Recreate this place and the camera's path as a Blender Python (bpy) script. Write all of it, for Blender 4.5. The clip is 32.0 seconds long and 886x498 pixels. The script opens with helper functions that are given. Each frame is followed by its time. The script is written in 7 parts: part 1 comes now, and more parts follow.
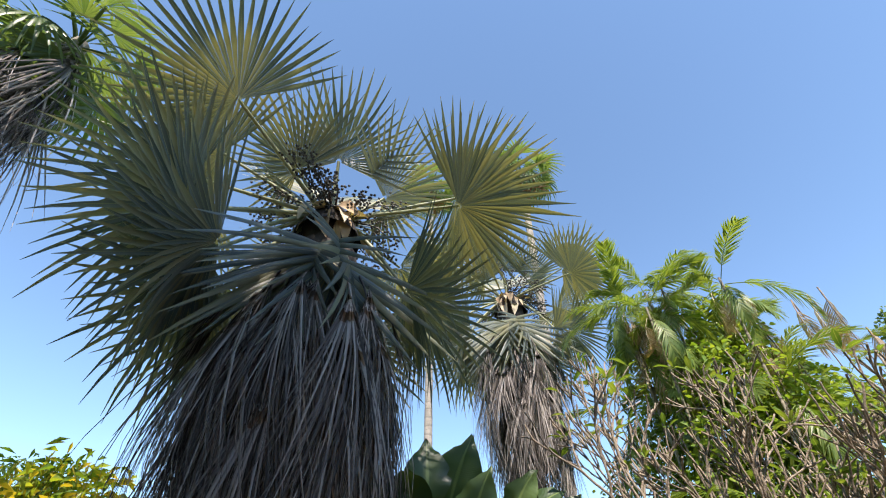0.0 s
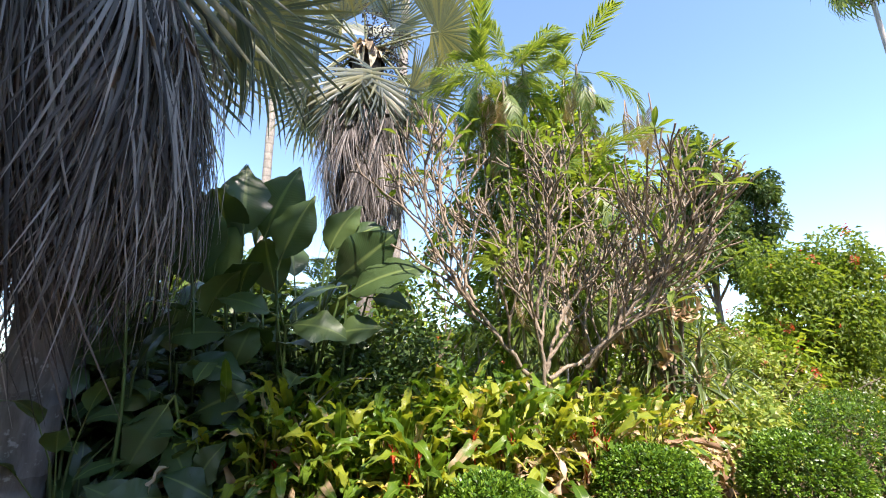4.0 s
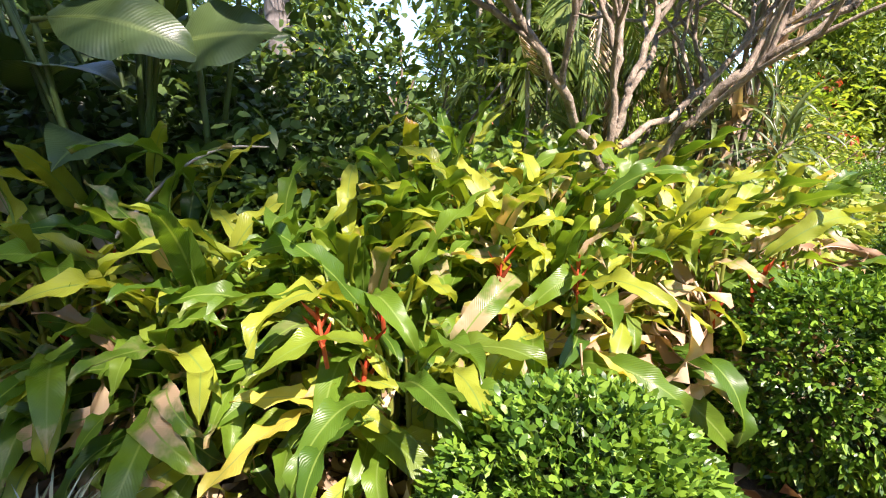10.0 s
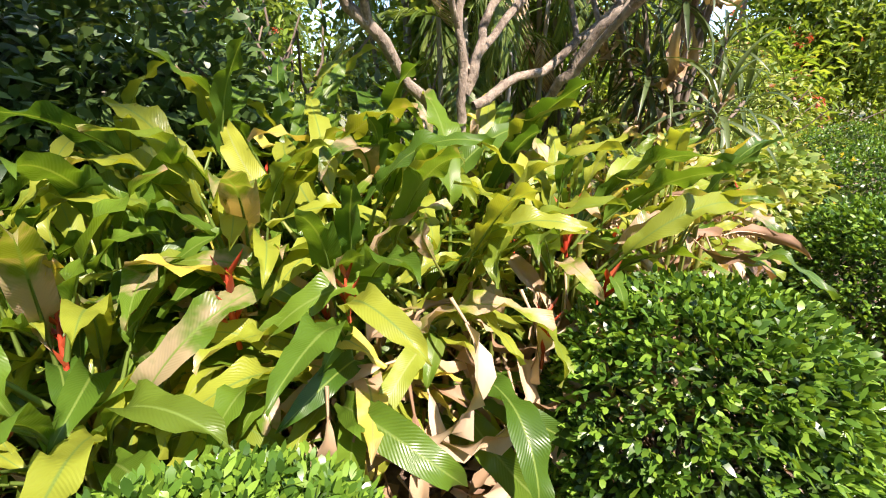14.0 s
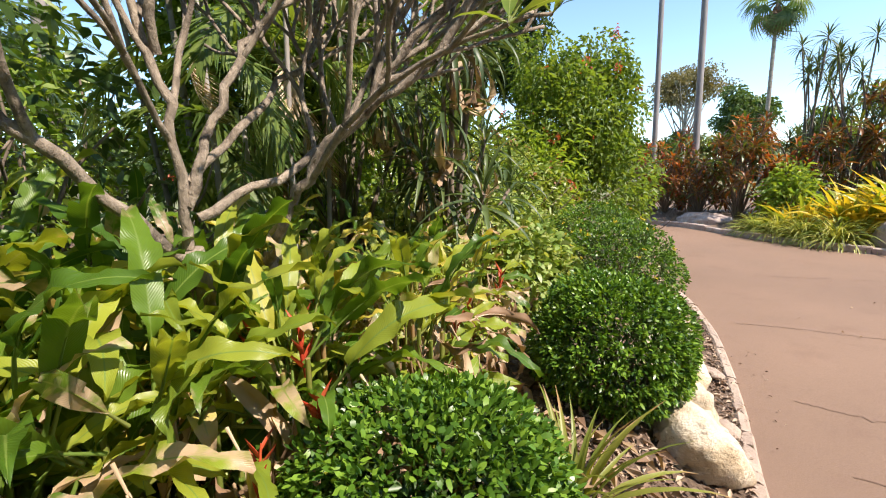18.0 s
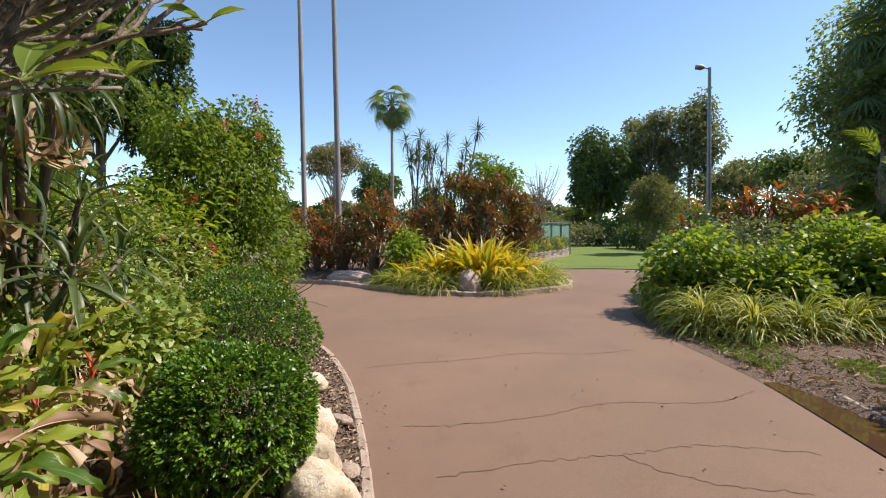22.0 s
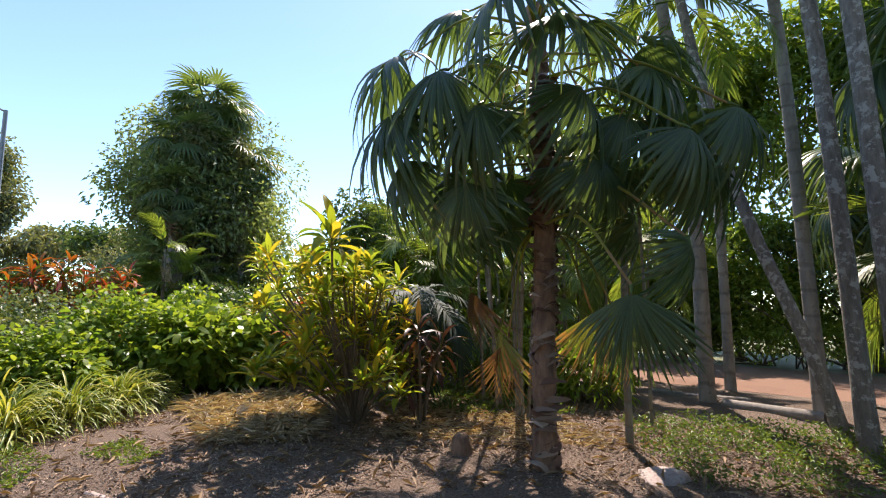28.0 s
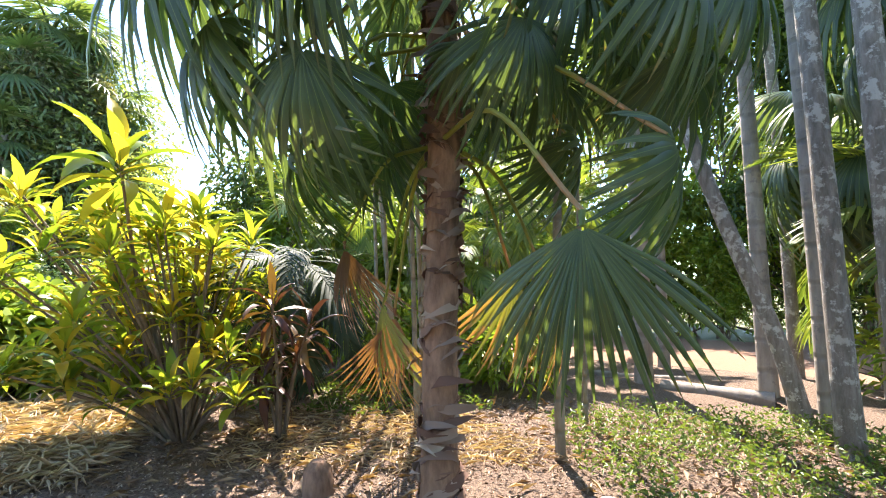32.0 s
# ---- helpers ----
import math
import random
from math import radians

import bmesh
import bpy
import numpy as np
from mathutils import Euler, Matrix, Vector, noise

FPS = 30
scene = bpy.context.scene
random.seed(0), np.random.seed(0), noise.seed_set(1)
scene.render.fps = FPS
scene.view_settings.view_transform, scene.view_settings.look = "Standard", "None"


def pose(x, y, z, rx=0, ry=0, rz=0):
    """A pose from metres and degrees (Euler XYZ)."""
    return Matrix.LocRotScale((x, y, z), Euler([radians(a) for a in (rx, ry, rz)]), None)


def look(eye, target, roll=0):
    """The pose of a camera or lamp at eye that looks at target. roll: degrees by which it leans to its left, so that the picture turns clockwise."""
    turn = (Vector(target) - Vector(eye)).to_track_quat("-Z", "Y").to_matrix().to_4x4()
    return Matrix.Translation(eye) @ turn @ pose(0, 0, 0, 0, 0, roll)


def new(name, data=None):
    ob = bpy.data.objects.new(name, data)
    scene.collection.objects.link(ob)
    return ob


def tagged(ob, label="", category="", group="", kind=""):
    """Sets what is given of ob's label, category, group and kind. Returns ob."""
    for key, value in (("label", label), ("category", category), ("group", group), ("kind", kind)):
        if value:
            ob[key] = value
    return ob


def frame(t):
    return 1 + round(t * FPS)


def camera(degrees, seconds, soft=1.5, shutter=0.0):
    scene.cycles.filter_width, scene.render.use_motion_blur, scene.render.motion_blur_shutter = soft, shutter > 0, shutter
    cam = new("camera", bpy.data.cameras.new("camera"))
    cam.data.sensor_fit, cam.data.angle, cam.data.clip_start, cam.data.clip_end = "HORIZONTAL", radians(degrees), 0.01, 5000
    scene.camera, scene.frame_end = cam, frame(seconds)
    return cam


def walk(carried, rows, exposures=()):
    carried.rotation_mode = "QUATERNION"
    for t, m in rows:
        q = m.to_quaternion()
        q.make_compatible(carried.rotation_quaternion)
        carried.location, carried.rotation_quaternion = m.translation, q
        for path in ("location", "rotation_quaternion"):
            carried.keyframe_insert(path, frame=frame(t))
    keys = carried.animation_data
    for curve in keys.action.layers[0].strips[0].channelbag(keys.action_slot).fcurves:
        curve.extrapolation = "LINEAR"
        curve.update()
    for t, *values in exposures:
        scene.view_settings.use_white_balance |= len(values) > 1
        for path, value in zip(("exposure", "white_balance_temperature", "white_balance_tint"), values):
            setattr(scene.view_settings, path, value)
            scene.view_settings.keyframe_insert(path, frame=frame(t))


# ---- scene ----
# seconds, exposure in stops, white balance
EXPOSURES = [(t, e, 6500, tint) for t, e, tint in ((0.0, 1.25, 17), (2.0, 1.4, 18), (4.5, 1.75, 22), (7.0, 2.15, 24), (9.0, 2.1, 25), (11.0, 1.8, 26), (13.5, 1.7, 25), (15.5, 1.65, 21), (17.0, 1.35, 18), (20.0, 0.78, 17), (22.0, 0.55, 18), (24.0, 0.33, 18), (26.5, 0.65, 20), (28.5, 1.2, 22), (30.0, 1.5, 21), (31.0, 2.1, 19), (32.0, 2.5, 20))]

cam = camera(89.18, 32.0, soft=1.1)
# seconds, eye, target, roll
PATH = [
    (0, (0.211, 0.183, 1.671), (-0.874, 2.917, 4.381), -0.67),
    (0.5, (0.263, 0.274, 1.663), (-0.62, 3.169, 4.278), 0.01),
    (1, (0.321, 0.358, 1.647), (-0.366, 3.442, 4.101), 0.85),
    (1.5, (0.306, 0.436, 1.627), (-0.16, 3.723, 3.858), 1.10),
    (2, (0.267, 0.469, 1.608), (-0.007, 3.937, 3.583), 0.80),
    (2.5, (0.237, 0.448, 1.582), (0.092, 4.067, 3.28), 0.20),
    (3, (0.206, 0.464, 1.562), (0.127, 4.192, 3.01), -0.38),
    (3.5, (0.205, 0.544, 1.562), (0.13, 4.354, 2.777), -0.68),
    (4, (0.226, 0.666, 1.546), (0.114, 4.544, 2.522), -0.84),
    (4.5, (0.212, 0.76, 1.537), (0.065, 4.689, 2.273), -0.66),
    (6.5, (0.032, 1.319, 1.565), (-0.239, 5.31, 1.607), -0.50),
    (7, (0.022, 1.478, 1.571), (-0.25, 5.468, 1.487), -0.71),
    (7.5, (-0.047, 1.688, 1.565), (-0.252, 5.676, 1.335), -0.71),
    (8, (-0.092, 1.867, 1.545), (-0.191, 5.846, 1.151), -0.74),
    (8.5, (-0.067, 2.051, 1.525), (-0.073, 6.015, 0.988), -0.97),
    (9, (-0.019, 2.226, 1.513), (0.083, 6.166, 0.829), -1.12),
    (9.5, (0.005, 2.406, 1.49), (0.237, 6.307, 0.636), -1.07),
    (10, (0.04, 2.575, 1.47), (0.349, 6.435, 0.467), -0.92),
    (10.5, (0.158, 2.671, 1.459), (0.431, 6.507, 0.361), -0.92),
    (11, (0.263, 2.746, 1.45), (0.543, 6.563, 0.285), -0.49),
    (11.5, (0.309, 2.772, 1.454), (0.604, 6.583, 0.276), -0.11),
    (12, (0.341, 2.776, 1.456), (0.66, 6.581, 0.263), 0.15),
    (12.5, (0.396, 2.795, 1.45), (0.758, 6.582, 0.216), 0.05),
    (13, (0.488, 2.851, 1.443), (0.877, 6.62, 0.161), -0.23),
    (13.5, (0.587, 2.924, 1.44), (0.975, 6.681, 0.122), -0.64),
    (15.5, (0.96, 2.896, 1.483), (1.411, 6.705, 0.346), -1.04),
    (16, (0.991, 2.874, 1.506), (1.633, 6.682, 0.464), -1.23),
    (16.5, (1.0, 2.863, 1.52), (1.872, 6.652, 0.578), -1.42),
    (17, (1.007, 2.865, 1.531), (2.136, 6.608, 0.687), -1.52),
    (17.5, (1.015, 2.873, 1.531), (2.433, 6.536, 0.774), -1.43),
    (18, (1.025, 2.877, 1.532), (2.783, 6.405, 0.854), -1.17),
    (18.5, (1.038, 2.875, 1.537), (3.154, 6.213, 0.922), -0.80),
    (19, (1.05, 2.872, 1.537), (3.486, 5.996, 0.984), -0.63),
    (19.5, (1.051, 2.868, 1.542), (3.77, 5.761, 1.052), -0.41),
    (20, (1.054, 2.859, 1.546), (4.04, 5.486, 1.118), -0.16),
    (20.5, (1.063, 2.834, 1.546), (4.285, 5.176, 1.177), -0.09),
    (21, (1.085, 2.781, 1.559), (4.498, 4.843, 1.244), -0.05),
    (21.5, (1.118, 2.727, 1.569), (4.685, 4.521, 1.317), -0.14),
    (22, (1.159, 2.661, 1.576), (4.852, 4.185, 1.394), -0.17),
    (22.5, (1.195, 2.6, 1.58), (4.996, 3.84, 1.466), 0.10),
    (23, (1.216, 2.538, 1.588), (5.102, 3.481, 1.506), 0.22),
    (23.5, (1.261, 2.515, 1.576), (5.211, 3.142, 1.525), 0.00),
    (24, (1.36, 2.536, 1.575), (5.353, 2.764, 1.559), -0.25),
    (24.5, (1.477, 2.553, 1.579), (5.468, 2.282, 1.594), -0.56),
    (25, (1.538, 2.519, 1.561), (5.445, 1.665, 1.632), -0.29),
    (25.5, (1.577, 2.419, 1.58), (5.307, 0.979, 1.682), -0.29),
    (26, (1.605, 2.323, 1.593), (5.059, 0.31, 1.716), -0.15),
    (26.5, (1.66, 2.295, 1.597), (4.78, -0.204, 1.749), -0.07),
    (28.5, (1.618, 2.005, 1.572), (3.904, -1.226, 2.145), 0.19),
    (29, (1.651, 1.805, 1.558), (3.812, -1.497, 2.212), 0.13),
    (29.5, (1.699, 1.609, 1.566), (3.759, -1.758, 2.216), 0.05),
    (30, (1.825, 1.398, 1.573), (3.791, -2.034, 2.17), -0.08),
    (30.5, (1.9, 1.225, 1.555), (3.822, -2.239, 2.109), -0.08),
    (31, (1.949, 1.001, 1.541), (3.89, -2.462, 2.032), -0.10),
    (31.5, (2.034, 0.807, 1.539), (3.966, -2.674, 1.921), -0.17),
    (32, (2.143, 0.576, 1.482), (4.082, -2.912, 1.766), -0.31),
]
walk(cam, [(t, look(eye, target, roll)) for t, eye, target, roll in PATH], EXPOSURES)

# ---- light ----
SUN_YAW, SUN_EL = 150.0, 53.0     # degrees clockwise from +y, degrees above the horizon
sun_way = Vector((math.sin(radians(SUN_YAW)) * math.cos(radians(SUN_EL)), math.cos(radians(SUN_YAW)) * math.cos(radians(SUN_EL)), math.sin(radians(SUN_EL))))
world = bpy.data.worlds.new("world")
scene.world = world
world.use_nodes = True
wn = world.node_tree.nodes
sky = wn.new("ShaderNodeTexSky")
sky.sky_type = "NISHITA"
sky.sun_disc = False
sky.sun_elevation, sky.sun_rotation = radians(SUN_EL), radians(SUN_YAW)
sky.altitude, sky.air_density, sky.dust_density, sky.ozone_density = 0.0, 0.78, 0.1, 1.3
wn["Background"].inputs[1].default_value = 0.15
tint = wn.new("ShaderNodeMix")
tint.data_type, tint.blend_type = "RGBA", "MULTIPLY"
tint.inputs[0].default_value = 1.0
tint.inputs[7].default_value = (0.97, 1.07, 1.0, 1.0)     # the clear tropical blue
world.node_tree.links.new(sky.outputs[0], tint.inputs[6])
world.node_tree.links.new(tint.outputs[2], wn["Background"].inputs[0])
sun_data = bpy.data.lights.new("sun", "SUN")
sun_data.energy, sun_data.angle, sun_data.color = 4.3, radians(0.5), (1.0, 0.91, 0.77)
sun = new("sun", sun_data)
sun.matrix_basis = look((0, 0, 40), Vector((0, 0, 40)) - sun_way)

# ---- tools for meshes ----
rng = np.random.default_rng(7)


bag_of = {}      # the Bag from which each mesh was made


class Bag:
    """Vertices, faces and a uv per vertex, gathered into one mesh."""

    def __init__(self):
        self.v, self.f, self.uv, self.n = [], [], [], 0

    def add(self, v, f, uv=None):
        v = np.asarray(v, float).reshape(-1, 3)
        f = np.asarray(f, int)
        self.v.append(v)
        self.f.append(f + self.n)
        self.uv.append(np.zeros((len(v), 2)) if uv is None else np.asarray(uv, float).reshape(-1, 2))
        self.n += len(v)
        return self

    def grid(self, p, uv=None):
        """A sheet of points, rows by columns."""
        r, c = p.shape[:2]
        i = np.arange(r * c).reshape(r, c)
        f = np.stack([i[:-1, :-1], i[:-1, 1:], i[1:, 1:], i[1:, :-1]], -1).reshape(-1, 4)
        return self.add(p, f, uv)

    def tube(self, path, radii, sides=6, uv=None, cap=True):
        path = np.asarray(path, float)
        n = len(path)
        radii = np.broadcast_to(np.asarray(radii, float), n)
        way = np.gradient(path, axis=0)
        way /= np.linalg.norm(way, axis=1, keepdims=True) + 1e-9
        ref = np.array([1.0, 0, 0]) if abs(way[0][0]) < 0.8 else np.array([0, 1.0, 0])
        a = np.cross(way, ref)
        a /= np.linalg.norm(a, axis=1, keepdims=True) + 1e-9
        b = np.cross(way, a)
        ang = np.linspace(0, 2 * np.pi, sides, endpoint=False)
        p = path[:, None] + radii[:, None, None] * (np.cos(ang)[None, :, None] * a[:, None] + np.sin(ang)[None, :, None] * b[:, None])
        i = np.arange(n * sides).reshape(n, sides)
        j = np.roll(i, -1, axis=1)
        f = np.stack([i[:-1], j[:-1], j[1:], i[1:]], -1).reshape(-1, 4)
        along = np.linspace(0, 1, n)
        t = np.stack(np.broadcast_arrays(ang[None] / 6.283, along[:, None]), -1) if uv is None else np.broadcast_to(np.asarray(uv, float), (n, sides, 2))
        self.add(p, f, t)
        if cap:
            self.add(np.concatenate([p[-1], path[-1:]]), [[k, (k + 1) % sides, sides, sides] for k in range(sides)], np.broadcast_to(t[-1][0], (sides + 1, 2)))
        return self

    def join(self, other, m=None):
        if not isinstance(other, Bag):
            other = bag_of[other.name]
        ov = np.concatenate(other.v)
        if m is not None:
            mm = np.array(m)
            ov = ov @ mm[:3, :3].T + mm[:3, 3]
        self.v.append(ov)
        self.uv.append(np.concatenate(other.uv))
        self.f += [f + self.n for f in other.f]
        self.n += len(ov)
        return self

    def mesh(self, name, smooth=True):
        v = np.concatenate(self.v)
        faces = []
        for f in self.f:
            faces += f.tolist()
        faces = [tuple(dict.fromkeys(f)) for f in faces]
        me = bpy.data.meshes.new(name)
        me.from_pydata(v.tolist(), [], faces)
        layer = me.uv_layers.new(name="UVMap")
        idx = np.empty(len(me.loops), dtype=np.int32)
        me.loops.foreach_get("vertex_index", idx)
        layer.data.foreach_set("uv", np.concatenate(self.uv)[idx].astype(np.float32).ravel())
        if smooth:
            me.polygons.foreach_set("use_smooth", np.ones(len(me.polygons), dtype=bool))
        bag_of[me.name] = self
        return me


def thing(name, at=(0, 0, 0), label="", category="", group="", kind="", turn=0.0):
    """An Empty at the base of a thing; its parts hang under it."""
    ob = new(name)
    ob.empty_display_size = 0.1
    ob.matrix_basis = pose(at[0], at[1], at[2], 0, 0, turn)
    return tagged(ob, label, category, group, kind)


def part(name, what, material, parent=None, label="", m=None, smooth=True, kind=""):
    """One mesh object, from a Bag or a ready mesh, under a thing or a part."""
    me = what.mesh(name, smooth) if isinstance(what, Bag) else what
    if not me.materials:
        me.materials.append(material)
    ob = new(name, me)
    if parent is not None:
        ob.parent = parent
    if m is not None:
        ob.matrix_basis = m
    return tagged(ob, label, "", "", kind)


def aim(o, az, el, roll=0.0, s=1.0):
    """A pose that turns +x to the azimuth az (degrees, from +x) and up by el."""
    return Matrix.Translation(o) @ Euler((0, 0, radians(az))).to_matrix().to_4x4() @ Euler((0, radians(-el), 0)).to_matrix().to_4x4() @ Euler((radians(roll), 0, 0)).to_matrix().to_4x4() @ Matrix.Scale(s, 4)


def spine(L, n, arch, power=1.0, el0=0.0):
    """A curve in the xz plane that starts along +x, raised by el0, and bends down by arch degrees."""
    s = np.linspace(0, 1, n)
    a = np.radians(el0) - np.radians(arch) * s**power
    step = L / (n - 1)
    x = np.concatenate([[0], np.cumsum(np.cos((a[1:] + a[:-1]) / 2) * step)])
    z = np.concatenate([[0], np.cumsum(np.sin((a[1:] + a[:-1]) / 2) * step)])
    return x, z, a, s


def blade(L, W, arch=60, fold=20, wave=0.0, power=1.0, widest=0.45, petiole=0.0, nl=9, nw=2, seed=0, tipy=1.0, curl=0.0, pet_r=0.006, side=0.0):
    """A long leaf along +x with a midrib fold, a wavy edge and a bend; its stalk lies before it."""
    r = np.random.default_rng(seed)
    x, z, a, s = spine(L, nl, arch, power)
    k = widest
    w = np.where(s < k, np.sin(np.pi / 2 * np.clip(s / k, 0, 1)) ** 0.8, np.cos(np.pi / 2 * np.clip((s - k) / (1 - k), 0, 1) ** tipy)) * W / 2
    w = np.maximum(w, W * 0.012)
    u = np.linspace(-1, 1, 2 * nw + 1)
    fo = np.radians(fold)
    ph = r.uniform(0, 6.28, 4)
    wob = wave * (np.sin(s[:, None] * 17 + ph[0] + np.sign(u)[None] * ph[1]) + 0.6 * np.sin(s[:, None] * 31 + ph[2])) * np.abs(u)[None] ** 1.5
    up = w[:, None] * (np.abs(u)[None] * np.sin(fo) - curl * u[None] ** 2) + wob
    lat = w[:, None] * u[None] * np.cos(fo) + side * (s**2)[:, None] * L
    px = x[:, None] - np.sin(a)[:, None] * up
    pz = z[:, None] + np.cos(a)[:, None] * up
    p = np.stack([px + petiole, lat, pz], -1)
    uv = np.stack(np.broadcast_arrays(u[None] * 0.5 + 0.5, s[:, None]), -1)
    b = Bag().grid(p, uv)
    if petiole > 0:
        b.tube([(0, 0, 0), (petiole * 0.5, 0, 0.0), (petiole, 0, 0)], [pet_r * 1.3, pet_r, pet_r * 0.8], 4, (0.5, 0.02), cap=False)
        m = max(3, nl // 2)
        b.tube(np.stack([x[:m] + petiole, 0 * x[:m] + side * s[:m] ** 2 * L, z[:m] - 0.003], -1), np.linspace(pet_r * 0.8, pet_r * 0.3, m), 4, (0.5, 0.02), cap=False)
    return b


def fan(L, n=34, spread=150, split=0.5, droop=0.35, fold=0.25, stalk=0.8, seed=0, stalk_r=0.012, costa=0.0, ragged=0.12, wid=1.0, stalk_arch=25, tipdrop=0.0):
    """A fan palm's leaf: a stalk along +x, then folded segments that part and droop."""
    r = np.random.default_rng(seed)
    b = Bag()
    x, z, a, s = spine(stalk, 6, stalk_arch)
    b.tube(np.stack([x, 0 * x, z], -1), np.linspace(stalk_r * 1.5, stalk_r * 0.8, 6), 5, (0.5, 0.0), cap=False)
    hub = np.array([x[-1], 0, z[-1]])
    ea = a[-1]
    fx, fz = np.array([np.cos(ea), 0, np.sin(ea)]), np.array([-np.sin(ea), 0, np.cos(ea)])
    fy = np.array([0, 1.0, 0])
    th = np.radians(np.linspace(-spread, spread, n))
    dth = th[1] - th[0]
    st = np.array([0.03, 0.2, split * 0.8, split, split + (1 - split) * 0.35, split + (1 - split) * 0.7, 1.0])
    for k, t in enumerate(th):
        Lk = L * (1 - 0.32 * (abs(t) / np.pi) ** 1.6) * (1 + r.uniform(-ragged, ragged * 0.3))
        dk = droop * r.uniform(0.6, 1.4) + tipdrop * r.uniform(0, 1)
        rad = st * Lk
        half = np.where(st <= split, rad * np.tan(dth / 2) * wid, split * Lk * np.tan(dth / 2) * wid * np.clip(1 - (st - split) / (1 - split), 0.02, 1) ** 0.75)
        dirc = np.cos(t) * fx + np.sin(t) * fy
        per = -np.sin(t) * fx + np.cos(t) * fy
        basez = fold * np.abs(np.sin(t)) * rad - dk * Lk * st**2.4 + costa * (-(np.cos(t)) * rad * st * 0.35)
        c = hub + rad[:, None] * dirc * (1 - 0.25 * dk * st[:, None] ** 3) + basez[:, None] * fz
        twist = r.normal(0, 0.25) * np.clip(st - split, 0, 1)
        ridge = half * 0.55
        lft = c + half[:, None] * per - (ridge * (1 + twist))[:, None] * fz
        rgt = c - half[:, None] * per - (ridge * (1 - twist))[:, None] * fz
        p = np.stack([lft, c, rgt], 1)
        uv = np.stack(np.broadcast_arrays(np.array([0.0, 0.5, 1.0])[None], st[:, None]), -1)
        b.grid(p, uv)
    return b


def feather(L=1.6, n=32, leaflet=0.45, width=0.03, arch=70, vee=25, hang=50, seed=0, stalk=0.3, rach=0.012):
    """A feather palm's frond: an arching midrib with drooping leaflets on both sides."""
    r = np.random.default_rng(seed)
    b = Bag()
    x, z, a, s = spine(L, 12, arch, 1.3)
    b.tube(np.stack([x, 0 * x, z], -1), np.linspace(rach, rach * 0.3, 12), 4, (0.5, 0.0), cap=False)
    q = np.linspace(0, 1, 4)
    for k in range(n):
        u = stalk / L + (1 - stalk / L) * (k + 0.5) / n
        o = np.array([np.interp(u, s, x), 0, np.interp(u, s, z)])
        aa = np.interp(u, s, a)
        tx, tz = np.array([np.cos(aa), 0, np.sin(aa)]), np.array([-np.sin(aa), 0, np.cos(aa)])
        ll = leaflet * (np.sin(np.pi * (0.12 + 0.84 * (k + 0.5) / n)) ** 0.6) * r.uniform(0.85, 1.1)
        for sg in (-1, 1):
            sweep = np.radians(35 + 25 * u + r.normal(0, 5))
            out = np.array([0, sg, 0]) * np.cos(np.radians(vee)) + tz * np.sin(np.radians(vee))
            d0 = np.cos(sweep) * out * 1.0 + np.sin(sweep) * tx
            hg = np.radians(min(72.0, hang * r.uniform(0.6, 1.3)))
            c = o + ll * (q[:, None] * d0 + (q**2)[:, None] * np.array([0, 0, -1]) * np.tan(hg) * 0.45)
            w = width / 2 * np.array([0.5, 1.0, 0.8, 0.05])
            sidev = np.cross(d0, tz)
            sidev /= np.linalg.norm(sidev) + 1e-9
            p = np.stack([c + w[:, None] * sidev, c - w[:, None] * sidev], 1)
            b.grid(p, np.stack(np.broadcast_arrays(np.array([0.2, 0.8])[None], q[:, None]), -1))
    return b


def unit(v):
    return v / (np.linalg.norm(v, axis=-1, keepdims=True) + 1e-9)


def leaf_cloud(bag, pts, ways, L, W, r, droop=0.25, jitter=0.5, cup=0.15):
    """Small folded leaves: one at each point, along its way."""
    n = len(pts)
    d = unit(ways + r.normal(0, jitter, (n, 3)))
    side = unit(np.cross(d, r.normal(0, 1, (n, 3)) * 0.6 + np.array([0, 0, 1.0])))
    nor = np.cross(side, d)
    l = (L * r.uniform(0.65, 1.2, n))[:, None]
    w = (W * r.uniform(0.7, 1.15, n))[:, None] / 2
    mid = pts + d * l * 0.45 + nor * l * 0.05
    tip = pts + d * l - np.array([0, 0, 1.0]) * l * droop
    a, b = mid + side * w + nor * w * cup * 3, mid - side * w + nor * w * cup * 3
    v = np.stack([pts, a, tip, b], 1).reshape(-1, 3)
    i = np.arange(n)[:, None] * 4
    f = np.concatenate([i + [0, 1, 2], i + [0, 2, 3]], 0)
    uv = np.tile(np.array([[0.5, 0], [0, 0.45], [0.5, 1], [1, 0.45]]), (n, 1))
    return bag.add(v, f, uv)



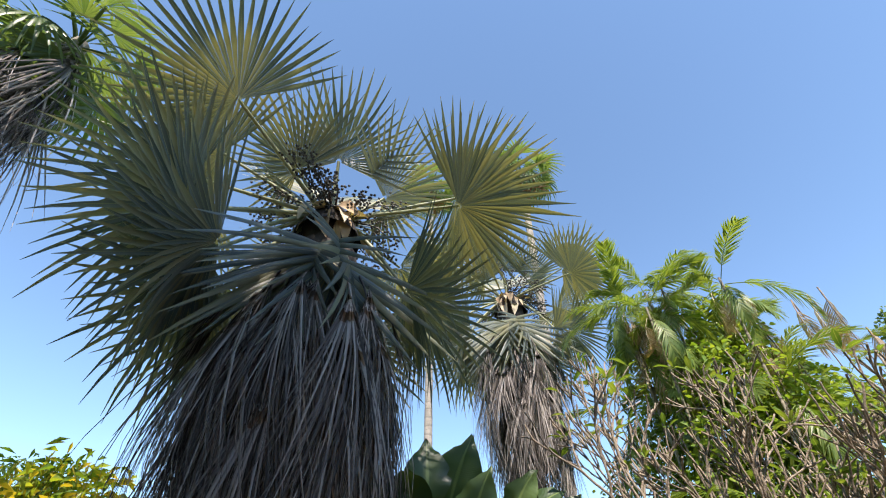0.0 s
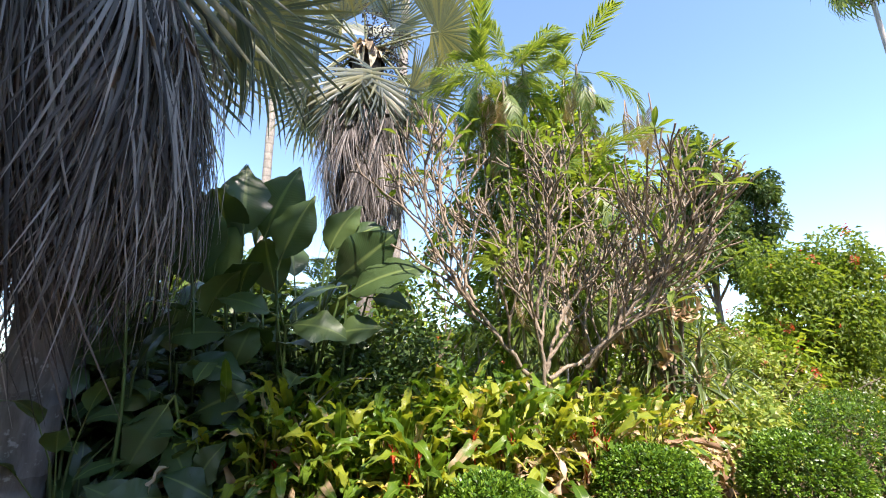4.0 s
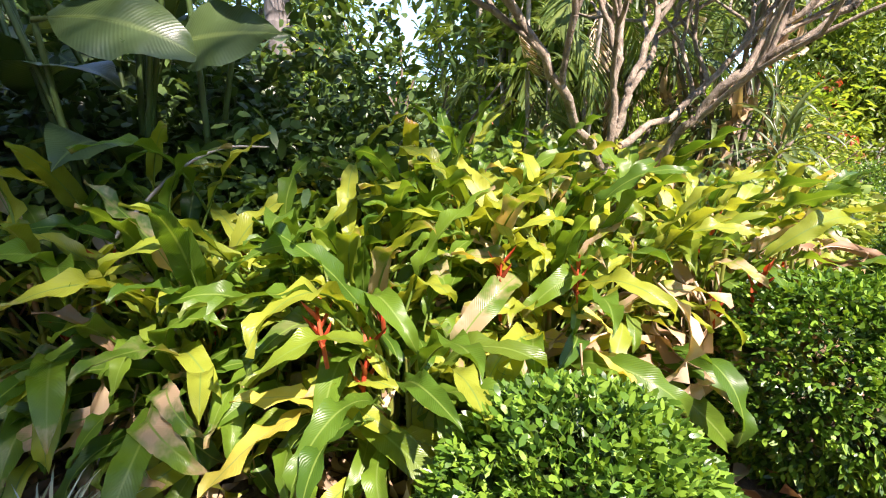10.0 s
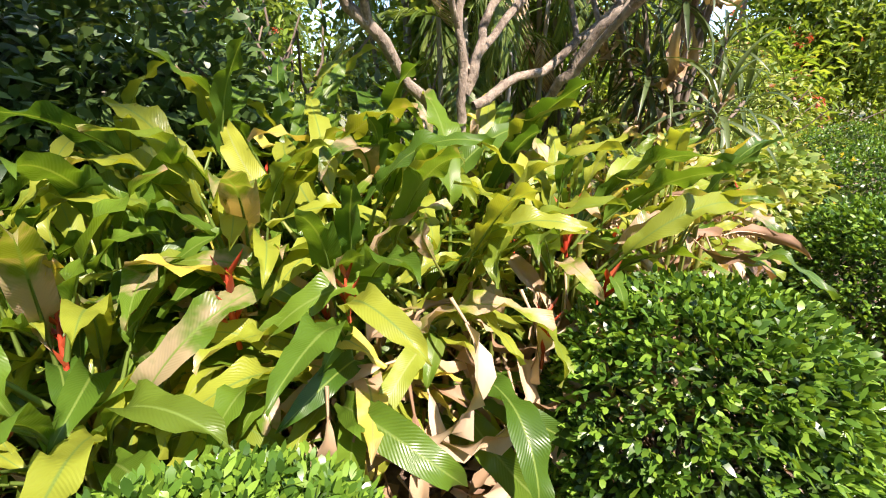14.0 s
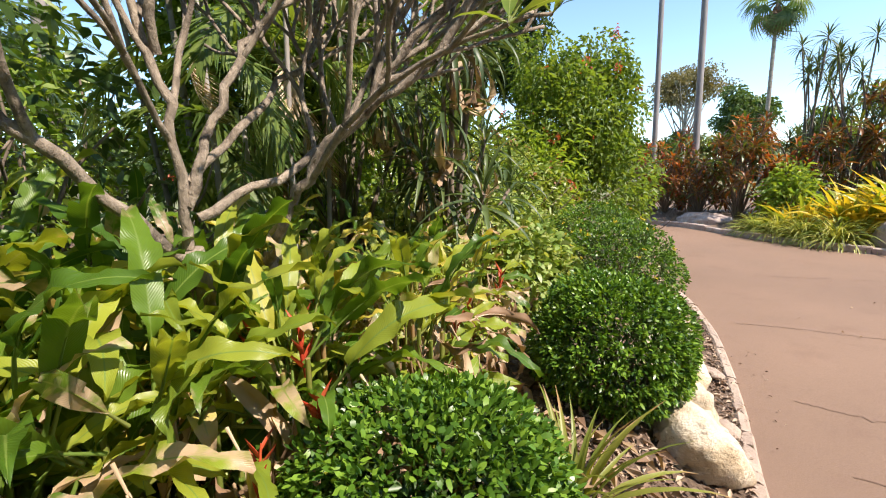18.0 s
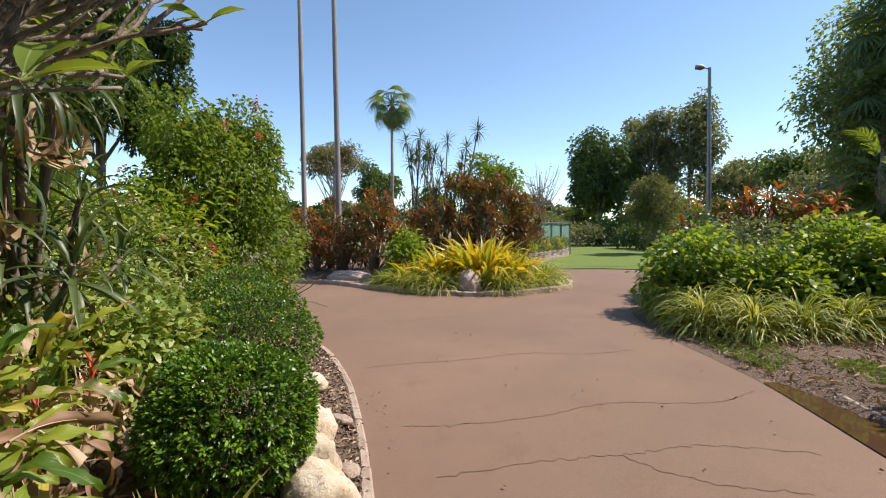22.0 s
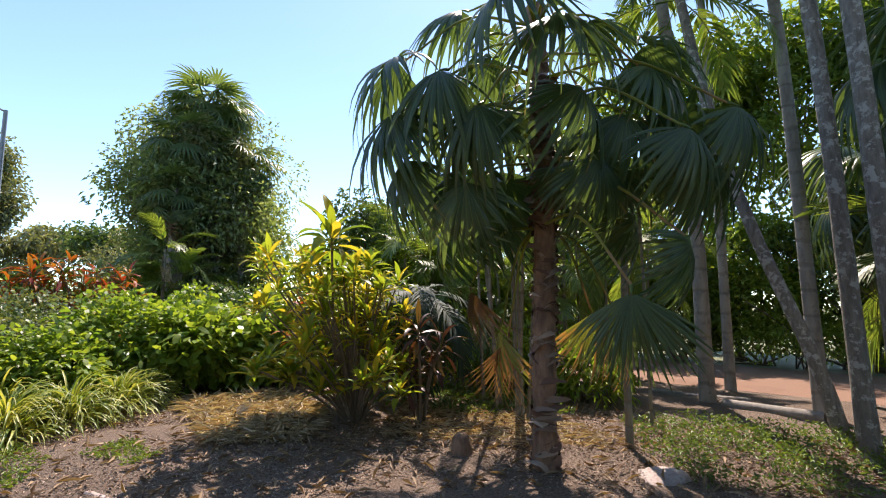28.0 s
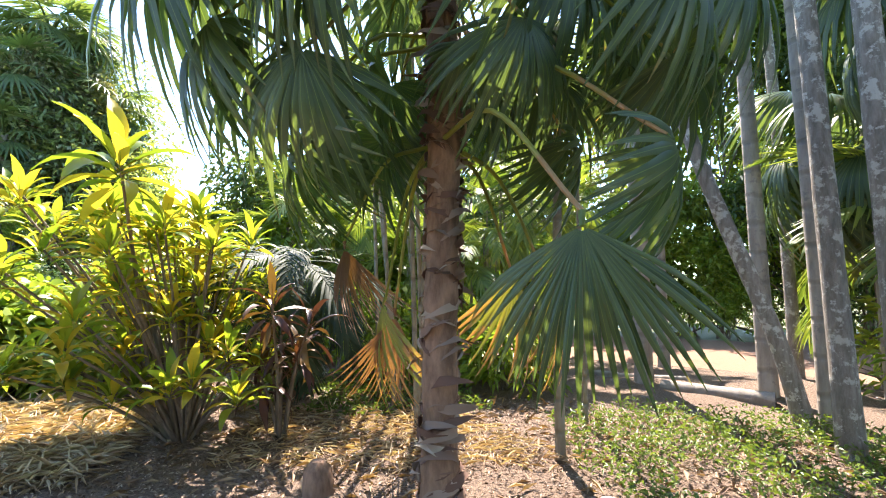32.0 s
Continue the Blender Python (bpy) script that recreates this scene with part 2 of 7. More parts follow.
def oval_cloud(bag, pts, ways, L, W, r, droop=0.1, jitter=0.15):
    """Small oval leaves with a folded midrib: one at each point, along its way."""
    n = len(pts)
    d = unit(ways + r.normal(0, jitter, (n, 3)))
    side = unit(np.cross(d, r.normal(0, 1, (n, 3)) * 0.6 + np.array([0, 0, 1.0])))
    nor = np.cross(side, d)
    l = (L * r.uniform(0.65, 1.2, n))[:, None]
    w = (W * r.uniform(0.75, 1.15, n))[:, None] / 2
    down = np.array([0, 0, 1.0]) * l * droop
    rows = [pts]
    for q, k in ((0.32, 0.92), (0.72, 0.82)):
        c = pts + d * l * q - down * q * q
        rows += [c + side * w * k + nor * w * 0.25, c - side * w * k + nor * w * 0.25 * (0.5 - q) * 4]
    rows.append(pts + d * l - down)
    v = np.stack(rows, 1).reshape(-1, 3)
    i = np.arange(n)[:, None] * 6
    u = np.array([(0.5, 0), (0, 0.3), (1, 0.3), (0, 0.7), (1, 0.7), (0.5, 1)])
    k = bag.n
    bag.add(v, i + np.array([1, 2, 4, 3]), np.tile(u, (n, 1)))
    bag.f.append(np.concatenate([i + np.array([0, 2, 1]), i + np.array([3, 4, 5])]) + k)
    return bag


def lumps(r, n, size):
    """A smooth random field on points."""
    k = r.normal(0, 1.0 / size, (n, 3))
    ph = r.uniform(0, 6.28, n)
    return lambda p: np.sin(p @ k.T + ph).mean(1) * 1.6


def shell(r, n, radii, rough=0.18, size=0.5, low=-0.35, depth=0.25):
    """Points and outward ways on an uneven ellipsoid, its lower part left off."""
    d = unit(r.normal(0, 1, (int(n * 2.2), 3)))
    d = d[d[:, 2] > low][:n]
    f = lumps(r, 7, size)
    k = 1 + rough * f(d * np.array(radii))
    k = k * (1 - depth * r.random(len(d)) ** 2)
    p = d * np.array(radii) * k[:, None]
    return p, unit(d / np.array(radii))


def limb(o, way, length, r, n=7, bend=0.25, lift=0.0):
    """A wandering path from o."""
    o, way = np.array(o, float), unit(np.array(way, float))
    p = [o]
    for _ in range(n - 1):
        way = unit(way + r.normal(0, bend, 3) + np.array([0, 0, lift]))
        p.append(p[-1] + way * length / (n - 1))
    return np.array(p), way

# ---- materials ----
def nodes(name):
    m = bpy.data.materials.new(name)
    m.use_nodes = True
    t = m.node_tree
    return m, t, t.nodes, t.links, t.nodes["Principled BSDF"]


def val(n, l, op, a, b=None):
    k = n.new("ShaderNodeMath")
    k.operation = op
    for i, x in enumerate((a, b)):
        if x is None:
            continue
        if isinstance(x, (int, float)):
            k.inputs[i].default_value = x
        else:
            l.new(x, k.inputs[i])
    return k.outputs[0]


def mix(n, l, fac, a, b, blend="MIX"):
    k = n.new("ShaderNodeMix")
    k.data_type, k.blend_type = "RGBA", blend
    for i, x in ((0, fac), (6, a), (7, b)):
        if isinstance(x, (int, float)):
            k.inputs[i].default_value = x
        elif isinstance(x, tuple):
            k.inputs[i].default_value = (*x, 1)
        else:
            l.new(x, k.inputs[i])
    return k.outputs[2]


def tex(n, l, scale, detail=4.0, rough=0.6, space="Object", stretch=None):
    c = n.new("ShaderNodeTexCoord")
    k = n.new("ShaderNodeTexNoise")
    k.inputs["Scale"].default_value, k.inputs["Detail"].default_value, k.inputs["Roughness"].default_value = scale, detail, rough
    out = c.outputs[space]
    if stretch:
        mp = n.new("ShaderNodeMapping")
        mp.inputs["Scale"].default_value = stretch
        l.new(out, mp.inputs[0])
        out = mp.outputs[0]
    l.new(out, k.inputs["Vector"])
    return k.outputs[0]


def ramp(n, l, x, lo, hi):
    k = n.new("ShaderNodeMapRange")
    k.inputs[1].default_value, k.inputs[2].default_value = lo, hi
    l.new(x, k.inputs[0])
    return k.outputs[0]


def bump(n, l, h, strength, dist, bsdf):
    k = n.new("ShaderNodeBump")
    k.inputs["Strength"].default_value, k.inputs["Distance"].default_value = strength, dist
    l.new(h, k.inputs["Height"])
    l.new(k.outputs[0], bsdf.inputs["Normal"])


def leaf_mat(name, cols, tip=None, tip_at=0.8, rib=None, trans=0.35, rough=0.42, veins=0.0, old=None, old_part=0.2, spots=None):
    """A leaf: two greens that vary from leaf to leaf, worn tips, a midrib, and light that shines through."""
    m, t, n, l, p = nodes(name)
    info, geo = n.new("ShaderNodeObjectInfo"), n.new("ShaderNodeNewGeometry")
    uvn = n.new("ShaderNodeUVMap")
    sep = n.new("ShaderNodeSeparateXYZ")
    l.new(uvn.outputs[0], sep.inputs[0])
    rnd = val(n, l, "FRACT", val(n, l, "ADD", info.outputs["Random"], geo.outputs["Random Per Island"]))
    col = mix(n, l, rnd, cols[0], cols[1])
    if len(cols) > 2:
        rnd2 = val(n, l, "FRACT", val(n, l, "MULTIPLY", rnd, 7.31))
        col = mix(n, l, ramp(n, l, rnd2, 0.5, 0.75), col, cols[2])
    grain = tex(n, l, 14, 3)
    col = mix(n, l, 0.35, col, mix(n, l, grain, (0.35, 0.35, 0.35), (1.0, 1.0, 1.0)), "MULTIPLY")
    if old:
        rnd3 = val(n, l, "FRACT", val(n, l, "MULTIPLY", rnd, 13.7))
        patch = val(n, l, "MULTIPLY", ramp(n, l, rnd3, 1 - old_part, 1 - old_part * 0.6), ramp(n, l, tex(n, l, 6, 4), 0.42, 0.55))
        col = mix(n, l, patch, col, old)
    if rib:
        d = val(n, l, "ABSOLUTE", val(n, l, "SUBTRACT", sep.outputs[0], 0.5))
        col = mix(n, l, ramp(n, l, d, 0.05, 0.015), col, rib)
    if tip:
        v = val(n, l, "ADD", sep.outputs[1], val(n, l, "MULTIPLY", val(n, l, "SUBTRACT", tex(n, l, 9, 4), 0.5), 0.7))
        v = val(n, l, "ADD", v, val(n, l, "MULTIPLY", val(n, l, "SUBTRACT", rnd, 0.5), 0.5))
        col = mix(n, l, ramp(n, l, v, tip_at, tip_at + 0.12), col, tip)
    if veins:
        w = n.new("ShaderNodeTexWave")
        w.inputs["Scale"].default_value, w.inputs["Distortion"].default_value = 1.0, 0.6
        cmb = n.new("ShaderNodeCombineXYZ")
        d = val(n, l, "ABSOLUTE", val(n, l, "SUBTRACT", sep.outputs[0], 0.5))
        l.new(val(n, l, "SUBTRACT", val(n, l, "MULTIPLY", sep.outputs[1], 14.0), val(n, l, "MULTIPLY", d, 3.4)), cmb.inputs[0])
        l.new(cmb.outputs[0], w.inputs[0])
        bump(n, l, w.outputs[1], veins, 0.01, p)
    l.new(col, p.inputs["Base Color"])
    rg = mix(n, l, grain, (rough - 0.1,) * 3, (rough + 0.15,) * 3)
    l.new(rg, p.inputs["Roughness"])
    if trans:
        tr = n.new("ShaderNodeBsdfTranslucent")
        l.new(mix(n, l, 1.0, col, (1.4, 1.27, 0.46), "MULTIPLY"), tr.inputs[0])
        mx = n.new("ShaderNodeMixShader")
        mx.inputs[0].default_value = trans
        l.new(p.outputs[0], mx.inputs[1])
        l.new(tr.outputs[0], mx.inputs[2])
        l.new(mx.outputs[0], n["Material Output"].inputs[0])
    return m


def bark_mat(name, a, b, scale=8, rings=0.0, lichen=None, stretch=(1, 1, 0.25), strength=0.6, rough=0.85, lich_at=0.55):
    m, t, n, l, p = nodes(name)
    g = tex(n, l, scale, 6, 0.65, stretch=stretch)
    col = mix(n, l, ramp(n, l, g, 0.35, 0.65), a, b)
    h = g
    if lichen:
        col = mix(n, l, ramp(n, l, tex(n, l, 9, 5, 0.7), lich_at, lich_at + 0.06), col, lichen)
    if rings:
        c = n.new("ShaderNodeTexCoord")
        s = n.new("ShaderNodeSeparateXYZ")
        l.new(c.outputs["Object"], s.inputs[0])
        w = val(n, l, "SINE", val(n, l, "ADD", val(n, l, "MULTIPLY", s.outputs[2], rings), val(n, l, "MULTIPLY", tex(n, l, 3, 2), 3.0)))
        w = ramp(n, l, w, 0.75, 1.0)
        col = mix(n, l, val(n, l, "MULTIPLY", w, 0.32), col, tuple(x * 0.45 for x in a))
        h = val(n, l, "SUBTRACT", g, w)
    l.new(col, p.inputs["Base Color"])
    p.inputs["Roughness"].default_value = rough
    bump(n, l, h, strength, 0.02, p)
    return m


def ground_mat(name, a, b, c, s1=3.0, s2=40.0, strength=0.7, dist=0.02, rough=0.95, at=0.55):
    m, t, n, l, p = nodes(name)
    g1, g2 = tex(n, l, s1, 5, 0.6), tex(n, l, s2, 6, 0.7)
    col = mix(n, l, ramp(n, l, g2, 0.35, 0.68), a, b)
    col = mix(n, l, ramp(n, l, g1, at, at + 0.2), col, c)
    l.new(col, p.inputs["Base Color"])
    p.inputs["Roughness"].default_value = rough
    bump(n, l, g2, strength, dist, p)
    return m


M = {}
M["heliconia"] = leaf_mat("heliconia_leaf", [(0.063, 0.148, 0.016), (0.165, 0.285, 0.026), (0.353, 0.410, 0.046)], tip=(0.50, 0.36, 0.22), tip_at=1.12, rib=(0.20, 0.30, 0.06), trans=0.45, rough=0.32, veins=0.15, old=(0.52, 0.38, 0.25), old_part=0.10)
M["heliconia_dry"] = leaf_mat("dry_heliconia_leaf", [(0.160, 0.268, 0.023), (0.376, 0.422, 0.040), (0.593, 0.502, 0.080)], tip=(0.52, 0.37, 0.22), tip_at=0.98, rib=(0.30, 0.34, 0.09), trans=0.34, rough=0.42, veins=0.15, old=(0.55, 0.40, 0.25), old_part=0.22)
M["calathea"] = leaf_mat("calathea_leaf", [(0.045, 0.088, 0.032), (0.095, 0.15, 0.05)], rib=(0.15, 0.21, 0.07), trans=0.26, rough=0.3, veins=0.08, tip=(0.3, 0.2, 0.1), tip_at=1.18)
M["bluefan"] = leaf_mat("blue_fan_leaf", [(0.095, 0.13, 0.138), (0.175, 0.21, 0.208), (0.265, 0.275, 0.19)], tip=(0.40, 0.36, 0.24), tip_at=1.12, rib=(0.28, 0.30, 0.18), trans=0.28, rough=0.40)
M["deadfan"] = leaf_mat("dead_fan_leaf", [(0.025, 0.021, 0.019), (0.12, 0.102, 0.094), (0.37, 0.335, 0.315)], trans=0.06, rough=0.75)
M["brownfan"] = leaf_mat("brown_fan_leaf", [(0.30, 0.17, 0.095), (0.24, 0.125, 0.075)], trans=0.2, rough=0.7)
M["greenfan"] = leaf_mat("green_fan_leaf", [(0.056, 0.105, 0.052), (0.105, 0.165, 0.078)], tip=(0.30, 0.22, 0.10), tip_at=1.12, rib=(0.14, 0.22, 0.07), trans=0.42, rough=0.33)
M["farfan"] = leaf_mat("pale_green_fan_leaf", [(0.085, 0.15, 0.06), (0.16, 0.23, 0.09)], tip=(0.30, 0.24, 0.12), tip_at=1.1, trans=0.48, rough=0.33)
M["halffan"] = leaf_mat("fading_fan_leaf", [(0.20, 0.24, 0.06), (0.26, 0.26, 0.07)], tip=(0.42, 0.24, 0.10), tip_at=0.62, trans=0.35, rough=0.5)
M["feather"] = leaf_mat("feather_leaf", [(0.101, 0.189, 0.041), (0.257, 0.338, 0.081)], trans=0.46, rough=0.4)
M["feather_dark"] = leaf_mat("dark_feather_leaf", [(0.03, 0.06, 0.035), (0.05, 0.085, 0.05)], trans=0.2, rough=0.7)
M["hedge"] = leaf_mat("hedge_leaf", [(0.040, 0.105, 0.013), (0.11, 0.235, 0.022), (0.215, 0.37, 0.038)], trans=0.3, rough=0.32)
M["hedge_soft"] = leaf_mat("pale_hedge_leaf", [(0.157, 0.263, 0.047), (0.336, 0.437, 0.095), (0.448, 0.504, 0.168)], trans=0.36, rough=0.4)
M["shrub"] = leaf_mat("shrub_leaf", [(0.055, 0.115, 0.033), (0.11, 0.185, 0.048)], trans=0.3, rough=0.36)
M["shrub_pale"] = leaf_mat("pale_shrub_leaf", [(0.16, 0.22, 0.10), (0.24, 0.28, 0.14)], trans=0.3, rough=0.45)
M["shrub_lime"] = leaf_mat("lime_shrub_leaf", [(0.150, 0.275, 0.037), (0.338, 0.438, 0.075)], trans=0.5, rough=0.4)
M["tree"] = leaf_mat("tree_leaf", [(0.055, 0.115, 0.04), (0.125, 0.195, 0.06)], trans=0.36, rough=0.42)
M["tree_bright"] = leaf_mat("bright_tree_leaf", [(0.115, 0.207, 0.034), (0.230, 0.322, 0.057)], trans=0.5, rough=0.42)
M["tree_grey"] = leaf_mat("grey_tree_leaf", [(0.15, 0.19, 0.115), (0.26, 0.28, 0.15)], trans=0.36, rough=0.5)
M["tree_vine"] = leaf_mat("vine_leaf", [(0.156, 0.240, 0.111), (0.325, 0.403, 0.195)], trans=0.5, rough=0.4)
M["tree_dry"] = leaf_mat("dry_tree_leaf", [(0.16, 0.16, 0.08), (0.24, 0.20, 0.10)], trans=0.3, rough=0.5)
M["croton"] = leaf_mat("croton_leaf", [(0.06, 0.02, 0.018), (0.34, 0.125, 0.03), (0.10, 0.15, 0.035)], rib=(0.45, 0.22, 0.04), trans=0.35, rough=0.36)
M["croton_red"] = leaf_mat("red_croton_leaf", [(0.36, 0.05, 0.03), (0.55, 0.22, 0.035), (0.10, 0.17, 0.03)], trans=0.38, rough=0.55)
M["cord"] = leaf_mat("cordyline_leaf", [(0.14, 0.25, 0.035), (0.32, 0.40, 0.05), (0.52, 0.43, 0.055)], tip=(0.45, 0.22, 0.05), tip_at=1.15, trans=0.56, rough=0.36)
M["cord_dark"] = leaf_mat("dark_cordyline_leaf", [(0.06, 0.025, 0.03), (0.12, 0.05, 0.035), (0.16, 0.10, 0.04)], trans=0.25, rough=0.36)
M["yellow"] = leaf_mat("yellow_lily_leaf", [(0.60, 0.46, 0.035), (0.76, 0.58, 0.07), (0.30, 0.38, 0.05)], tip=(0.70, 0.34, 0.05), tip_at=1.1, trans=0.4, rough=0.38)
M["liriope"] = leaf_mat("liriope_leaf", [(0.32, 0.38, 0.08), (0.66, 0.64, 0.2), (0.20, 0.28, 0.055)], trans=0.36, rough=0.4)
M["silver"] = leaf_mat("silver_grass_leaf", [(0.60, 0.64, 0.54), (0.42, 0.48, 0.36)], trans=0.3, rough=0.45)
M["stalk"] = leaf_mat("green_stalk", [(0.06, 0.11, 0.03), (0.10, 0.16, 0.04)], trans=0.0, rough=0.4)
M["spike"] = leaf_mat("strap_leaf", [(0.20, 0.27, 0.05), (0.34, 0.34, 0.07)], tip=(0.40, 0.26, 0.12), tip_at=0.95, trans=0.35, rough=0.4)
M["dracaena"] = leaf_mat("dracaena_leaf", [(0.055, 0.095, 0.035), (0.12, 0.17, 0.055)], trans=0.25, rough=0.4)
M["plumeria_leaf"] = leaf_mat("plumeria_leaf", [(0.14, 0.25, 0.04), (0.24, 0.33, 0.06)], rib=(0.35, 0.42, 0.14), trans=0.42, rough=0.34)
M["bract"] = leaf_mat("red_bract", [(0.52, 0.055, 0.025), (0.62, 0.13, 0.05)], trans=0.2, rough=0.35)
M["flower"] = leaf_mat("red_flower", [(0.60, 0.06, 0.03), (0.62, 0.20, 0.10)], trans=0.3, rough=0.5)
M["pinkflower"] = leaf_mat("faded_flower", [(0.45, 0.24, 0.15), (0.40, 0.18, 0.12)], trans=0.3, rough=0.5)
M["yellowflower"] = leaf_mat("yellow_flower", [(0.72, 0.55, 0.05), (0.62, 0.5, 0.05)], trans=0.3, rough=0.5)
M["deadleaf"] = leaf_mat("dead_leaf", [(0.30, 0.19, 0.10), (0.42, 0.30, 0.18), (0.20, 0.12, 0.07)], trans=0.12, rough=0.7)
M["dead_pale"] = leaf_mat("bleached_dead_leaf", [(0.480, 0.336, 0.192), (0.672, 0.516, 0.348), (0.312, 0.192, 0.108)], trans=0.15, rough=0.65)
M["straw"] = leaf_mat("dry_straw", [(0.60, 0.48, 0.32), (0.70, 0.59, 0.43), (0.46, 0.32, 0.19)], trans=0.15, rough=0.7)
M["chip"] = leaf_mat("wood_chip", [(0.16, 0.10, 0.068), (0.36, 0.25, 0.175), (0.52, 0.40, 0.29)], trans=0.0, rough=0.9)
M["grass"] = leaf_mat("grass_leaf", [(0.13, 0.22, 0.03), (0.22, 0.30, 0.05)], trans=0.35, rough=0.45)
M["cover"] = leaf_mat("ground_cover_leaf", [(0.09, 0.17, 0.035), (0.18, 0.26, 0.06)], trans=0.35, rough=0.42)
M["twig"] = bark_mat("twig_bark", (0.13, 0.10, 0.075), (0.24, 0.19, 0.14), 14)
M["plumeria"] = bark_mat("plumeria_bark", (0.15, 0.118, 0.085), (0.37, 0.305, 0.23), 26, lichen=(0.12, 0.095, 0.07), strength=1.0, stretch=(1, 1, 0.6))
M["palm_dark"] = bark_mat("weathered_palm_bark", (0.12, 0.105, 0.095), (0.24, 0.215, 0.20), 9, rings=12, strength=0.8, lichen=(0.34, 0.33, 0.32), lich_at=0.6)
M["palm_grey"] = bark_mat("grey_palm_bark", (0.20, 0.175, 0.145), (0.335, 0.295, 0.25), 9, rings=18, strength=0.5, lichen=(0.20, 0.18, 0.16))
M["palm_lichen"] = bark_mat("lichened_palm_bark", (0.145, 0.122, 0.098), (0.275, 0.24, 0.20), 24, rings=0, lichen=(0.44, 0.41, 0.355), strength=0.9, lich_at=0.53)
M["palm_slim"] = bark_mat("smooth_palm_bark", (0.22, 0.205, 0.195), (0.32, 0.30, 0.29), 5, strength=0.3)
M["palm_thin"] = bark_mat("slim_palm_bark", (0.16, 0.14, 0.10), (0.28, 0.25, 0.19), 9, rings=26)
M["fibre"] = bark_mat("fibre_bark", (0.12, 0.07, 0.045), (0.31, 0.19, 0.125), 12, stretch=(1, 1, 0.35), strength=1.0)
M["bootjack"] = leaf_mat("old_leaf_base", [(0.20, 0.12, 0.085), (0.46, 0.37, 0.29), (0.15, 0.08, 0.055)], trans=0.0, rough=0.85)
# near black: the shade deep in skirt and heart is put into this colour
M["thatch"] = bark_mat("shade_darkened_thatch", (0.022, 0.017, 0.014), (0.055, 0.044, 0.038), 10, stretch=(1, 1, 0.15), strength=1.0)
M["crack"] = ground_mat("crack_dirt", (0.125, 0.075, 0.050), (0.19, 0.12, 0.080), (0.155, 0.095, 0.063))
M["trunk"] = bark_mat("tree_bark", (0.12, 0.10, 0.08), (0.22, 0.19, 0.155), 6)
M["bare"] = bark_mat("bare_bark", (0.30, 0.27, 0.24), (0.42, 0.39, 0.35), 6)
M["fruit"] = bark_mat("palm_fruit", (0.035, 0.03, 0.025), (0.07, 0.06, 0.045), 9, rough=0.5)
M["mulch"] = ground_mat("mulch", (0.085, 0.056, 0.038), (0.33, 0.235, 0.165), (0.19, 0.128, 0.088), 2.0, 48.0, 1.0, 0.04)
M["soil"] = ground_mat("bed_soil", (0.10, 0.065, 0.045), (0.22, 0.15, 0.10), (0.25, 0.17, 0.11), 2.0, 40.0, 1.0, 0.03)
M["turf"] = ground_mat("turf", (0.099, 0.161, 0.022), (0.155, 0.211, 0.034), (0.186, 0.211, 0.050), 0.8, 60.0, 0.6, 0.02)
M["field"] = ground_mat("field", (0.13, 0.15, 0.06), (0.20, 0.19, 0.09), (0.24, 0.19, 0.12), 0.05, 6.0, 0.3, 0.05)
M["dirt"] = ground_mat("orange_dirt", (0.205, 0.108, 0.065), (0.255, 0.145, 0.09), (0.175, 0.092, 0.055), 1.2, 30.0, 0.5, 0.01)


def paving_mat():
    m, t, n, l, p = nodes("brown_paving")
    g1, g2, g3 = tex(n, l, 0.35, 4), tex(n, l, 2.2, 5, 0.65), tex(n, l, 110, 5, 0.75)
    col = mix(n, l, ramp(n, l, g1, 0.35, 0.65), (0.194, 0.124, 0.083), (0.240, 0.153, 0.101))
    col = mix(n, l, val(n, l, "MULTIPLY", ramp(n, l, g2, 0.55, 0.8), 0.5), col, (0.158, 0.086, 0.056))
    col = mix(n, l, 0.6, col, mix(n, l, ramp(n, l, g3, 0.3, 0.7), (0.62, 0.60, 0.58), (1.25, 1.25, 1.25)), "MULTIPLY")
    l.new(col, p.inputs["Base Color"])
    p.inputs["Roughness"].default_value = 0.82
    bump(n, l, val(n, l, "ADD", g3, g2), 0.5, 0.006, p)
    return m


def stone_mat(name, a, b, c):
    m, t, n, l, p = nodes(name)
    g1, g2 = tex(n, l, 5, 6, 0.7), tex(n, l, 28, 6, 0.7)
    col = mix(n, l, ramp(n, l, g1, 0.4, 0.6), a, b)
    col = mix(n, l, ramp(n, l, g2, 0.56, 0.66), col, c)
    l.new(col, p.inputs["Base Color"])
    p.inputs["Roughness"].default_value = 0.9
    bump(n, l, val(n, l, "ADD", g1, g2), 0.8, 0.02, p)
    return m


M["paving"] = paving_mat()
M["kerb"] = stone_mat("kerb_concrete", (0.38, 0.29, 0.225), (0.47, 0.37, 0.29), (0.20, 0.135, 0.10))
M["limestone"] = stone_mat("limestone", (0.66, 0.59, 0.47), (0.54, 0.42, 0.27), (0.32, 0.25, 0.18))
M["rock"] = stone_mat("rock", (0.40, 0.30, 0.26), (0.50, 0.42, 0.37), (0.22, 0.15, 0.12))
m_, t_, n_, l_, p_ = nodes("lamp_steel")
p_.inputs["Base Color"].default_value, p_.inputs["Metallic"].default_value, p_.inputs["Roughness"].default_value = (0.22, 0.23, 0.24, 1), 0.6, 0.5
M["steel"] = m_
m_, t_, n_, l_, p_ = nodes("white_marker")
p_.inputs["Base Color"].default_value, p_.inputs["Roughness"].default_value = (0.72, 0.72, 0.70, 1), 0.4
M["white"] = m_
m_, t_, n_, l_, p_ = nodes("puddle_water")
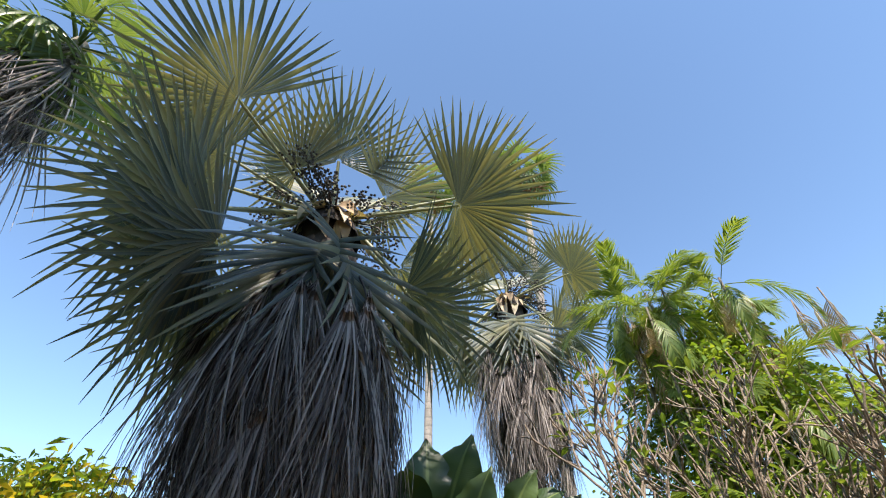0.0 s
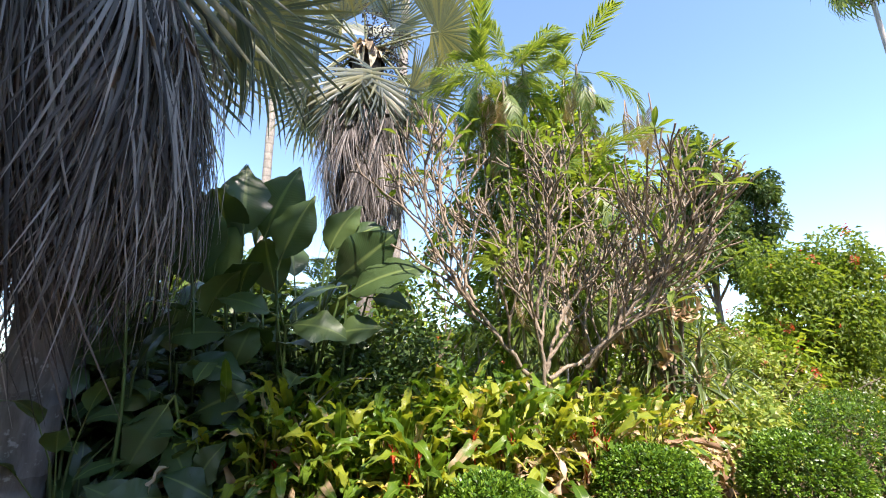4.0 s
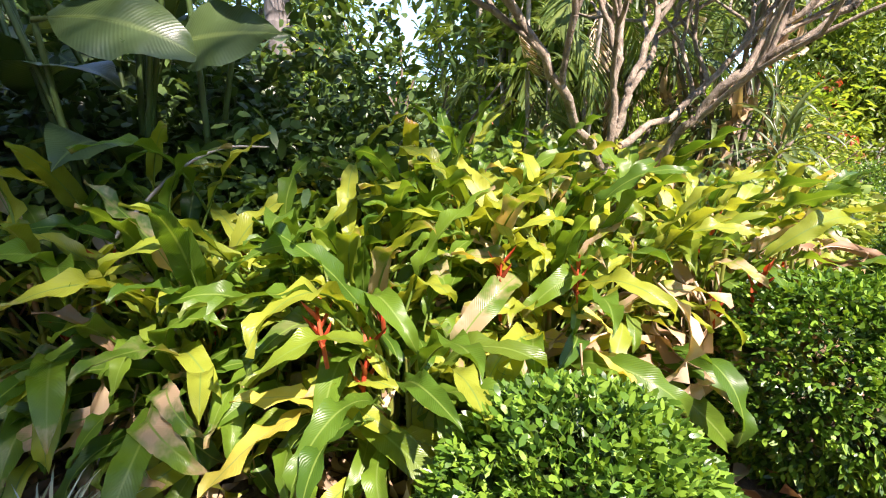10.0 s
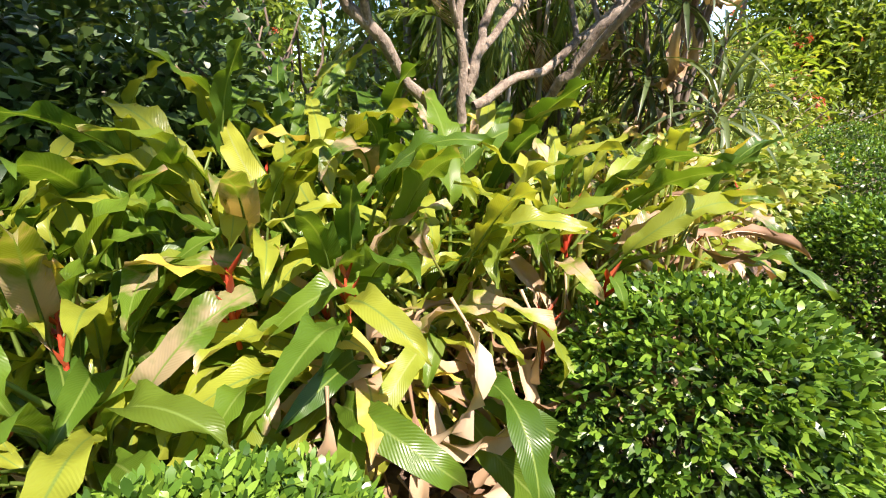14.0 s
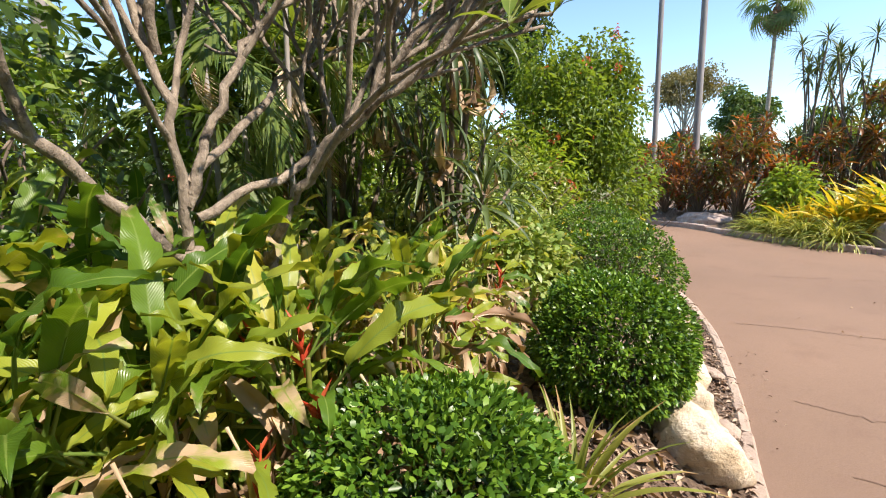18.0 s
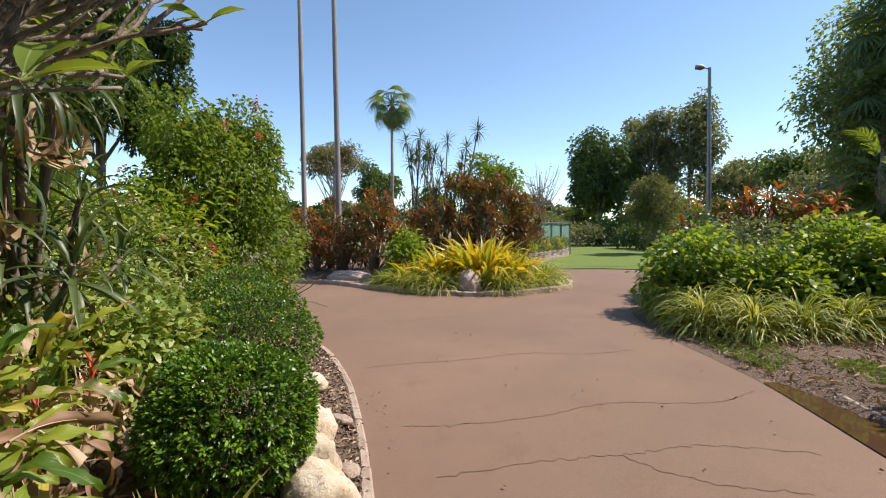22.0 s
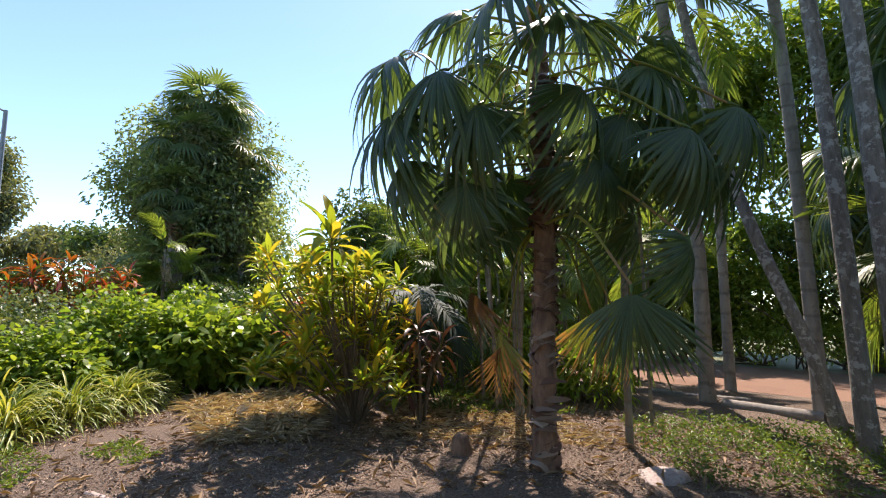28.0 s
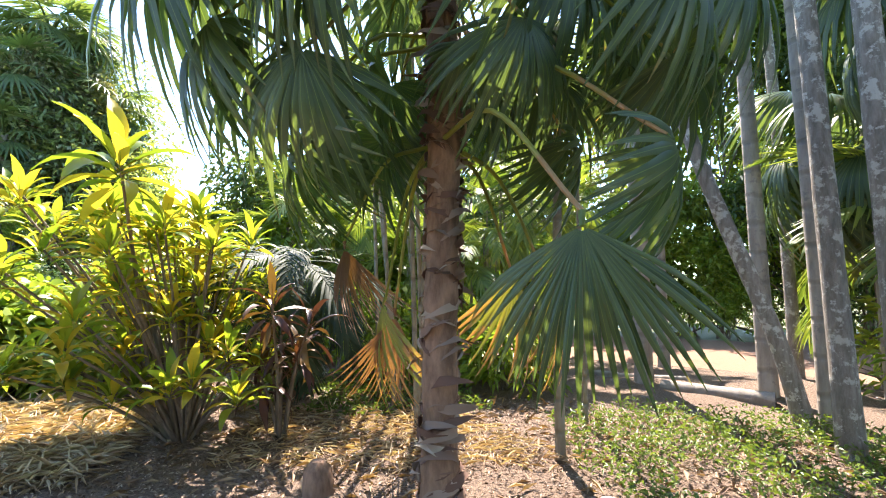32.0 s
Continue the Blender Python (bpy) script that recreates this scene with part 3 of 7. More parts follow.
p_.inputs["Base Color"].default_value, p_.inputs["Roughness"].default_value = (0.075, 0.040, 0.022, 1), 0.04
p_.inputs["IOR"].default_value = 1.33
M["water"] = m_
m_, t_, n_, l_, p_ = nodes("shade_cloth")
l_.new(mix(n_, l_, tex(n_, l_, 30, 2), (0.10, 0.22, 0.17), (0.20, 0.34, 0.28)), p_.inputs["Base Color"])
p_.inputs["Roughness"].default_value = 0.8
M["cloth"] = m_

# ---- ground, path, beds and kerbs ----
def smooth_line(pts, n):
    """A smooth curve through points (Catmull-Rom), n steps a stretch."""
    p = np.array(pts, float)
    q = np.concatenate([[2 * p[0] - p[1]], p, [2 * p[-1] - p[-2]]])
    out = []
    for i in range(len(p) - 1):
        for t in np.linspace(0, 1, n, endpoint=False):
            a, b, c, d = q[i : i + 4]
            out.append(0.5 * (2 * b + (c - a) * t + (2 * a - 5 * b + 4 * c - d) * t**2 + (3 * b - a - 3 * c + d) * t**3))
    return np.array(out + [p[-1]])


def inside(poly, pts):
    x, y = pts[:, 0], pts[:, 1]
    r = np.zeros(len(pts), bool)
    for (x0, y0), (x1, y1) in zip(poly, np.roll(poly, -1, axis=0)):
        r ^= ((y0 > y) != (y1 > y)) & (x < (x1 - x0) * (y - y0) / (y1 - y0 + 1e-12) + x0)
    return r


def edge_near(poly, pts):
    """The distance to a closed outline and the nearest point on it."""
    best, near = np.full(len(pts), 1e9), pts.copy()
    for a, b in zip(poly, np.roll(poly, -1, axis=0)):
        e = b - a
        t = np.clip(((pts - a) @ e) / (e @ e + 1e-12), 0, 1)
        q = a + t[:, None] * e
        d = np.linalg.norm(pts - q, axis=1)
        m = d < best
        best[m], near[m] = d[m], q[m]
    return best, near


def bed_height(poly, pts, h, rim, wide):
    d, _ = edge_near(poly, pts)
    s = np.clip(d / wide, 0, 1)
    return rim + (h - rim) * s * s * (3 - 2 * s)


def bed_sheet(poly, step, h, rim=0.03, wide=0.8, rough=0.03, seed=0, pit=None):
    lo, hi = poly.min(0) - step, poly.max(0) + step
    xs, ys = np.arange(lo[0], hi[0] + step, step), np.arange(lo[1], hi[1] + step, step)
    g = np.stack(np.meshgrid(xs, ys, indexing="ij"), -1)
    p = g.reshape(-1, 2)
    ins = inside(poly, p)
    d, near = edge_near(poly, p)
    q = np.where(ins[:, None], p, near)
    s = np.clip(d / wide, 0, 1) * ins
    f = lumps(np.random.default_rng(seed), 9, 0.45)
    z = rim + (h - rim) * s * s * (3 - 2 * s) + rough * f(np.c_[p, 0 * p[:, 0]]) * s
    if pit is not None:
        z = np.where(inside(pit, p), np.minimum(z, 0.0) - 0.03, z)
    i = np.arange(len(p)).reshape(len(xs), len(ys))
    quads = np.stack([i[:-1, :-1], i[1:, :-1], i[1:, 1:], i[:-1, 1:]], -1).reshape(-1, 4)
    quads = quads[ins[quads].any(1)]
    used = np.unique(quads)
    back = np.zeros(len(p), int)
    back[used] = np.arange(len(used))
    return Bag().add(np.c_[q, z][used], back[quads])


gp = np.linspace(-1, 1, 41)
gx, gy = np.meshgrid(600 * np.sign(gp) * np.abs(gp) ** 2, 600 * np.sign(gp) * np.abs(gp) ** 2, indexing="ij")
tagged(part("ground", Bag().grid(np.stack([gx, gy, 0 * gx - 0.06], -1)), M["field"]), "dry grassy earth of the garden and its surroundings", "ground", kind="structure")

px_, py_ = np.meshgrid(np.linspace(-9, 24, 80), np.linspace(-1.8, 15, 45), indexing="ij")
fpath = lumps(np.random.default_rng(3), 8, 1.6)
pz_ = 0.006 * fpath(np.stack([px_, py_, 0 * px_], -1).reshape(-1, 3)).reshape(px_.shape) - 0.004
pavement = tagged(part("pavement", Bag().grid(np.stack([px_, py_, pz_], -1)), M["paving"]), "worn reddish-brown sealed garden path with fine cracks", "path", kind="structure")

KERB = smooth_line([(-9, 2.3), (-5, 2.15), (-2, 2.2), (0, 2.42), (1.4, 2.78), (2.4, 3.35), (3.25, 3.98), (3.95, 4.48), (4.97, 5.32), (5.9, 6.35), (6.6, 7.7), (6.9, 9.6), (6.6, 12.5), (6.0, 15.0)], 6)
FRONT = np.concatenate([KERB, [(-9.0, 15.0)]])
ISLE_LINE = smooth_line([(12.0, 16.0), (11.7, 13.5), (11.65, 12.0), (11.75, 10.4), (11.2, 8.6), (10.95, 7.2), (11.0, 6.2), (11.5, 5.3), (12.5, 4.45), (13.8, 4.1), (15.0, 4.5), (17.0, 5.6), (19.5, 6.6)], 6)
ISLE = np.concatenate([ISLE_LINE, [(24.0, 8.0), (24.0, 16.0)]])
RIGHT_LINE = smooth_line([(24, 1.2), (19, 2.2), (14, 2.5), (11, 2.6), (9.6, 2.5), (8.4, 2.15), (6.75, 1.45), (5.9, 1.2), (5.0, 0.98), (4.2, 0.74), (3.2, 0.36), (2.0, -0.1), (0.5, -0.45), (-3, -0.8), (-9, -0.9)], 6)
gut_ = RIGHT_LINE[(RIGHT_LINE[:, 0] > 3.7) & (RIGHT_LINE[:, 0] < 6.6) & (RIGHT_LINE[:, 1] > 0)]
PUDDLE = np.concatenate([gut_, (gut_ + np.array([0.14, -0.36]) * (0.25 + 0.75 * np.sin(np.pi * np.linspace(0.02, 0.98, len(gut_))) ** 0.6)[:, None])[::-1]])
RIGHT = np.concatenate([RIGHT_LINE, [(-9.0, -8.2), (24.0, -8.2)]])

tagged(part("ground_front_bed", bed_sheet(FRONT, 0.14, 0.36, 0.04, 0.9, 0.03, 1), M["soil"]), "raised dark soil bed littered with leaves", "bed", kind="structure")
tagged(part("ground_island_bed", bed_sheet(ISLE, 0.25, 0.22, 0.06, 0.8, 0.03, 2), M["mulch"]), "brown mulched island bed beside the path", "bed", kind="structure")
tagged(part("ground_palm_bed", bed_sheet(RIGHT, 0.12, 0.10, 0.0, 1.0, 0.045, 3, PUDDLE), M["mulch"]), "brown bark mulch under the palms", "bed", kind="structure")
tagged(part("ground_back_path", Bag().grid(np.stack([*np.meshgrid(np.linspace(-30, 40, 60), np.linspace(-12.4, -8.0, 10), indexing="ij"), 0.012 * np.sin(np.linspace(-30, 40, 60))[:, None] * np.ones(10)[None] - 0.015], -1)), M["dirt"]), "sunlit orange dirt path behind the palms", "path", kind="structure")
lx, ly = np.meshgrid(np.linspace(18.6, 46, 60), np.linspace(-4, 12, 30), indexing="ij")
tagged(part("lawn", Bag().grid(np.stack([lx + 0.9 * np.sin(ly * 0.6), ly, 0.02 + 0.012 * lx / 20 + 0 * ly], -1)), M["turf"]), "bright mown green lawn beyond the path", "lawn", kind="structure")


def kerb_run(name, line, label, mat, width=0.11, height=0.09, piece=0.85, z=0.0, seed=0, lean=0.0):
    """A kerb of single lengths along a line, with rubbed edges and open joints."""
    r = np.random.default_rng(seed)
    run = tagged(new(name), label, "kerb", kind="structure")
    step = np.r_[0, np.cumsum(np.linalg.norm(np.diff(line, axis=0), axis=1))]
    at, k = 0.0, 0
    while at < step[-1] - 0.2:
        ln = piece * r.uniform(0.8, 1.2)
        s = np.linspace(at + 0.004, min(at + ln - 0.004, step[-1]), 5)
        c = np.stack([np.interp(s, step, line[:, 0]), np.interp(s, step, line[:, 1])], -1)
        d = unit(np.gradient(c, axis=0))
        nrm = np.stack([-d[:, 1], d[:, 0]], -1)
        w, h, b = width / 2 * r.uniform(0.9, 1.1), height * r.uniform(0.85, 1.15), 0.014
        prof = np.array([[-w, -0.06], [-w, h - b], [-w + b, h], [w - b, h], [w, h - b], [w, -0.06]])
        p = np.concatenate([c[:, None] + nrm[:, None] * prof[None, :, :1], np.broadcast_to(prof[None, :, 1:], (5, 6, 1)) + z + r.normal(0, 0.003, (5, 6, 1))], -1)
        bag = Bag().grid(p)
        bag.add(p[0], [[0, 1, 2, 3, 4, 5][::-1]]).add(p[-1], [[0, 1, 2, 3, 4, 5]])
        part("kerb_stone", bag, mat, run, smooth=False)
        at += ln
    return run


kerb_run("kerb_front", KERB[6:], "low pinkish concrete kerb edging the planted bed", M["kerb"], 0.075, 0.06, 0.7, 0.0, 4)
kerb_run("kerb_island", ISLE_LINE[12:72], "low weathered stone kerb round the island bed", M["rock"], 0.14, 0.11, 0.6, 0.0, 5)
kerb_run("kerb_palm_bed", RIGHT_LINE[40:62] + np.array([0.16, -0.42]), "worn concrete gutter lip beside the mulch", M["rock"], 0.06, 0.022, 0.9, 0.024, 6)


def rock(name, at, size, mat, label, seed, group=""):
    r = np.random.default_rng(seed)
    bm = bmesh.new()
    bmesh.ops.create_icosphere(bm, subdivisions=4, radius=1.0)
    f, g = lumps(r, 6, 0.55), lumps(r, 8, 0.2)
    c = np.array([v.co for v in bm.verts])
    k = (1 + 0.28 * f(c) + 0.17 * np.abs(g(c)) + 0.08 * lumps(r, 8, 0.09)(c))[:, None]
    c = c * k
    c[:, 2] = np.maximum(c[:, 2], -0.55)
    for v, q in zip(bm.verts, c * np.array(size)):
        v.co = q
    for q in bm.faces:
        q.smooth = True
    me = bpy.data.meshes.new(name)
    bm.to_mesh(me)
    bm.free()
    me.materials.append(mat)
    ob = tagged(new(name, me), label, "rock", group)
    ob.matrix_basis = pose(at[0], at[1], at[2], 0, 0, r.uniform(0, 360))
    return ob


def crack(path, w, seed):
    r = np.random.default_rng(seed)
    c = smooth_line(path, 14)
    c = c + r.normal(0, 0.012, c.shape)
    d = unit(np.gradient(c, axis=0))
    nrm = np.stack([-d[:, 1], d[:, 0]], -1)
    ww = (w * r.uniform(0.3, 1.3, len(c)))[:, None]
    z = 0.006 * fpath(np.c_[c, 0 * c[:, 0]]) - 0.0015
    p = np.stack([np.c_[c + nrm * ww, z], np.c_[c - nrm * ww, z]], 1)
    part("crack", Bag().grid(p), M["crack"], pavement)


crack([(4.3, 4.3), (4.49, 3.91), (4.88, 3.35), (5.42, 2.79), (5.79, 1.93), (6.3, 1.5)], 0.006, 1)
crack([(5.5, 5.4), (5.82, 5.02), (6.2, 4.46), (6.75, 3.84), (6.97, 3.18), (7.4, 2.6)], 0.006, 2)
crack([(3.7, 3.8), (4.19, 3.15), (4.46, 2.7), (4.84, 2.11), (5.0, 1.4)], 0.0055, 3)
crack([(4.46, 2.7), (4.3, 2.2), (4.4, 1.6)], 0.005, 4)
crack([(7.6, 6.5), (8.6, 5.6), (9.2, 4.6), (9.5, 3.0)], 0.005, 5)

# ---- plants: kinds ----
def fan_set(k, **kw):
    return [fan(seed=s, **kw).mesh("frond") for s in range(k)]


def palm_trunk(path, r0, r1, mat, owner, sides=14, rough=0.06, seed=0, flare=1.35):
    r = np.random.default_rng(seed)
    p = smooth_line(path, 12)
    s = np.linspace(0, 1, len(p))
    rad = (r0 + (r1 - r0) * s) * (1 + (flare - 1) * np.exp(-s * len(path) * 4)) * (1 + rough * r.normal(0, 0.4, len(p)))
    return part("trunk", Bag().tube(p, rad, sides), mat, owner)


def put_fronds(owner, meshes, mat, n, centre, el, az0=0.0, name="frond", r=None, rad=0.12, scale=(0.9, 1.1), roll=12, dz=0.0, az_range=360.0, label="", joined=False, gap=None):
    """Fronds spiral round a crown: the first stand, the last hang. gap: azimuths left free below the crown."""
    r = r or rng
    whole = Bag()
    for k in range(n):
        q = (k + 0.5) / n
        az = az0 + (k * 137.5) % 360 if az_range == 360 else az0 + r.uniform(0, az_range)
        e = el[0] + (el[1] - el[0]) * q + r.normal(0, 5)
        a = radians(az)
        o = Vector(centre) + Vector((math.cos(a) * rad, math.sin(a) * rad, -dz * q))
        if gap and e < 45 and gap[0] < az % 360 < gap[1]:
            continue
        m = aim(o, az, e, r.normal(0, roll), r.uniform(*scale))
        if joined:
            whole.join(meshes[k % len(meshes)], m)
        else:
            part(name, meshes[k % len(meshes)], mat, owner, label, m)
    if joined:
        part(name, whole, mat, owner, label, kind="stuff")


# ---- blue fan palm with its skirt of dead fronds ----
r_ = np.random.default_rng(21)
blue = fan_set(4, L=1.5, n=36, spread=108, split=0.46, droop=0.12, fold=0.24, stalk=1.55, stalk_r=0.024, stalk_arch=18, ragged=0.16, costa=0.5, wid=0.95)
blue_up = fan_set(3, L=1.45, n=34, spread=105, split=0.46, droop=0.10, fold=0.25, stalk=0.75, stalk_r=0.026, stalk_arch=10, ragged=0.16, costa=0.5, wid=0.95)
blue_low = fan_set(3, L=2.0, n=21, spread=62, split=0.40, droop=0.10, fold=-0.12, stalk=0.4, stalk_r=0.02, stalk_arch=14, ragged=0.22, costa=0.1, wid=1.15)
dead = fan_set(6, L=1.8, n=17, spread=19, split=0.12, droop=0.12, fold=-0.1, stalk=0.5, stalk_r=0.014, stalk_arch=14, ragged=0.5, costa=0.1, wid=3.0, tipdrop=0.2)
for q in blue + blue_up + blue_low:
    q.materials.append(M["bluefan"])
for q in dead:
    q.materials.append(M["deadfan"])


def blue_palm(at, top, s, crown, n_dead, skirt, label, seed, turn=0.0):
    r = np.random.default_rng(seed)
    p = thing("blue_fan_palm", at, label, "palm tree", "skirted fan palms")
    h = top - at[2]
    palm_trunk([(0, 0, -0.1), (0.03, -0.02, h * 0.4), (-0.02, -0.2, h * 0.8), (0, -0.3, h)], 0.18 * s, 0.17 * s, M["palm_dark"], p, seed=seed, flare=1.1)
    c = (0.0, -0.3, h)
    for k, (az, e, ro) in enumerate(crown):
        hang = e < -46
        a = radians(az + turn)
        o = Vector(c) + Vector((math.cos(a) * 0.15 * s, math.sin(a) * 0.15 * s, -0.5 if hang else -0.12))
        part("frond", (blue_low if hang else blue_up if e > 45 else blue)[k % 3], M["bluefan"], p, "", aim(o, az + turn, e, ro, s * r.uniform(0.92, 1.06)))
    for k in range(n_dead):
        q = (k + r.random()) / n_dead
        z = h - 1.15 - q * (h - 1.25 - skirt - 1.15 * s)
        az = k * 137.5 + r.normal(0, 8)
        a = radians(az)
        rad = (0.26 + 0.42 * r.random()) * s
        part("dead_frond", dead[k % 6], M["deadfan"], p, "dry grey-brown hanging frond", aim((math.cos(a) * rad, math.sin(a) * rad - 0.3 * z / h, z), az, -46 - 12 * q - 18 * r.random(), r.normal(0, 4), s * r.uniform(0.75, 1.1)))
    # matted dead bases inside the skirt and below the heart, shade painted in
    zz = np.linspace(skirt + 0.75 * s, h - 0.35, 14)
    part("thatch", Bag().tube(np.c_[0 * zz, -0.3 * zz / h, zz], s * (0.42 - 0.1 * np.linspace(0, 1, 14)) * (1 + 0.1 * r.normal(0, 1, 14)), 14), M["thatch"], p, "matted dead frond bases, coloured near black for the skirt's inner shade")
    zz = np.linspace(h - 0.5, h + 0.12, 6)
    part("heart", Bag().tube(np.c_[0 * zz, 0 * zz - 0.3, zz], s * np.array([0.42, 0.38, 0.32, 0.26, 0.18, 0.06]), 12), M["thatch"], p, "fibrous heart of the crown, its shade put into a near-black colour")
    # fruiting stalks and the pale fibre at the heart
    for k in range(18):
        a = r.uniform(0, 6.28)
        path, way = limb((0, -0.3, h - 0.1), (math.cos(a), math.sin(a), 0.2), 1.0 * s, r, 7, 0.18, -0.12)
        b = Bag().tube(path, np.linspace(0.016, 0.006, 7), 5)
        pts = path[2:].repeat(26, 0) + r.normal(0, 0.06, (130, 3))
        for q in pts[::2]:
            b.add(q + 0.022 * np.array([(1, 0, 0), (-1, 0, 0), (0, 1, 0), (0, -1, 0), (0, 0, 1), (0, 0, -1)]), [(0, 2, 4), (2, 1, 4), (1, 3, 4), (3, 0, 4), (2, 0, 5), (1, 2, 5), (3, 1, 5), (0, 3, 5)])
        part("fruit_stalk", b, M["fruit"], p, "dark dried fruit cluster")
    hb = [blade(0.55 * s, 0.16 * s, 70, 15, 0.01, nl=6, seed=k).mesh("fibre_sheath") for k in range(2)]
    for k in range(6):
        a = radians(275 + 14 * k + turn)
        part("fibre_sheath", hb[k % 2], M["straw"], p, "torn straw-coloured fibre", aim((0.14 * math.cos(a), -0.3 + 0.14 * math.sin(a), h - 0.05 - 0.05 * (k % 3)), 275 + 14 * k + turn, -20 - 20 * (k % 3), r.normal(0, 20), r.uniform(1.2, 1.7)))
    for k in range(16):
        az = k * 137.5
        part("fibre_sheath", hb[k % 2], M["straw"], p, "torn straw-coloured fibre", aim((0.12 * math.cos(radians(az)), -0.3 + 0.12 * math.sin(radians(az)), h - 0.15), az, 10 - 5 * k + r.normal(0, 6), 0, r.uniform(0.7, 1.2)))
    return p


CROWN = ((238, 58, 16), (40, 56, -18), (224, 28, 36), (34, 30, -36), (230, -2, 40), (20, 8, -38), (236, -24, 38), (226, -40, 34), (244, -42, 26), (266, -58, 12), (288, -66, 4), (318, -64, -6), (342, -60, -12), (6, -54, -16), (24, -46, -22), (112, 52, 0), (85, 22, -15), (135, 18, 15), (60, -25, -10), (150, -25, 10), (175, -38, 10), (100, -42, 0), (160, 55, 0), (195, 20, 30), (130, 75, 0), (208, -44, 20), (300, -72, 0), (332, -70, -4), (356, -62, -8), (252, 30, 36), (300, 74, 0))
blue_palm((-2.62, 3.7, 0.3), 6.05, 1.0, CROWN, 300, 2.1, "large fan palm with blue-grey fronds above a dead-frond skirt", 1)
blue_palm((-1.55, 9.1, 0.3), 8.1, 0.92, CROWN, 110, 3.7, "fan palm with silvery fronds and a brown hanging skirt", 2, -30)

# ---- tall fan palms further off ----
mini_fan = [fan(L=0.95, n=16, spread=82, split=0.42, droop=0.35, fold=-0.15, stalk=0.6, seed=50 + s, stalk_r=0.02, stalk_arch=35, costa=0.5).mesh("frond") for s in range(3)]
for q in mini_fan:
    q.materials.append(M["farfan"])
long_fan = [fan(L=1.0, n=15, spread=78, split=0.4, droop=0.6, fold=-0.15, stalk=0.75, seed=55 + s, stalk_r=0.025, stalk_arch=35, costa=0.5, wid=1.15).mesh("frond") for s in range(3)]
for q in long_fan:
    q.materials.append(M["farfan"])
mini_dead = [fan(L=0.9, n=14, spread=80, split=0.35, droop=0.2, fold=-0.4, stalk=0.5, seed=60 + s, stalk_r=0.02).mesh("dead_frond") for s in range(2)]
for q in mini_dead:
    q.materials.append(M["brownfan"])


def tall_palm(at, h, label, seed, r0=0.17, n=26, nd=8, s=1.0, lean=(0, 0), el=(75, -45), mat="palm_grey", group="tall fan palms", fans=None, far_off=False, old=None):
    r = np.random.default_rng(seed)
    p = thing("tall_fan_palm", at, label, "palm tree", group)
    palm_trunk([(0, 0, -0.1), (lean[0] * 0.3, lean[1] * 0.3, h * 0.35), (lean[0] * 0.7, lean[1] * 0.7, h * 0.7), (lean[0], lean[1], h)], r0, r0 * 0.7, M[mat], p, 10, seed=seed)
    put_fronds(p, fans or mini_fan, M["farfan"], int(n * 0.72), (lean[0], lean[1], h), el, 30 * seed, r=r, rad=0.1, scale=(0.85 * s, 1.15 * s), dz=0.4, joined=far_off)
    put_fronds(p, fans or mini_fan, M["farfan"], 0 if fans else 9, (lean[0], lean[1], h + 0.1), (85, -20), 77 * seed, r=r, rad=0.04, scale=(0.4 * s, 0.6 * s), dz=0.5)
    put_fronds(p, old or mini_dead, M["brownfan"], nd, (lean[0], lean[1], h - 0.3), (-55, -85), 10, "dead_frond", r=r, rad=0.15, scale=(0.8 * s, 1.1 * s), dz=0.5, label="brown hanging dead frond")
    return p


tall_palm((-1.9, 15.2, 0), 21.0, "very tall fan palm with a slim pale trunk", 3, 0.2, 24, 8, 1.5, lean=(0.5, 0.4))
tall_palm((-7.2, 17.0, 0), 24.0, "very tall palm whose thin trunk rises beyond the garden", 4, 0.19, 22, 8, 1.5)
tall_palm((-7.2, 0.9, 0), 9.4, "overhanging palm with dark hanging fronds and brown fibres", 5, 0.2, 24, 30, 1.35, lean=(0.6, 0.0), el=(60, -75), old=dead[:2])
tall_palm((13.6, 12.9, 0.2), 14.0, "tall palm with a slim straight grey trunk among the crotons", 6, 0.085, 22, 4, 1.0, lean=(0.1, 0.2), fans=long_fan, group="pair of slim palms", mat="palm_slim")
tall_palm((13.6, 11.5, 0.2), 14.8, "tall palm with a slim straight grey trunk among the crotons", 7, 0.095, 22, 4, 1.0, lean=(-0.1, 0.1), fans=long_fan, group="pair of slim palms", mat="palm_slim")
tall_palm((32.7, 20.0, 0), 11.6, "tall fan palm with a round head and a brown skirt", 8, 0.14, 26, 14, 1.35, el=(78, -50), fans=long_fan)

# ---- calathea with big paddle leaves ----
cal = [blade(0.72, 0.42, 55 + 12 * s, 14, 0.012, 1.2, 0.42, 0.55, 12, 4, s, 0.75, 0.1, 0.011).mesh("leaf") for s in range(4)]
for q in cal:
    q.materials.append(M["calathea"])


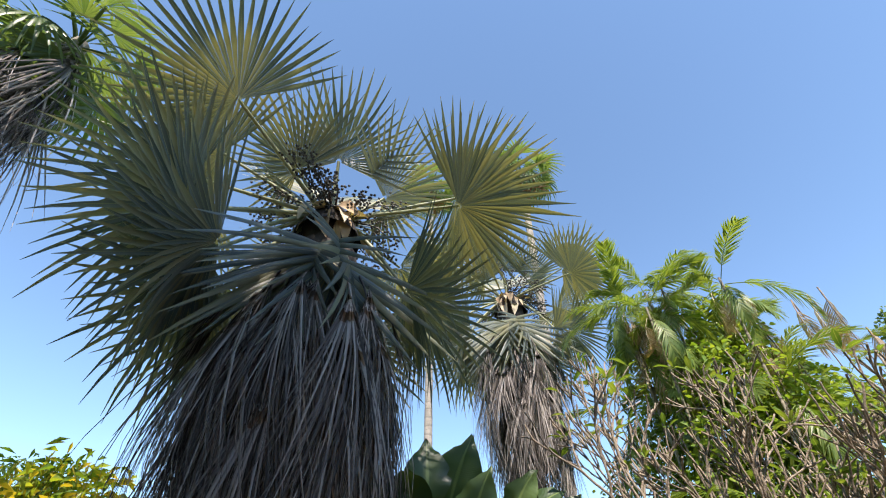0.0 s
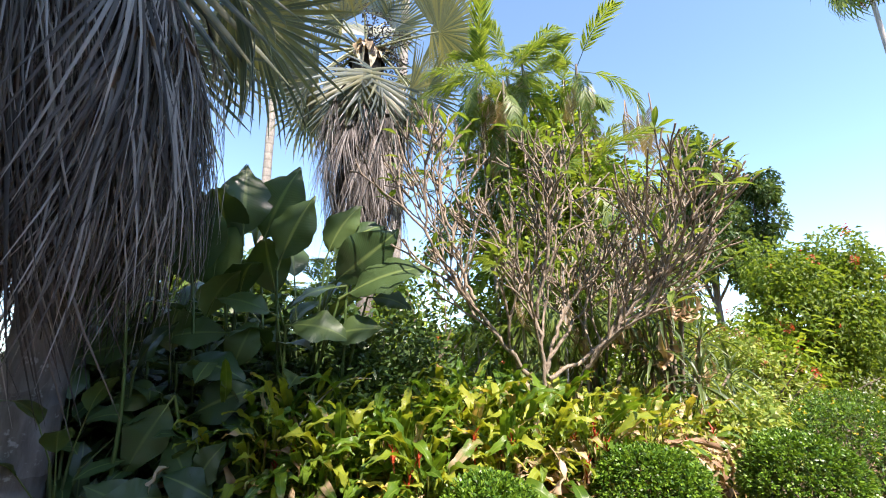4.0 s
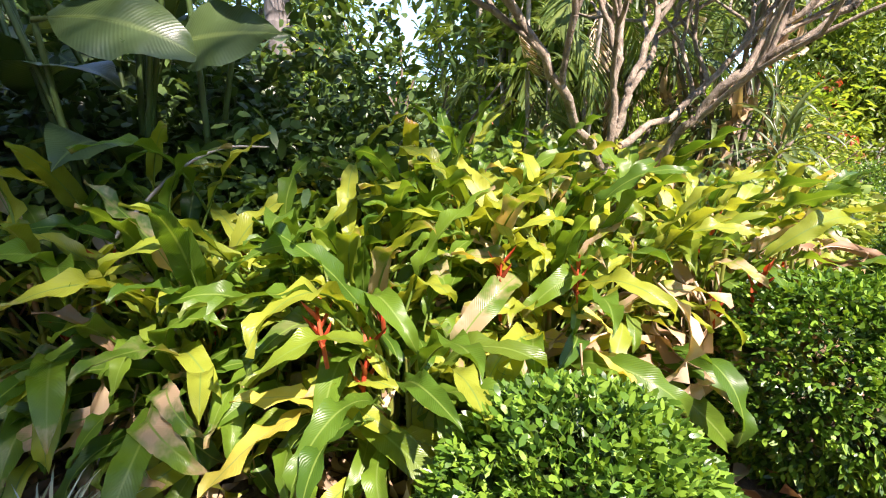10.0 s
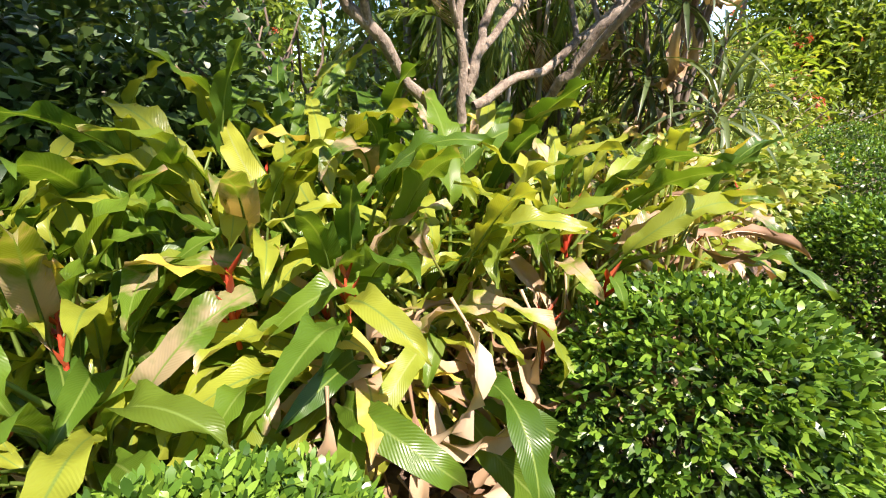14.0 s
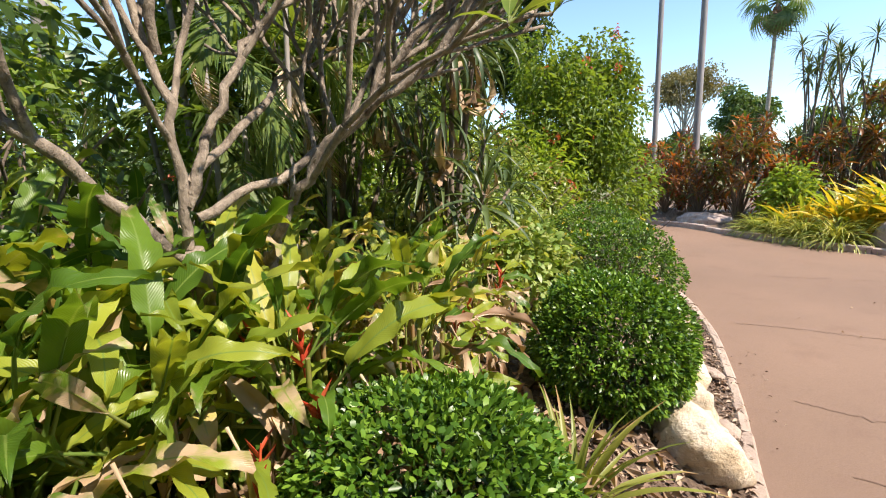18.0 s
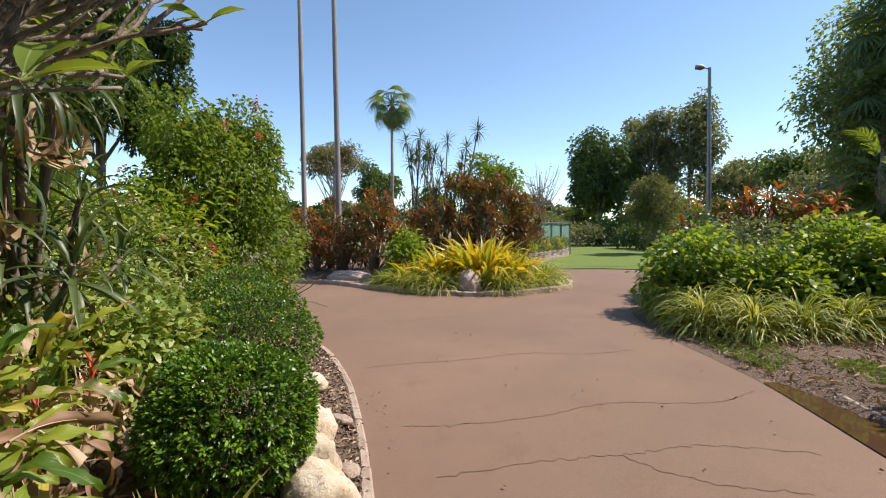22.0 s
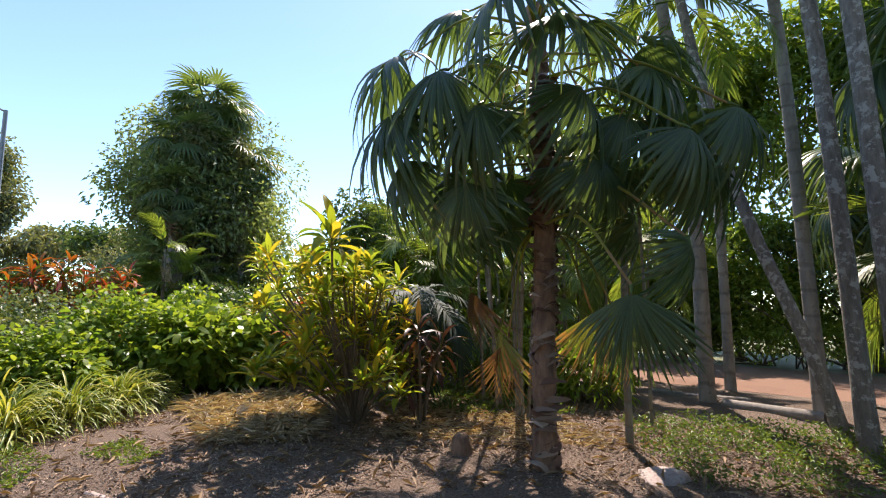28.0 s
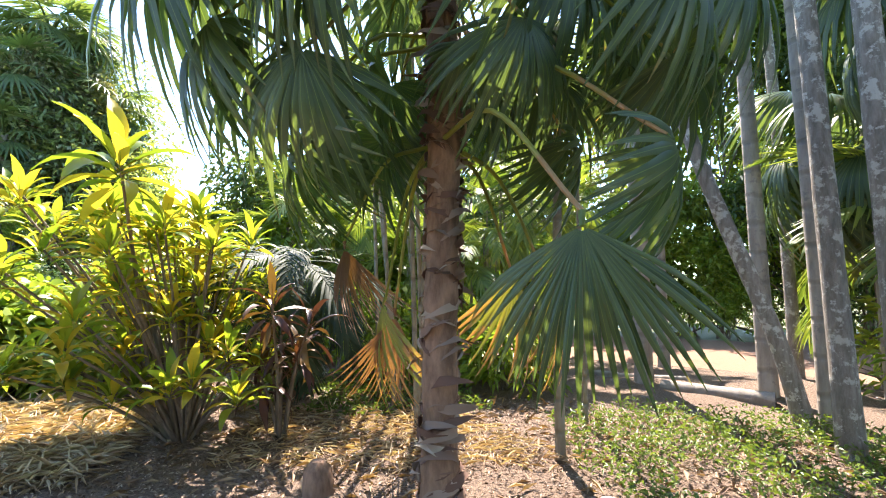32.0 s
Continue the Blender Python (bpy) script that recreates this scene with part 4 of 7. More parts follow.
def calathea(at, n, seed, h=(0.5, 2.0), s=(0.8, 1.15), label="tall calathea clump with big paddle-shaped dark green leaves", out=0.35):
    r = np.random.default_rng(seed)
    p = thing("calathea", at, label, "plant", "calathea clumps")
    for k in range(n):
        q = (k + 0.5) / n
        az = k * 137.5 + r.normal(0, 15)
        a = radians(az)
        hz = h[0] + (h[1] - h[0]) * (1 - q) ** 0.8 * r.uniform(0.85, 1.1)
        rad = out * (0.3 + q) * hz / 1.3
        top = np.array([math.cos(a) * rad, math.sin(a) * rad, hz])
        mid = np.array([top[0] * 0.35, top[1] * 0.35, hz * 0.55])
        stem = part("stem", Bag().tube(smooth_line([(top[0] * 0.15, top[1] * 0.15, 0), mid, top], 4), [0.012] * 5 + [0.010] * 4, 5), M["dracaena"], p)
        part("leaf", cal[k % 4], M["calathea"], stem, "", aim(top, az, 78 - 55 * q + r.normal(0, 8), r.normal(0, 20), r.uniform(*s) * (1.0 - 0.35 * q)))


calathea((-1.9, 4.9, 0.3), 16, 4, (0.5, 1.9), (0.85, 1.1))
calathea((-2.6, 4.8, 0.3), 14, 6, (0.3, 1.6), (0.8, 1.05))
calathea((-1.25, 4.95, 0.3), 14, 9, (0.5, 1.7), (0.8, 1.0), out=0.3)
calathea((-2.1, 4.45, 0.3), 12, 8, (0.3, 1.2), (0.6, 0.8))
calathea((-2.35, 3.75, 0.3), 12, 10, (0.2, 0.8), (0.4, 0.55))
broad = [blade(0.60, 0.40, 28 + 12 * s, 9, 0.016, 1.4, 0.46, 0.08, 14, 4, 200 + s, 0.72, 0.12, 0.012).mesh("leaf") for s in range(4)]
for q in broad:
    q.materials.append(M["calathea"])


def broad_clump(at, leaves, seed, label):
    """A calathea whose large leaves stand at given bases and point to given tips."""
    r = np.random.default_rng(seed)
    p = thing("calathea", at, label, "plant", "calathea clumps")
    at = np.array(at)
    for k, (a, b) in enumerate(leaves):
        a, b = np.array(a) - at, np.array(b) - at
        d = b - a
        foot = a * np.array([0.3, 0.3, 0]) + np.array([r.normal(0, 0.05), r.normal(0, 0.05), -0.02])
        mid = foot * 0.45 + a * 0.55 - np.array([d[0], d[1], 0]) * 0.12
        stem = part("stem", Bag().tube(smooth_line([foot, mid, a], 5), np.linspace(0.015, 0.010, 11), 6), M["stalk"], p)
        x = unit(d + np.array([0, 0, 0.12]))
        n0 = np.array([0.15, -0.75, 0.65]) + r.normal(0, 0.22, 3)
        z = unit(n0 - x * (n0 @ x))
        m = Matrix((x, np.cross(z, x), z)).transposed().to_4x4()
        part("leaf", broad[k % 4], M["calathea"], stem, "", Matrix.Translation(a) @ m @ Matrix.Scale(max(0.62, 1.15 * float(np.linalg.norm(d)) / 0.60), 4))


broad_clump((-1.1, 4.6, 0.3), (((-1.27, 4.3, 2.31), (-1.02, 4.18, 2.79)), ((-1.56, 4.6, 2.57), (-1.29, 4.48, 3.2)), ((-0.97, 4.65, 2.47), (-0.73, 4.53, 2.89)), ((-0.91, 4.6, 2.43), (-0.52, 4.48, 2.72)), ((-0.89, 4.5, 2.19), (-0.34, 4.38, 2.46)), ((-0.76, 4.4, 2.07), (-0.16, 4.28, 2.27)), ((-0.7, 4.4, 2.18), (-1.08, 4.28, 2.01)), ((-1.16, 4.3, 1.85), (-0.75, 4.18, 1.74)), ((-0.86, 4.4, 1.77), (-0.48, 4.28, 1.72)), ((-1.24, 4.3, 1.93), (-1.61, 4.18, 2.01)), ((-0.56, 4.6, 2.11), (-0.27, 4.48, 1.97))), 1, "tall calathea clump with big paddle-shaped green leaves in part sun")
broad_clump((-1.75, 4.35, 0.3), (((-1.89, 4.2, 2.07), (-1.99, 4.08, 2.85)), ((-1.68, 4.5, 2.58), (-1.65, 4.38, 3.2)), ((-1.85, 4.4, 2.1), (-1.81, 4.28, 2.7)), ((-1.93, 4.1, 1.31), (-2.25, 3.98, 1.26)), ((-1.82, 4.0, 1.34), (-1.94, 3.88, 0.93)), ((-1.78, 4.1, 1.17), (-1.36, 3.98, 1.26)), ((-1.96, 4.2, 1.57), (-1.51, 4.08, 1.46)), ((-1.57, 4.3, 1.48), (-1.4, 4.18, 1.79)), ((-1.81, 4.0, 1.07), (-1.69, 3.88, 0.86)), ((-1.6, 4.35, 1.8), (-1.95, 4.15, 1.7)), ((-1.5, 4.2, 1.2), (-1.3, 4.0, 1.05))), 2, "tall calathea clump with dark paddle-shaped leaves in the shade")
broad_clump((-2.3, 4.1, 0.3), (((-2.09, 3.75, 1.97), (-2.48, 3.63, 2.05)), ((-2.61, 4.3, 1.32), (-2.45, 4.18, 1.65)), ((-2.6, 4.1, 1.62), (-2.84, 3.98, 1.69)), ((-2.38, 4.4, 2.42), (-2.67, 4.28, 2.49)), ((-2.2, 4.2, 1.75), (-2.5, 4.0, 1.55)), ((-2.15, 4.0, 1.5), (-1.9, 3.85, 1.75))), 3, "calathea with broad dark leaves beside the palm trunk")
broad_clump((-1.65, 3.85, 0.3), (((-1.67, 3.85, 0.72), (-1.76, 3.73, 0.62)), ((-1.83, 3.85, 0.61), (-1.97, 3.73, 0.62)), ((-1.65, 3.85, 0.6), (-1.6, 3.73, 0.5)), ((-1.35, 3.85, 0.68), (-1.48, 3.73, 0.69)), ((-1.94, 3.9, 0.47), (-1.78, 3.78, 0.75)), ((-1.55, 3.9, 0.75), (-1.4, 3.75, 0.85))), 4, "low calathea with round glossy leaves over the soil")

# ---- heliconia bed ----
hel = [blade(0.46, 0.086, 48 + 24 * s, 20, 0.016, 1.3, 0.40, 0.12, 19, 2, 30 + s, 1.7, 0.06, 0.006, side=(s - 2.5) * 0.05).mesh("leaf") for s in range(6)]
hel_dry = [blade(0.43, 0.080, 50 + 24 * s, 16, 0.015, 1.2, 0.36, 0.12, 15, 2, 36 + s, 2.0, 0.1, 0.006, side=(s - 1) * 0.1).mesh("leaf") for s in range(3)]
for q in hel:
    q.materials.append(M["heliconia"])
for q in hel_dry:
    q.materials.append(M["heliconia_dry"])
hel_dead = [blade(0.40, 0.085, 130, 48, 0.02, 1.0, 0.4, 0.08, 10, 2, 40 + s, 1.6, 0.2, 0.005, side=0.1 * (s - 1)).mesh("dead_leaf") for s in range(3)]
for q in hel_dead:
    q.materials.append(M["dead_pale"])
bract = Bag()
for k in range(7):
    bract.join(blade(0.085, 0.026, -20, 50, 0, 1, 0.3, 0.0, 5, 1, k), aim((0, 0, 0.022 * k), 180 * (k % 2) + 25 * k, 48))
bract.tube([(0, 0, -0.04), (0.005, 0, 0.05), (0, 0, 0.16)], [0.006, 0.007, 0.003], 5)
bract_me = bract.mesh("bract")
bract_me.materials.append(M["bract"])


def heliconia(at, n, seed, h=0.62, flowers=1, s=1.0, dry=0.12, dead_n=5):
    r = np.random.default_rng(seed)
    p = thing("heliconia", at, "heliconia clump with long arching green leaves and scorched tips" if dry < 0.4 else "heliconia clump with yellowing leaves and many dry ones", "plant", "heliconia bed")
    for k in range(n):
        q = (k + 0.5) / n
        az = k * 137.5 + r.normal(0, 25)
        a = radians(az)
        hz = h * (1.0 - 0.72 * q) * r.uniform(0.8, 1.1)
        o = (math.cos(a) * 0.16 * r.random(), math.sin(a) * 0.16 * r.random(), hz)
        old = r.random() < dry
        me = hel_dry[r.integers(3)] if old else hel[min(5, int(6 * (0.55 * q + 0.45 * r.random())))]
        part("leaf", me, M["heliconia"], p, "", aim(o, az, 72 - 62 * q + r.normal(0, 11), r.normal(0, 30), s * r.uniform(0.6, 1.15)))
    st = Bag()
    for k in range(9):
        a, q = r.uniform(0, 6.28), r.uniform(0.03, 0.14)
        st.tube([(math.cos(a) * q, math.sin(a) * q, -0.02), (math.cos(a) * q * 1.2, math.sin(a) * q * 1.2, h * r.uniform(0.6, 1.0))], [0.012, 0.008], 5)
    part("stem_clump", st, M["spike"], p, kind="stuff")
    old_leaves = Bag()
    for k in range(dead_n):
        az, q = r.uniform(0, 360), r.uniform(0.06, 0.32)
        old_leaves.join(hel_dead[k % 3], aim((q * math.cos(radians(az)), q * math.sin(radians(az)), h * r.uniform(0.15, 0.9)), az + r.normal(0, 40), r.uniform(-85, 15), r.normal(0, 50), s * r.uniform(0.5, 1.1)))
    part("dead_leaves", old_leaves, M["dead_pale"], p, "crumpled dry tan leaves", kind="stuff")
    for k in range(flowers):
        part("flower", bract_me, M["bract"], p, "upright red bract", aim((r.normal(0, 0.12), r.normal(-0.12, 0.1), h * r.uniform(0.55, 0.85)), r.uniform(0, 360), r.normal(0, 8), 0, r.uniform(0.75, 1.1)))


k_ = 0
for yy, x0, x1, hh, n_ in ((3.9, -1.2, 0.75, 0.56, 54), (4.1, -1.45, 1.3, 0.76, 54), (4.4, -1.0, 1.75, 0.84, 48), (4.72, 0.0, 2.3, 0.86, 36), (5.05, 0.3, 2.6, 0.84, 28), (5.4, 0.6, 2.85, 0.82, 22), (5.8, 0.9, 2.9, 0.8, 16)):
    for xx in np.arange(x0, x1, 0.33):
        k_ += 1
        dry_ = 0.06 if xx < 0.2 else 0.18 if xx < 1.2 else 0.55
        heliconia((xx + r_.normal(0, 0.07), yy + r_.normal(0, 0.07) + (0.14 if yy < 4 and xx < -0.45 else 0.0), 0.33), n_, 100 + k_, hh * (1.0 if xx < 1.2 else 0.88 if xx < 1.9 else 0.74), int(r_.random() < 0.8), 0.88 if xx < 1.2 else 0.76, dry_, 10 if xx < 0.4 else 24 if xx < 1.0 else 60)

# ---- plumeria with bare forking branches ----
def plumeria(at, seed):
    """Thick limbs lean out of a low bole; each forks again and again into stubby twigs."""
    r = np.random.default_rng(seed)
    p = thing("frangipani_tree", at, "nearly leafless grey frangipani tree with many forking stubby branches", "tree")
    at = np.array(at)
    tips = []
    pl = [blade(0.24, 0.075, 40, 14, 0.002, 1, 0.55, 0.03, 7, 1, s, 0.9).mesh("leaf") for s in range(2)]
    for q in pl:
        q.materials.append(M["plumeria_leaf"])

    def grow(o, way, rad, ln, depth, bag):
        path, way = limb(o, way, ln, r, 5, 0.09, 0.03)
        bag.tube(path, rad * np.array([1.06, 0.98, 0.93, 0.93, 1.08]), 7 if depth > 1 else 6)
        if depth == 0:
            tips.append((path[-1], way))
            return
        k = 2 if r.random() < 0.6 else 3
        side = unit(np.cross(way, r.normal(0, 1, 3)))
        up2 = np.cross(side, way)
        t0 = r.uniform(0, 6.28)
        for j in range(k):
            t = t0 + 6.283 * j / k
            d = unit(way + (math.cos(t) * side + math.sin(t) * up2) * r.uniform(0.34, 0.56) + np.array([0, 0, 0.12]))
            d = unit(d * np.array([1, 1, 0]) + np.array([0, 0, max(d[2], 0.25)]))
            grow(path[-1], d, max(0.0075, rad * r.uniform(0.78, 0.88)), ln * r.uniform(0.72, 1.02), depth - 1, bag)

    part("bole", Bag().tube(smooth_line([(0.05, 0.05, -0.1), (0.0, 0.02, 0.5), (-0.06, -0.08, 1.0)], 6), np.linspace(0.055, 0.034, 13), 12), M["plumeria"], p)
    part("bole", Bag().tube(smooth_line([(0.1, 0.05, -0.1), (0.16, 0.14, 0.5), (0.2, 0.17, 0.93)], 6), np.linspace(0.05, 0.03, 13), 12), M["plumeria"], p)
    limbs = (((0.94, 4.52, 1.25), (0.54, 4.3, 1.75), (0.12, 4.24, 2.33), 0.019), ((0.35, 4.28, 2.02), (0.24, 4.36, 2.45), (0.12, 4.4, 2.9), 0.014), ((0.93, 4.52, 1.3), (0.92, 4.5, 1.75), (0.78, 4.56, 2.3), 0.016), ((0.90, 4.5, 1.9), (0.97, 4.4, 2.3), (1.06, 4.34, 2.68), 0.013), ((0.94, 4.5, 1.45), (1.14, 4.6, 1.91), (1.46, 4.78, 2.35), 0.015), ((1.19, 4.72, 1.2), (1.37, 4.5, 1.6), (1.7, 4.26, 1.9), 0.019), ((1.36, 4.51, 1.58), (1.62, 4.4, 1.9), (1.95, 4.25, 2.32), 0.015), ((0.97, 4.5, 1.40), (1.48, 4.7, 1.69), (1.92, 4.82, 2.15), 0.015), ((0.95, 4.52, 1.5), (1.47, 5.0, 2.08), (1.9, 5.15, 2.5), 0.014))
    for a, b, c, rad in limbs:
        bag = Bag()
        path = smooth_line([np.array(a) - at, np.array(b) - at, np.array(c) - at], 9)
        path = path + r.normal(0, 0.009, path.shape)
        w = np.linspace(rad * 1.1, rad * 0.74, len(path)) * (1 + 0.06 * r.normal(0, 1, len(path)))
        bag.tube(path, w, 9)
        end = unit(path[-1] - path[-4])
        for j, (i, dep) in enumerate(((7, 3), (9, 3), (11, 3), (13, 3), (15, 3), (18, 4))):
            side = unit(np.cross(end, r.normal(0, 1, 3)))
            d = unit(end + side * (0.15 if i == 18 else 0.7) + np.array([0, 0, 0.35]))
            grow(path[i], d, max(0.0105, w[i] * (0.9 if i == 18 else 0.7)), r.uniform(0.22, 0.34), dep, bag)
        part("limb", bag, M["plumeria"], p)
    order = r.permutation(len(tips))[: len(tips) // 4]
    for j in range(8):
        bag = Bag()
        for i in order[j::8]:
            for k in range(r.integers(1, 5)):
                bag.join(pl[k % 2], aim(tips[i][0], r.uniform(0, 360), r.uniform(0, 70), r.normal(0, 15), r.uniform(0.35, 0.8)))
        part("foliage", bag, M["plumeria_leaf"], p, kind="stuff")


plumeria((1.0, 4.6, 0.3), 17)


# ---- clipped hedge balls ----
def clipped_ball(at, rad, h, seed, label, n=1500, mat="hedge", leaf=0.034, name="clipped_shrub", group="clipped shrubs along the kerb", flowers=0, low=-0.7, rough=0.07):
    r = np.random.default_rng(seed)
    p = thing(name, at, label, "shrub", group)
    pts, nor = shell(r, n, (rad, rad, h), rough, 0.12, low, 0.2)
    bag = Bag()
    c = np.repeat(pts, 5, 0)
    nn = np.repeat(nor, 5, 0)
    oval_cloud(bag, c + r.normal(0, 0.007, c.shape), nn * 0.9 + r.normal(0, 0.55, c.shape), leaf * 0.95, leaf * 0.40, r)
    f = part("foliage", bag, M[mat], p, kind="stuff")
    f.location = (0, 0, h * 0.75)
    pts2, nor2 = shell(r, n // 2, (rad * 0.84, rad * 0.84, h * 0.84), rough, 0.35, low, 0.2)
    b2 = leaf_cloud(Bag(), np.repeat(pts2, 3, 0), np.repeat(nor2, 3, 0) + r.normal(0, 0.6, (len(pts2) * 3, 3)), leaf * 1.2, leaf * 0.6, r)
    f2 = part("inner_foliage", b2, M["shrub"], p, kind="stuff")
    f2.location = (0, 0, h * 0.75)
    tw = Bag()
    for k in range(26):
        d = unit(r.normal(0, 1, 3) + np.array([0, 0, 0.8]))
        path, _ = limb((r.normal(0, 0.05), r.normal(0, 0.05), -0.02), d * np.array([1, 1, 1.2]), rad * 1.25, r, 6, 0.2)
        tw.tube(path, np.linspace(0.012, 0.004, 6), 4)
    part("twig_mass", tw, M["twig"], p, kind="stuff")
    if flowers:
        pf, nf = shell(r, flowers, (rad * 1.02, rad * 1.02, h * 1.02), rough, 0.35, 0, 0.02)
        fl = part("blossom", leaf_cloud(Bag(), np.repeat(pf, 4, 0), np.repeat(nf, 4, 0), 0.03, 0.02, r, 0, 0.8), M["yellowflower"], p, "tiny yellow flowers", kind="stuff")
        fl.location = (0, 0, h * 0.75)


clipped_ball((0.40, 3.36, 0.29), 0.35, 0.37, 1, "round clipped shrub with glossy bright green leaves", 3200)
clipped_ball((1.43, 3.80, 0.31), 0.385, 0.41, 2, "round clipped shrub with glossy bright green leaves", 3200)
clipped_ball((2.86, 4.55, 0.28), 0.43, 0.40, 3, "round clipped dark green shrub beside the kerb", 3200)
clipped_ball((4.15, 5.72, 0.24), 0.56, 0.48, 4, "wide clipped shrub with small yellow flowers", 2300, flowers=30)
clipped_ball((5.25, 7.05, 0.2), 0.66, 0.52, 5, "wide clipped shrub further along the kerb", 2300, flowers=20)

# ---- strap-leaved tufts, silver grass, marker and rocks ----
def tuft(name, at, n, L, W, arch, mat, label, seed, el=(85, 25), spread=0.1, category="grass", group="", h=0.0, joined=False):
    r = np.random.default_rng(seed)
    p = thing(name, at, label, category, group)
    whole = Bag()
    kinds = [blade(L, W, arch * r.uniform(0.7, 1.2), 25, 0, 1.2, 0.3, 0, 7, 1, s + seed * 7, 0.8, side=r.normal(0, 0.06)).mesh("leaf") for s in range(4)]
    for q in kinds:
        q.materials.append(M[mat])
    for k in range(n):
        q = (k + 0.5) / n
        az = k * 137.5 + r.normal(0, 10)
        a = radians(az)
        rr = spread * math.sqrt(q) * r.uniform(0.5, 1.1)
        m = aim((math.cos(a) * rr, math.sin(a) * rr, h * (1 - q)), az, el[0] + (el[1] - el[0]) * q + r.normal(0, 6), r.normal(0, 15), r.uniform(0.7, 1.1))
        if joined:
            whole.join(kinds[k % 4], m)
        else:
            part("leaf", kinds[k % 4], M[mat], p, "", m)
    if joined:
        part("foliage", whole, M[mat], p, kind="stuff")
    return p


tuft("strap_leaf_plant", (2.12, 4.02, 0.24), 40, 0.52, 0.034, 55, "spike", "yellow-green strap-leaved plant between the clipped shrubs", 1, (88, 42), 0.06, "plant")
tuft("silver_grass", (-0.84, 3.47, 0.33), 380, 0.45, 0.013, 125, "silver", "silvery variegated grass tuft arching over the soil", 2, (88, 18), 0.07)
mk = thing("plant_marker", (-1.46, 3.62, 0.3), "white plastic plant marker stake leaning in the soil", "marker")
part("stake", Bag().tube([(-0.05, 0, -0.05), (0.02, 0.0, 0.16), (0.08, 0, 0.33)], [0.011, 0.011, 0.010], 4), M["white"], mk, smooth=False)
for k, (x, y, sx, sz) in enumerate(((2.98, 4.12, 0.19, 0.20), (3.24, 4.38, 0.17, 0.20), (3.56, 4.72, 0.22, 0.19), (3.87, 5.08, 0.19, 0.17), (4.38, 5.36, 0.2, 0.15), (2.45, 3.78, 0.12, 0.12), (4.9, 6.1, 0.15, 0.1))):
    rock("rock", (x, y, 0.16), (sx, sx * 0.9, sz), M["limestone"], "pale yellowish limestone rock edging the bed", 20 + k, "limestone edging")
for k, (x, y) in enumerate(((3.42, 4.22), (4.05, 4.72))):
    rock("rock", (x, y, 0.09), (0.09, 0.06, 0.03), M["kerb"], "flat broken piece of concrete on the mulch", 40 + k, "kerb fragments")

# ---- shrubs and trees: kinds ----
def leafy_bush(name, at, radii, n, mat, label, seed, leaf=0.07, wide=0.45, group="", low=-0.5, rough=0.22, size=0.5, flowers=None, droop=0.3, lay=2, twig="twig", category="shrub", stems=9):
    """A bush: stems that fork and a crown of small leaves in uneven layers."""
    r = np.random.default_rng(seed)
    p = thing(name, at, label, category, group)
    rad = np.array(radii)
    bag = Bag()
    for k in range(lay):
        q = 1 - 0.28 * k
        pts, nor = shell(r, n // (k + 1), rad * q, rough, size, low, 0.3)
        pts = np.repeat(pts, 3, 0) + r.normal(0, leaf * 0.5, (len(pts) * 3, 3))
        if leaf >= 0.08 and (-4 < at[0] < 5 and 3 < at[1] < 9 or 8 < at[0] < 13 and at[1] < 2):
            oval_cloud(bag, pts, np.repeat(nor, 3, 0) * 0.8 + r.normal(0, 0.5, pts.shape), leaf, leaf * wide, r, droop, 0.3)
        else:
            leaf_cloud(bag, pts, np.repeat(nor, 3, 0) * 0.8 + r.normal(0, 0.5, pts.shape), leaf, leaf * wide, r, droop, 0.3)
    f = part("foliage", bag, M[mat], p, kind="stuff")
    f.location = (0, 0, rad[2] * 0.8)
    tw = Bag()
    for k in range(stems):
        d = unit(r.normal(0, 1, 3) * np.array([1, 1, 0.3]) * rad / rad.max() + np.array([0, 0, 0.9]))
        path, _ = limb((r.normal(0, 0.1) * rad[0], r.normal(0, 0.1) * rad[1], -0.05), d, rad[2] * 1.5, r, 7, 0.18 if rad[2] < 2 else 0.05)
        tw.tube(path, np.linspace(0.022, 0.006, 7) * max(1.0, rad[2] / 1.2), 5)
    part("stem_clump", tw, M[twig], p, kind="stuff")
    if flowers:
        mat2, nf, fs = flowers
        pf, nr = shell(r, nf, rad * 1.02, rough, size, -0.1, 0.05)
        pf = np.repeat(pf, 9, 0) + r.normal(0, fs * 0.6, (len(pf) * 9, 3))
        fl = part("blossom", leaf_cloud(Bag(), pf, np.repeat(nr, 9, 0), fs, fs * 0.6, r, 0, 0.8), M[mat2], p, kind="stuff")
        fl.location = (0, 0, rad[2] * 0.8)
    return p


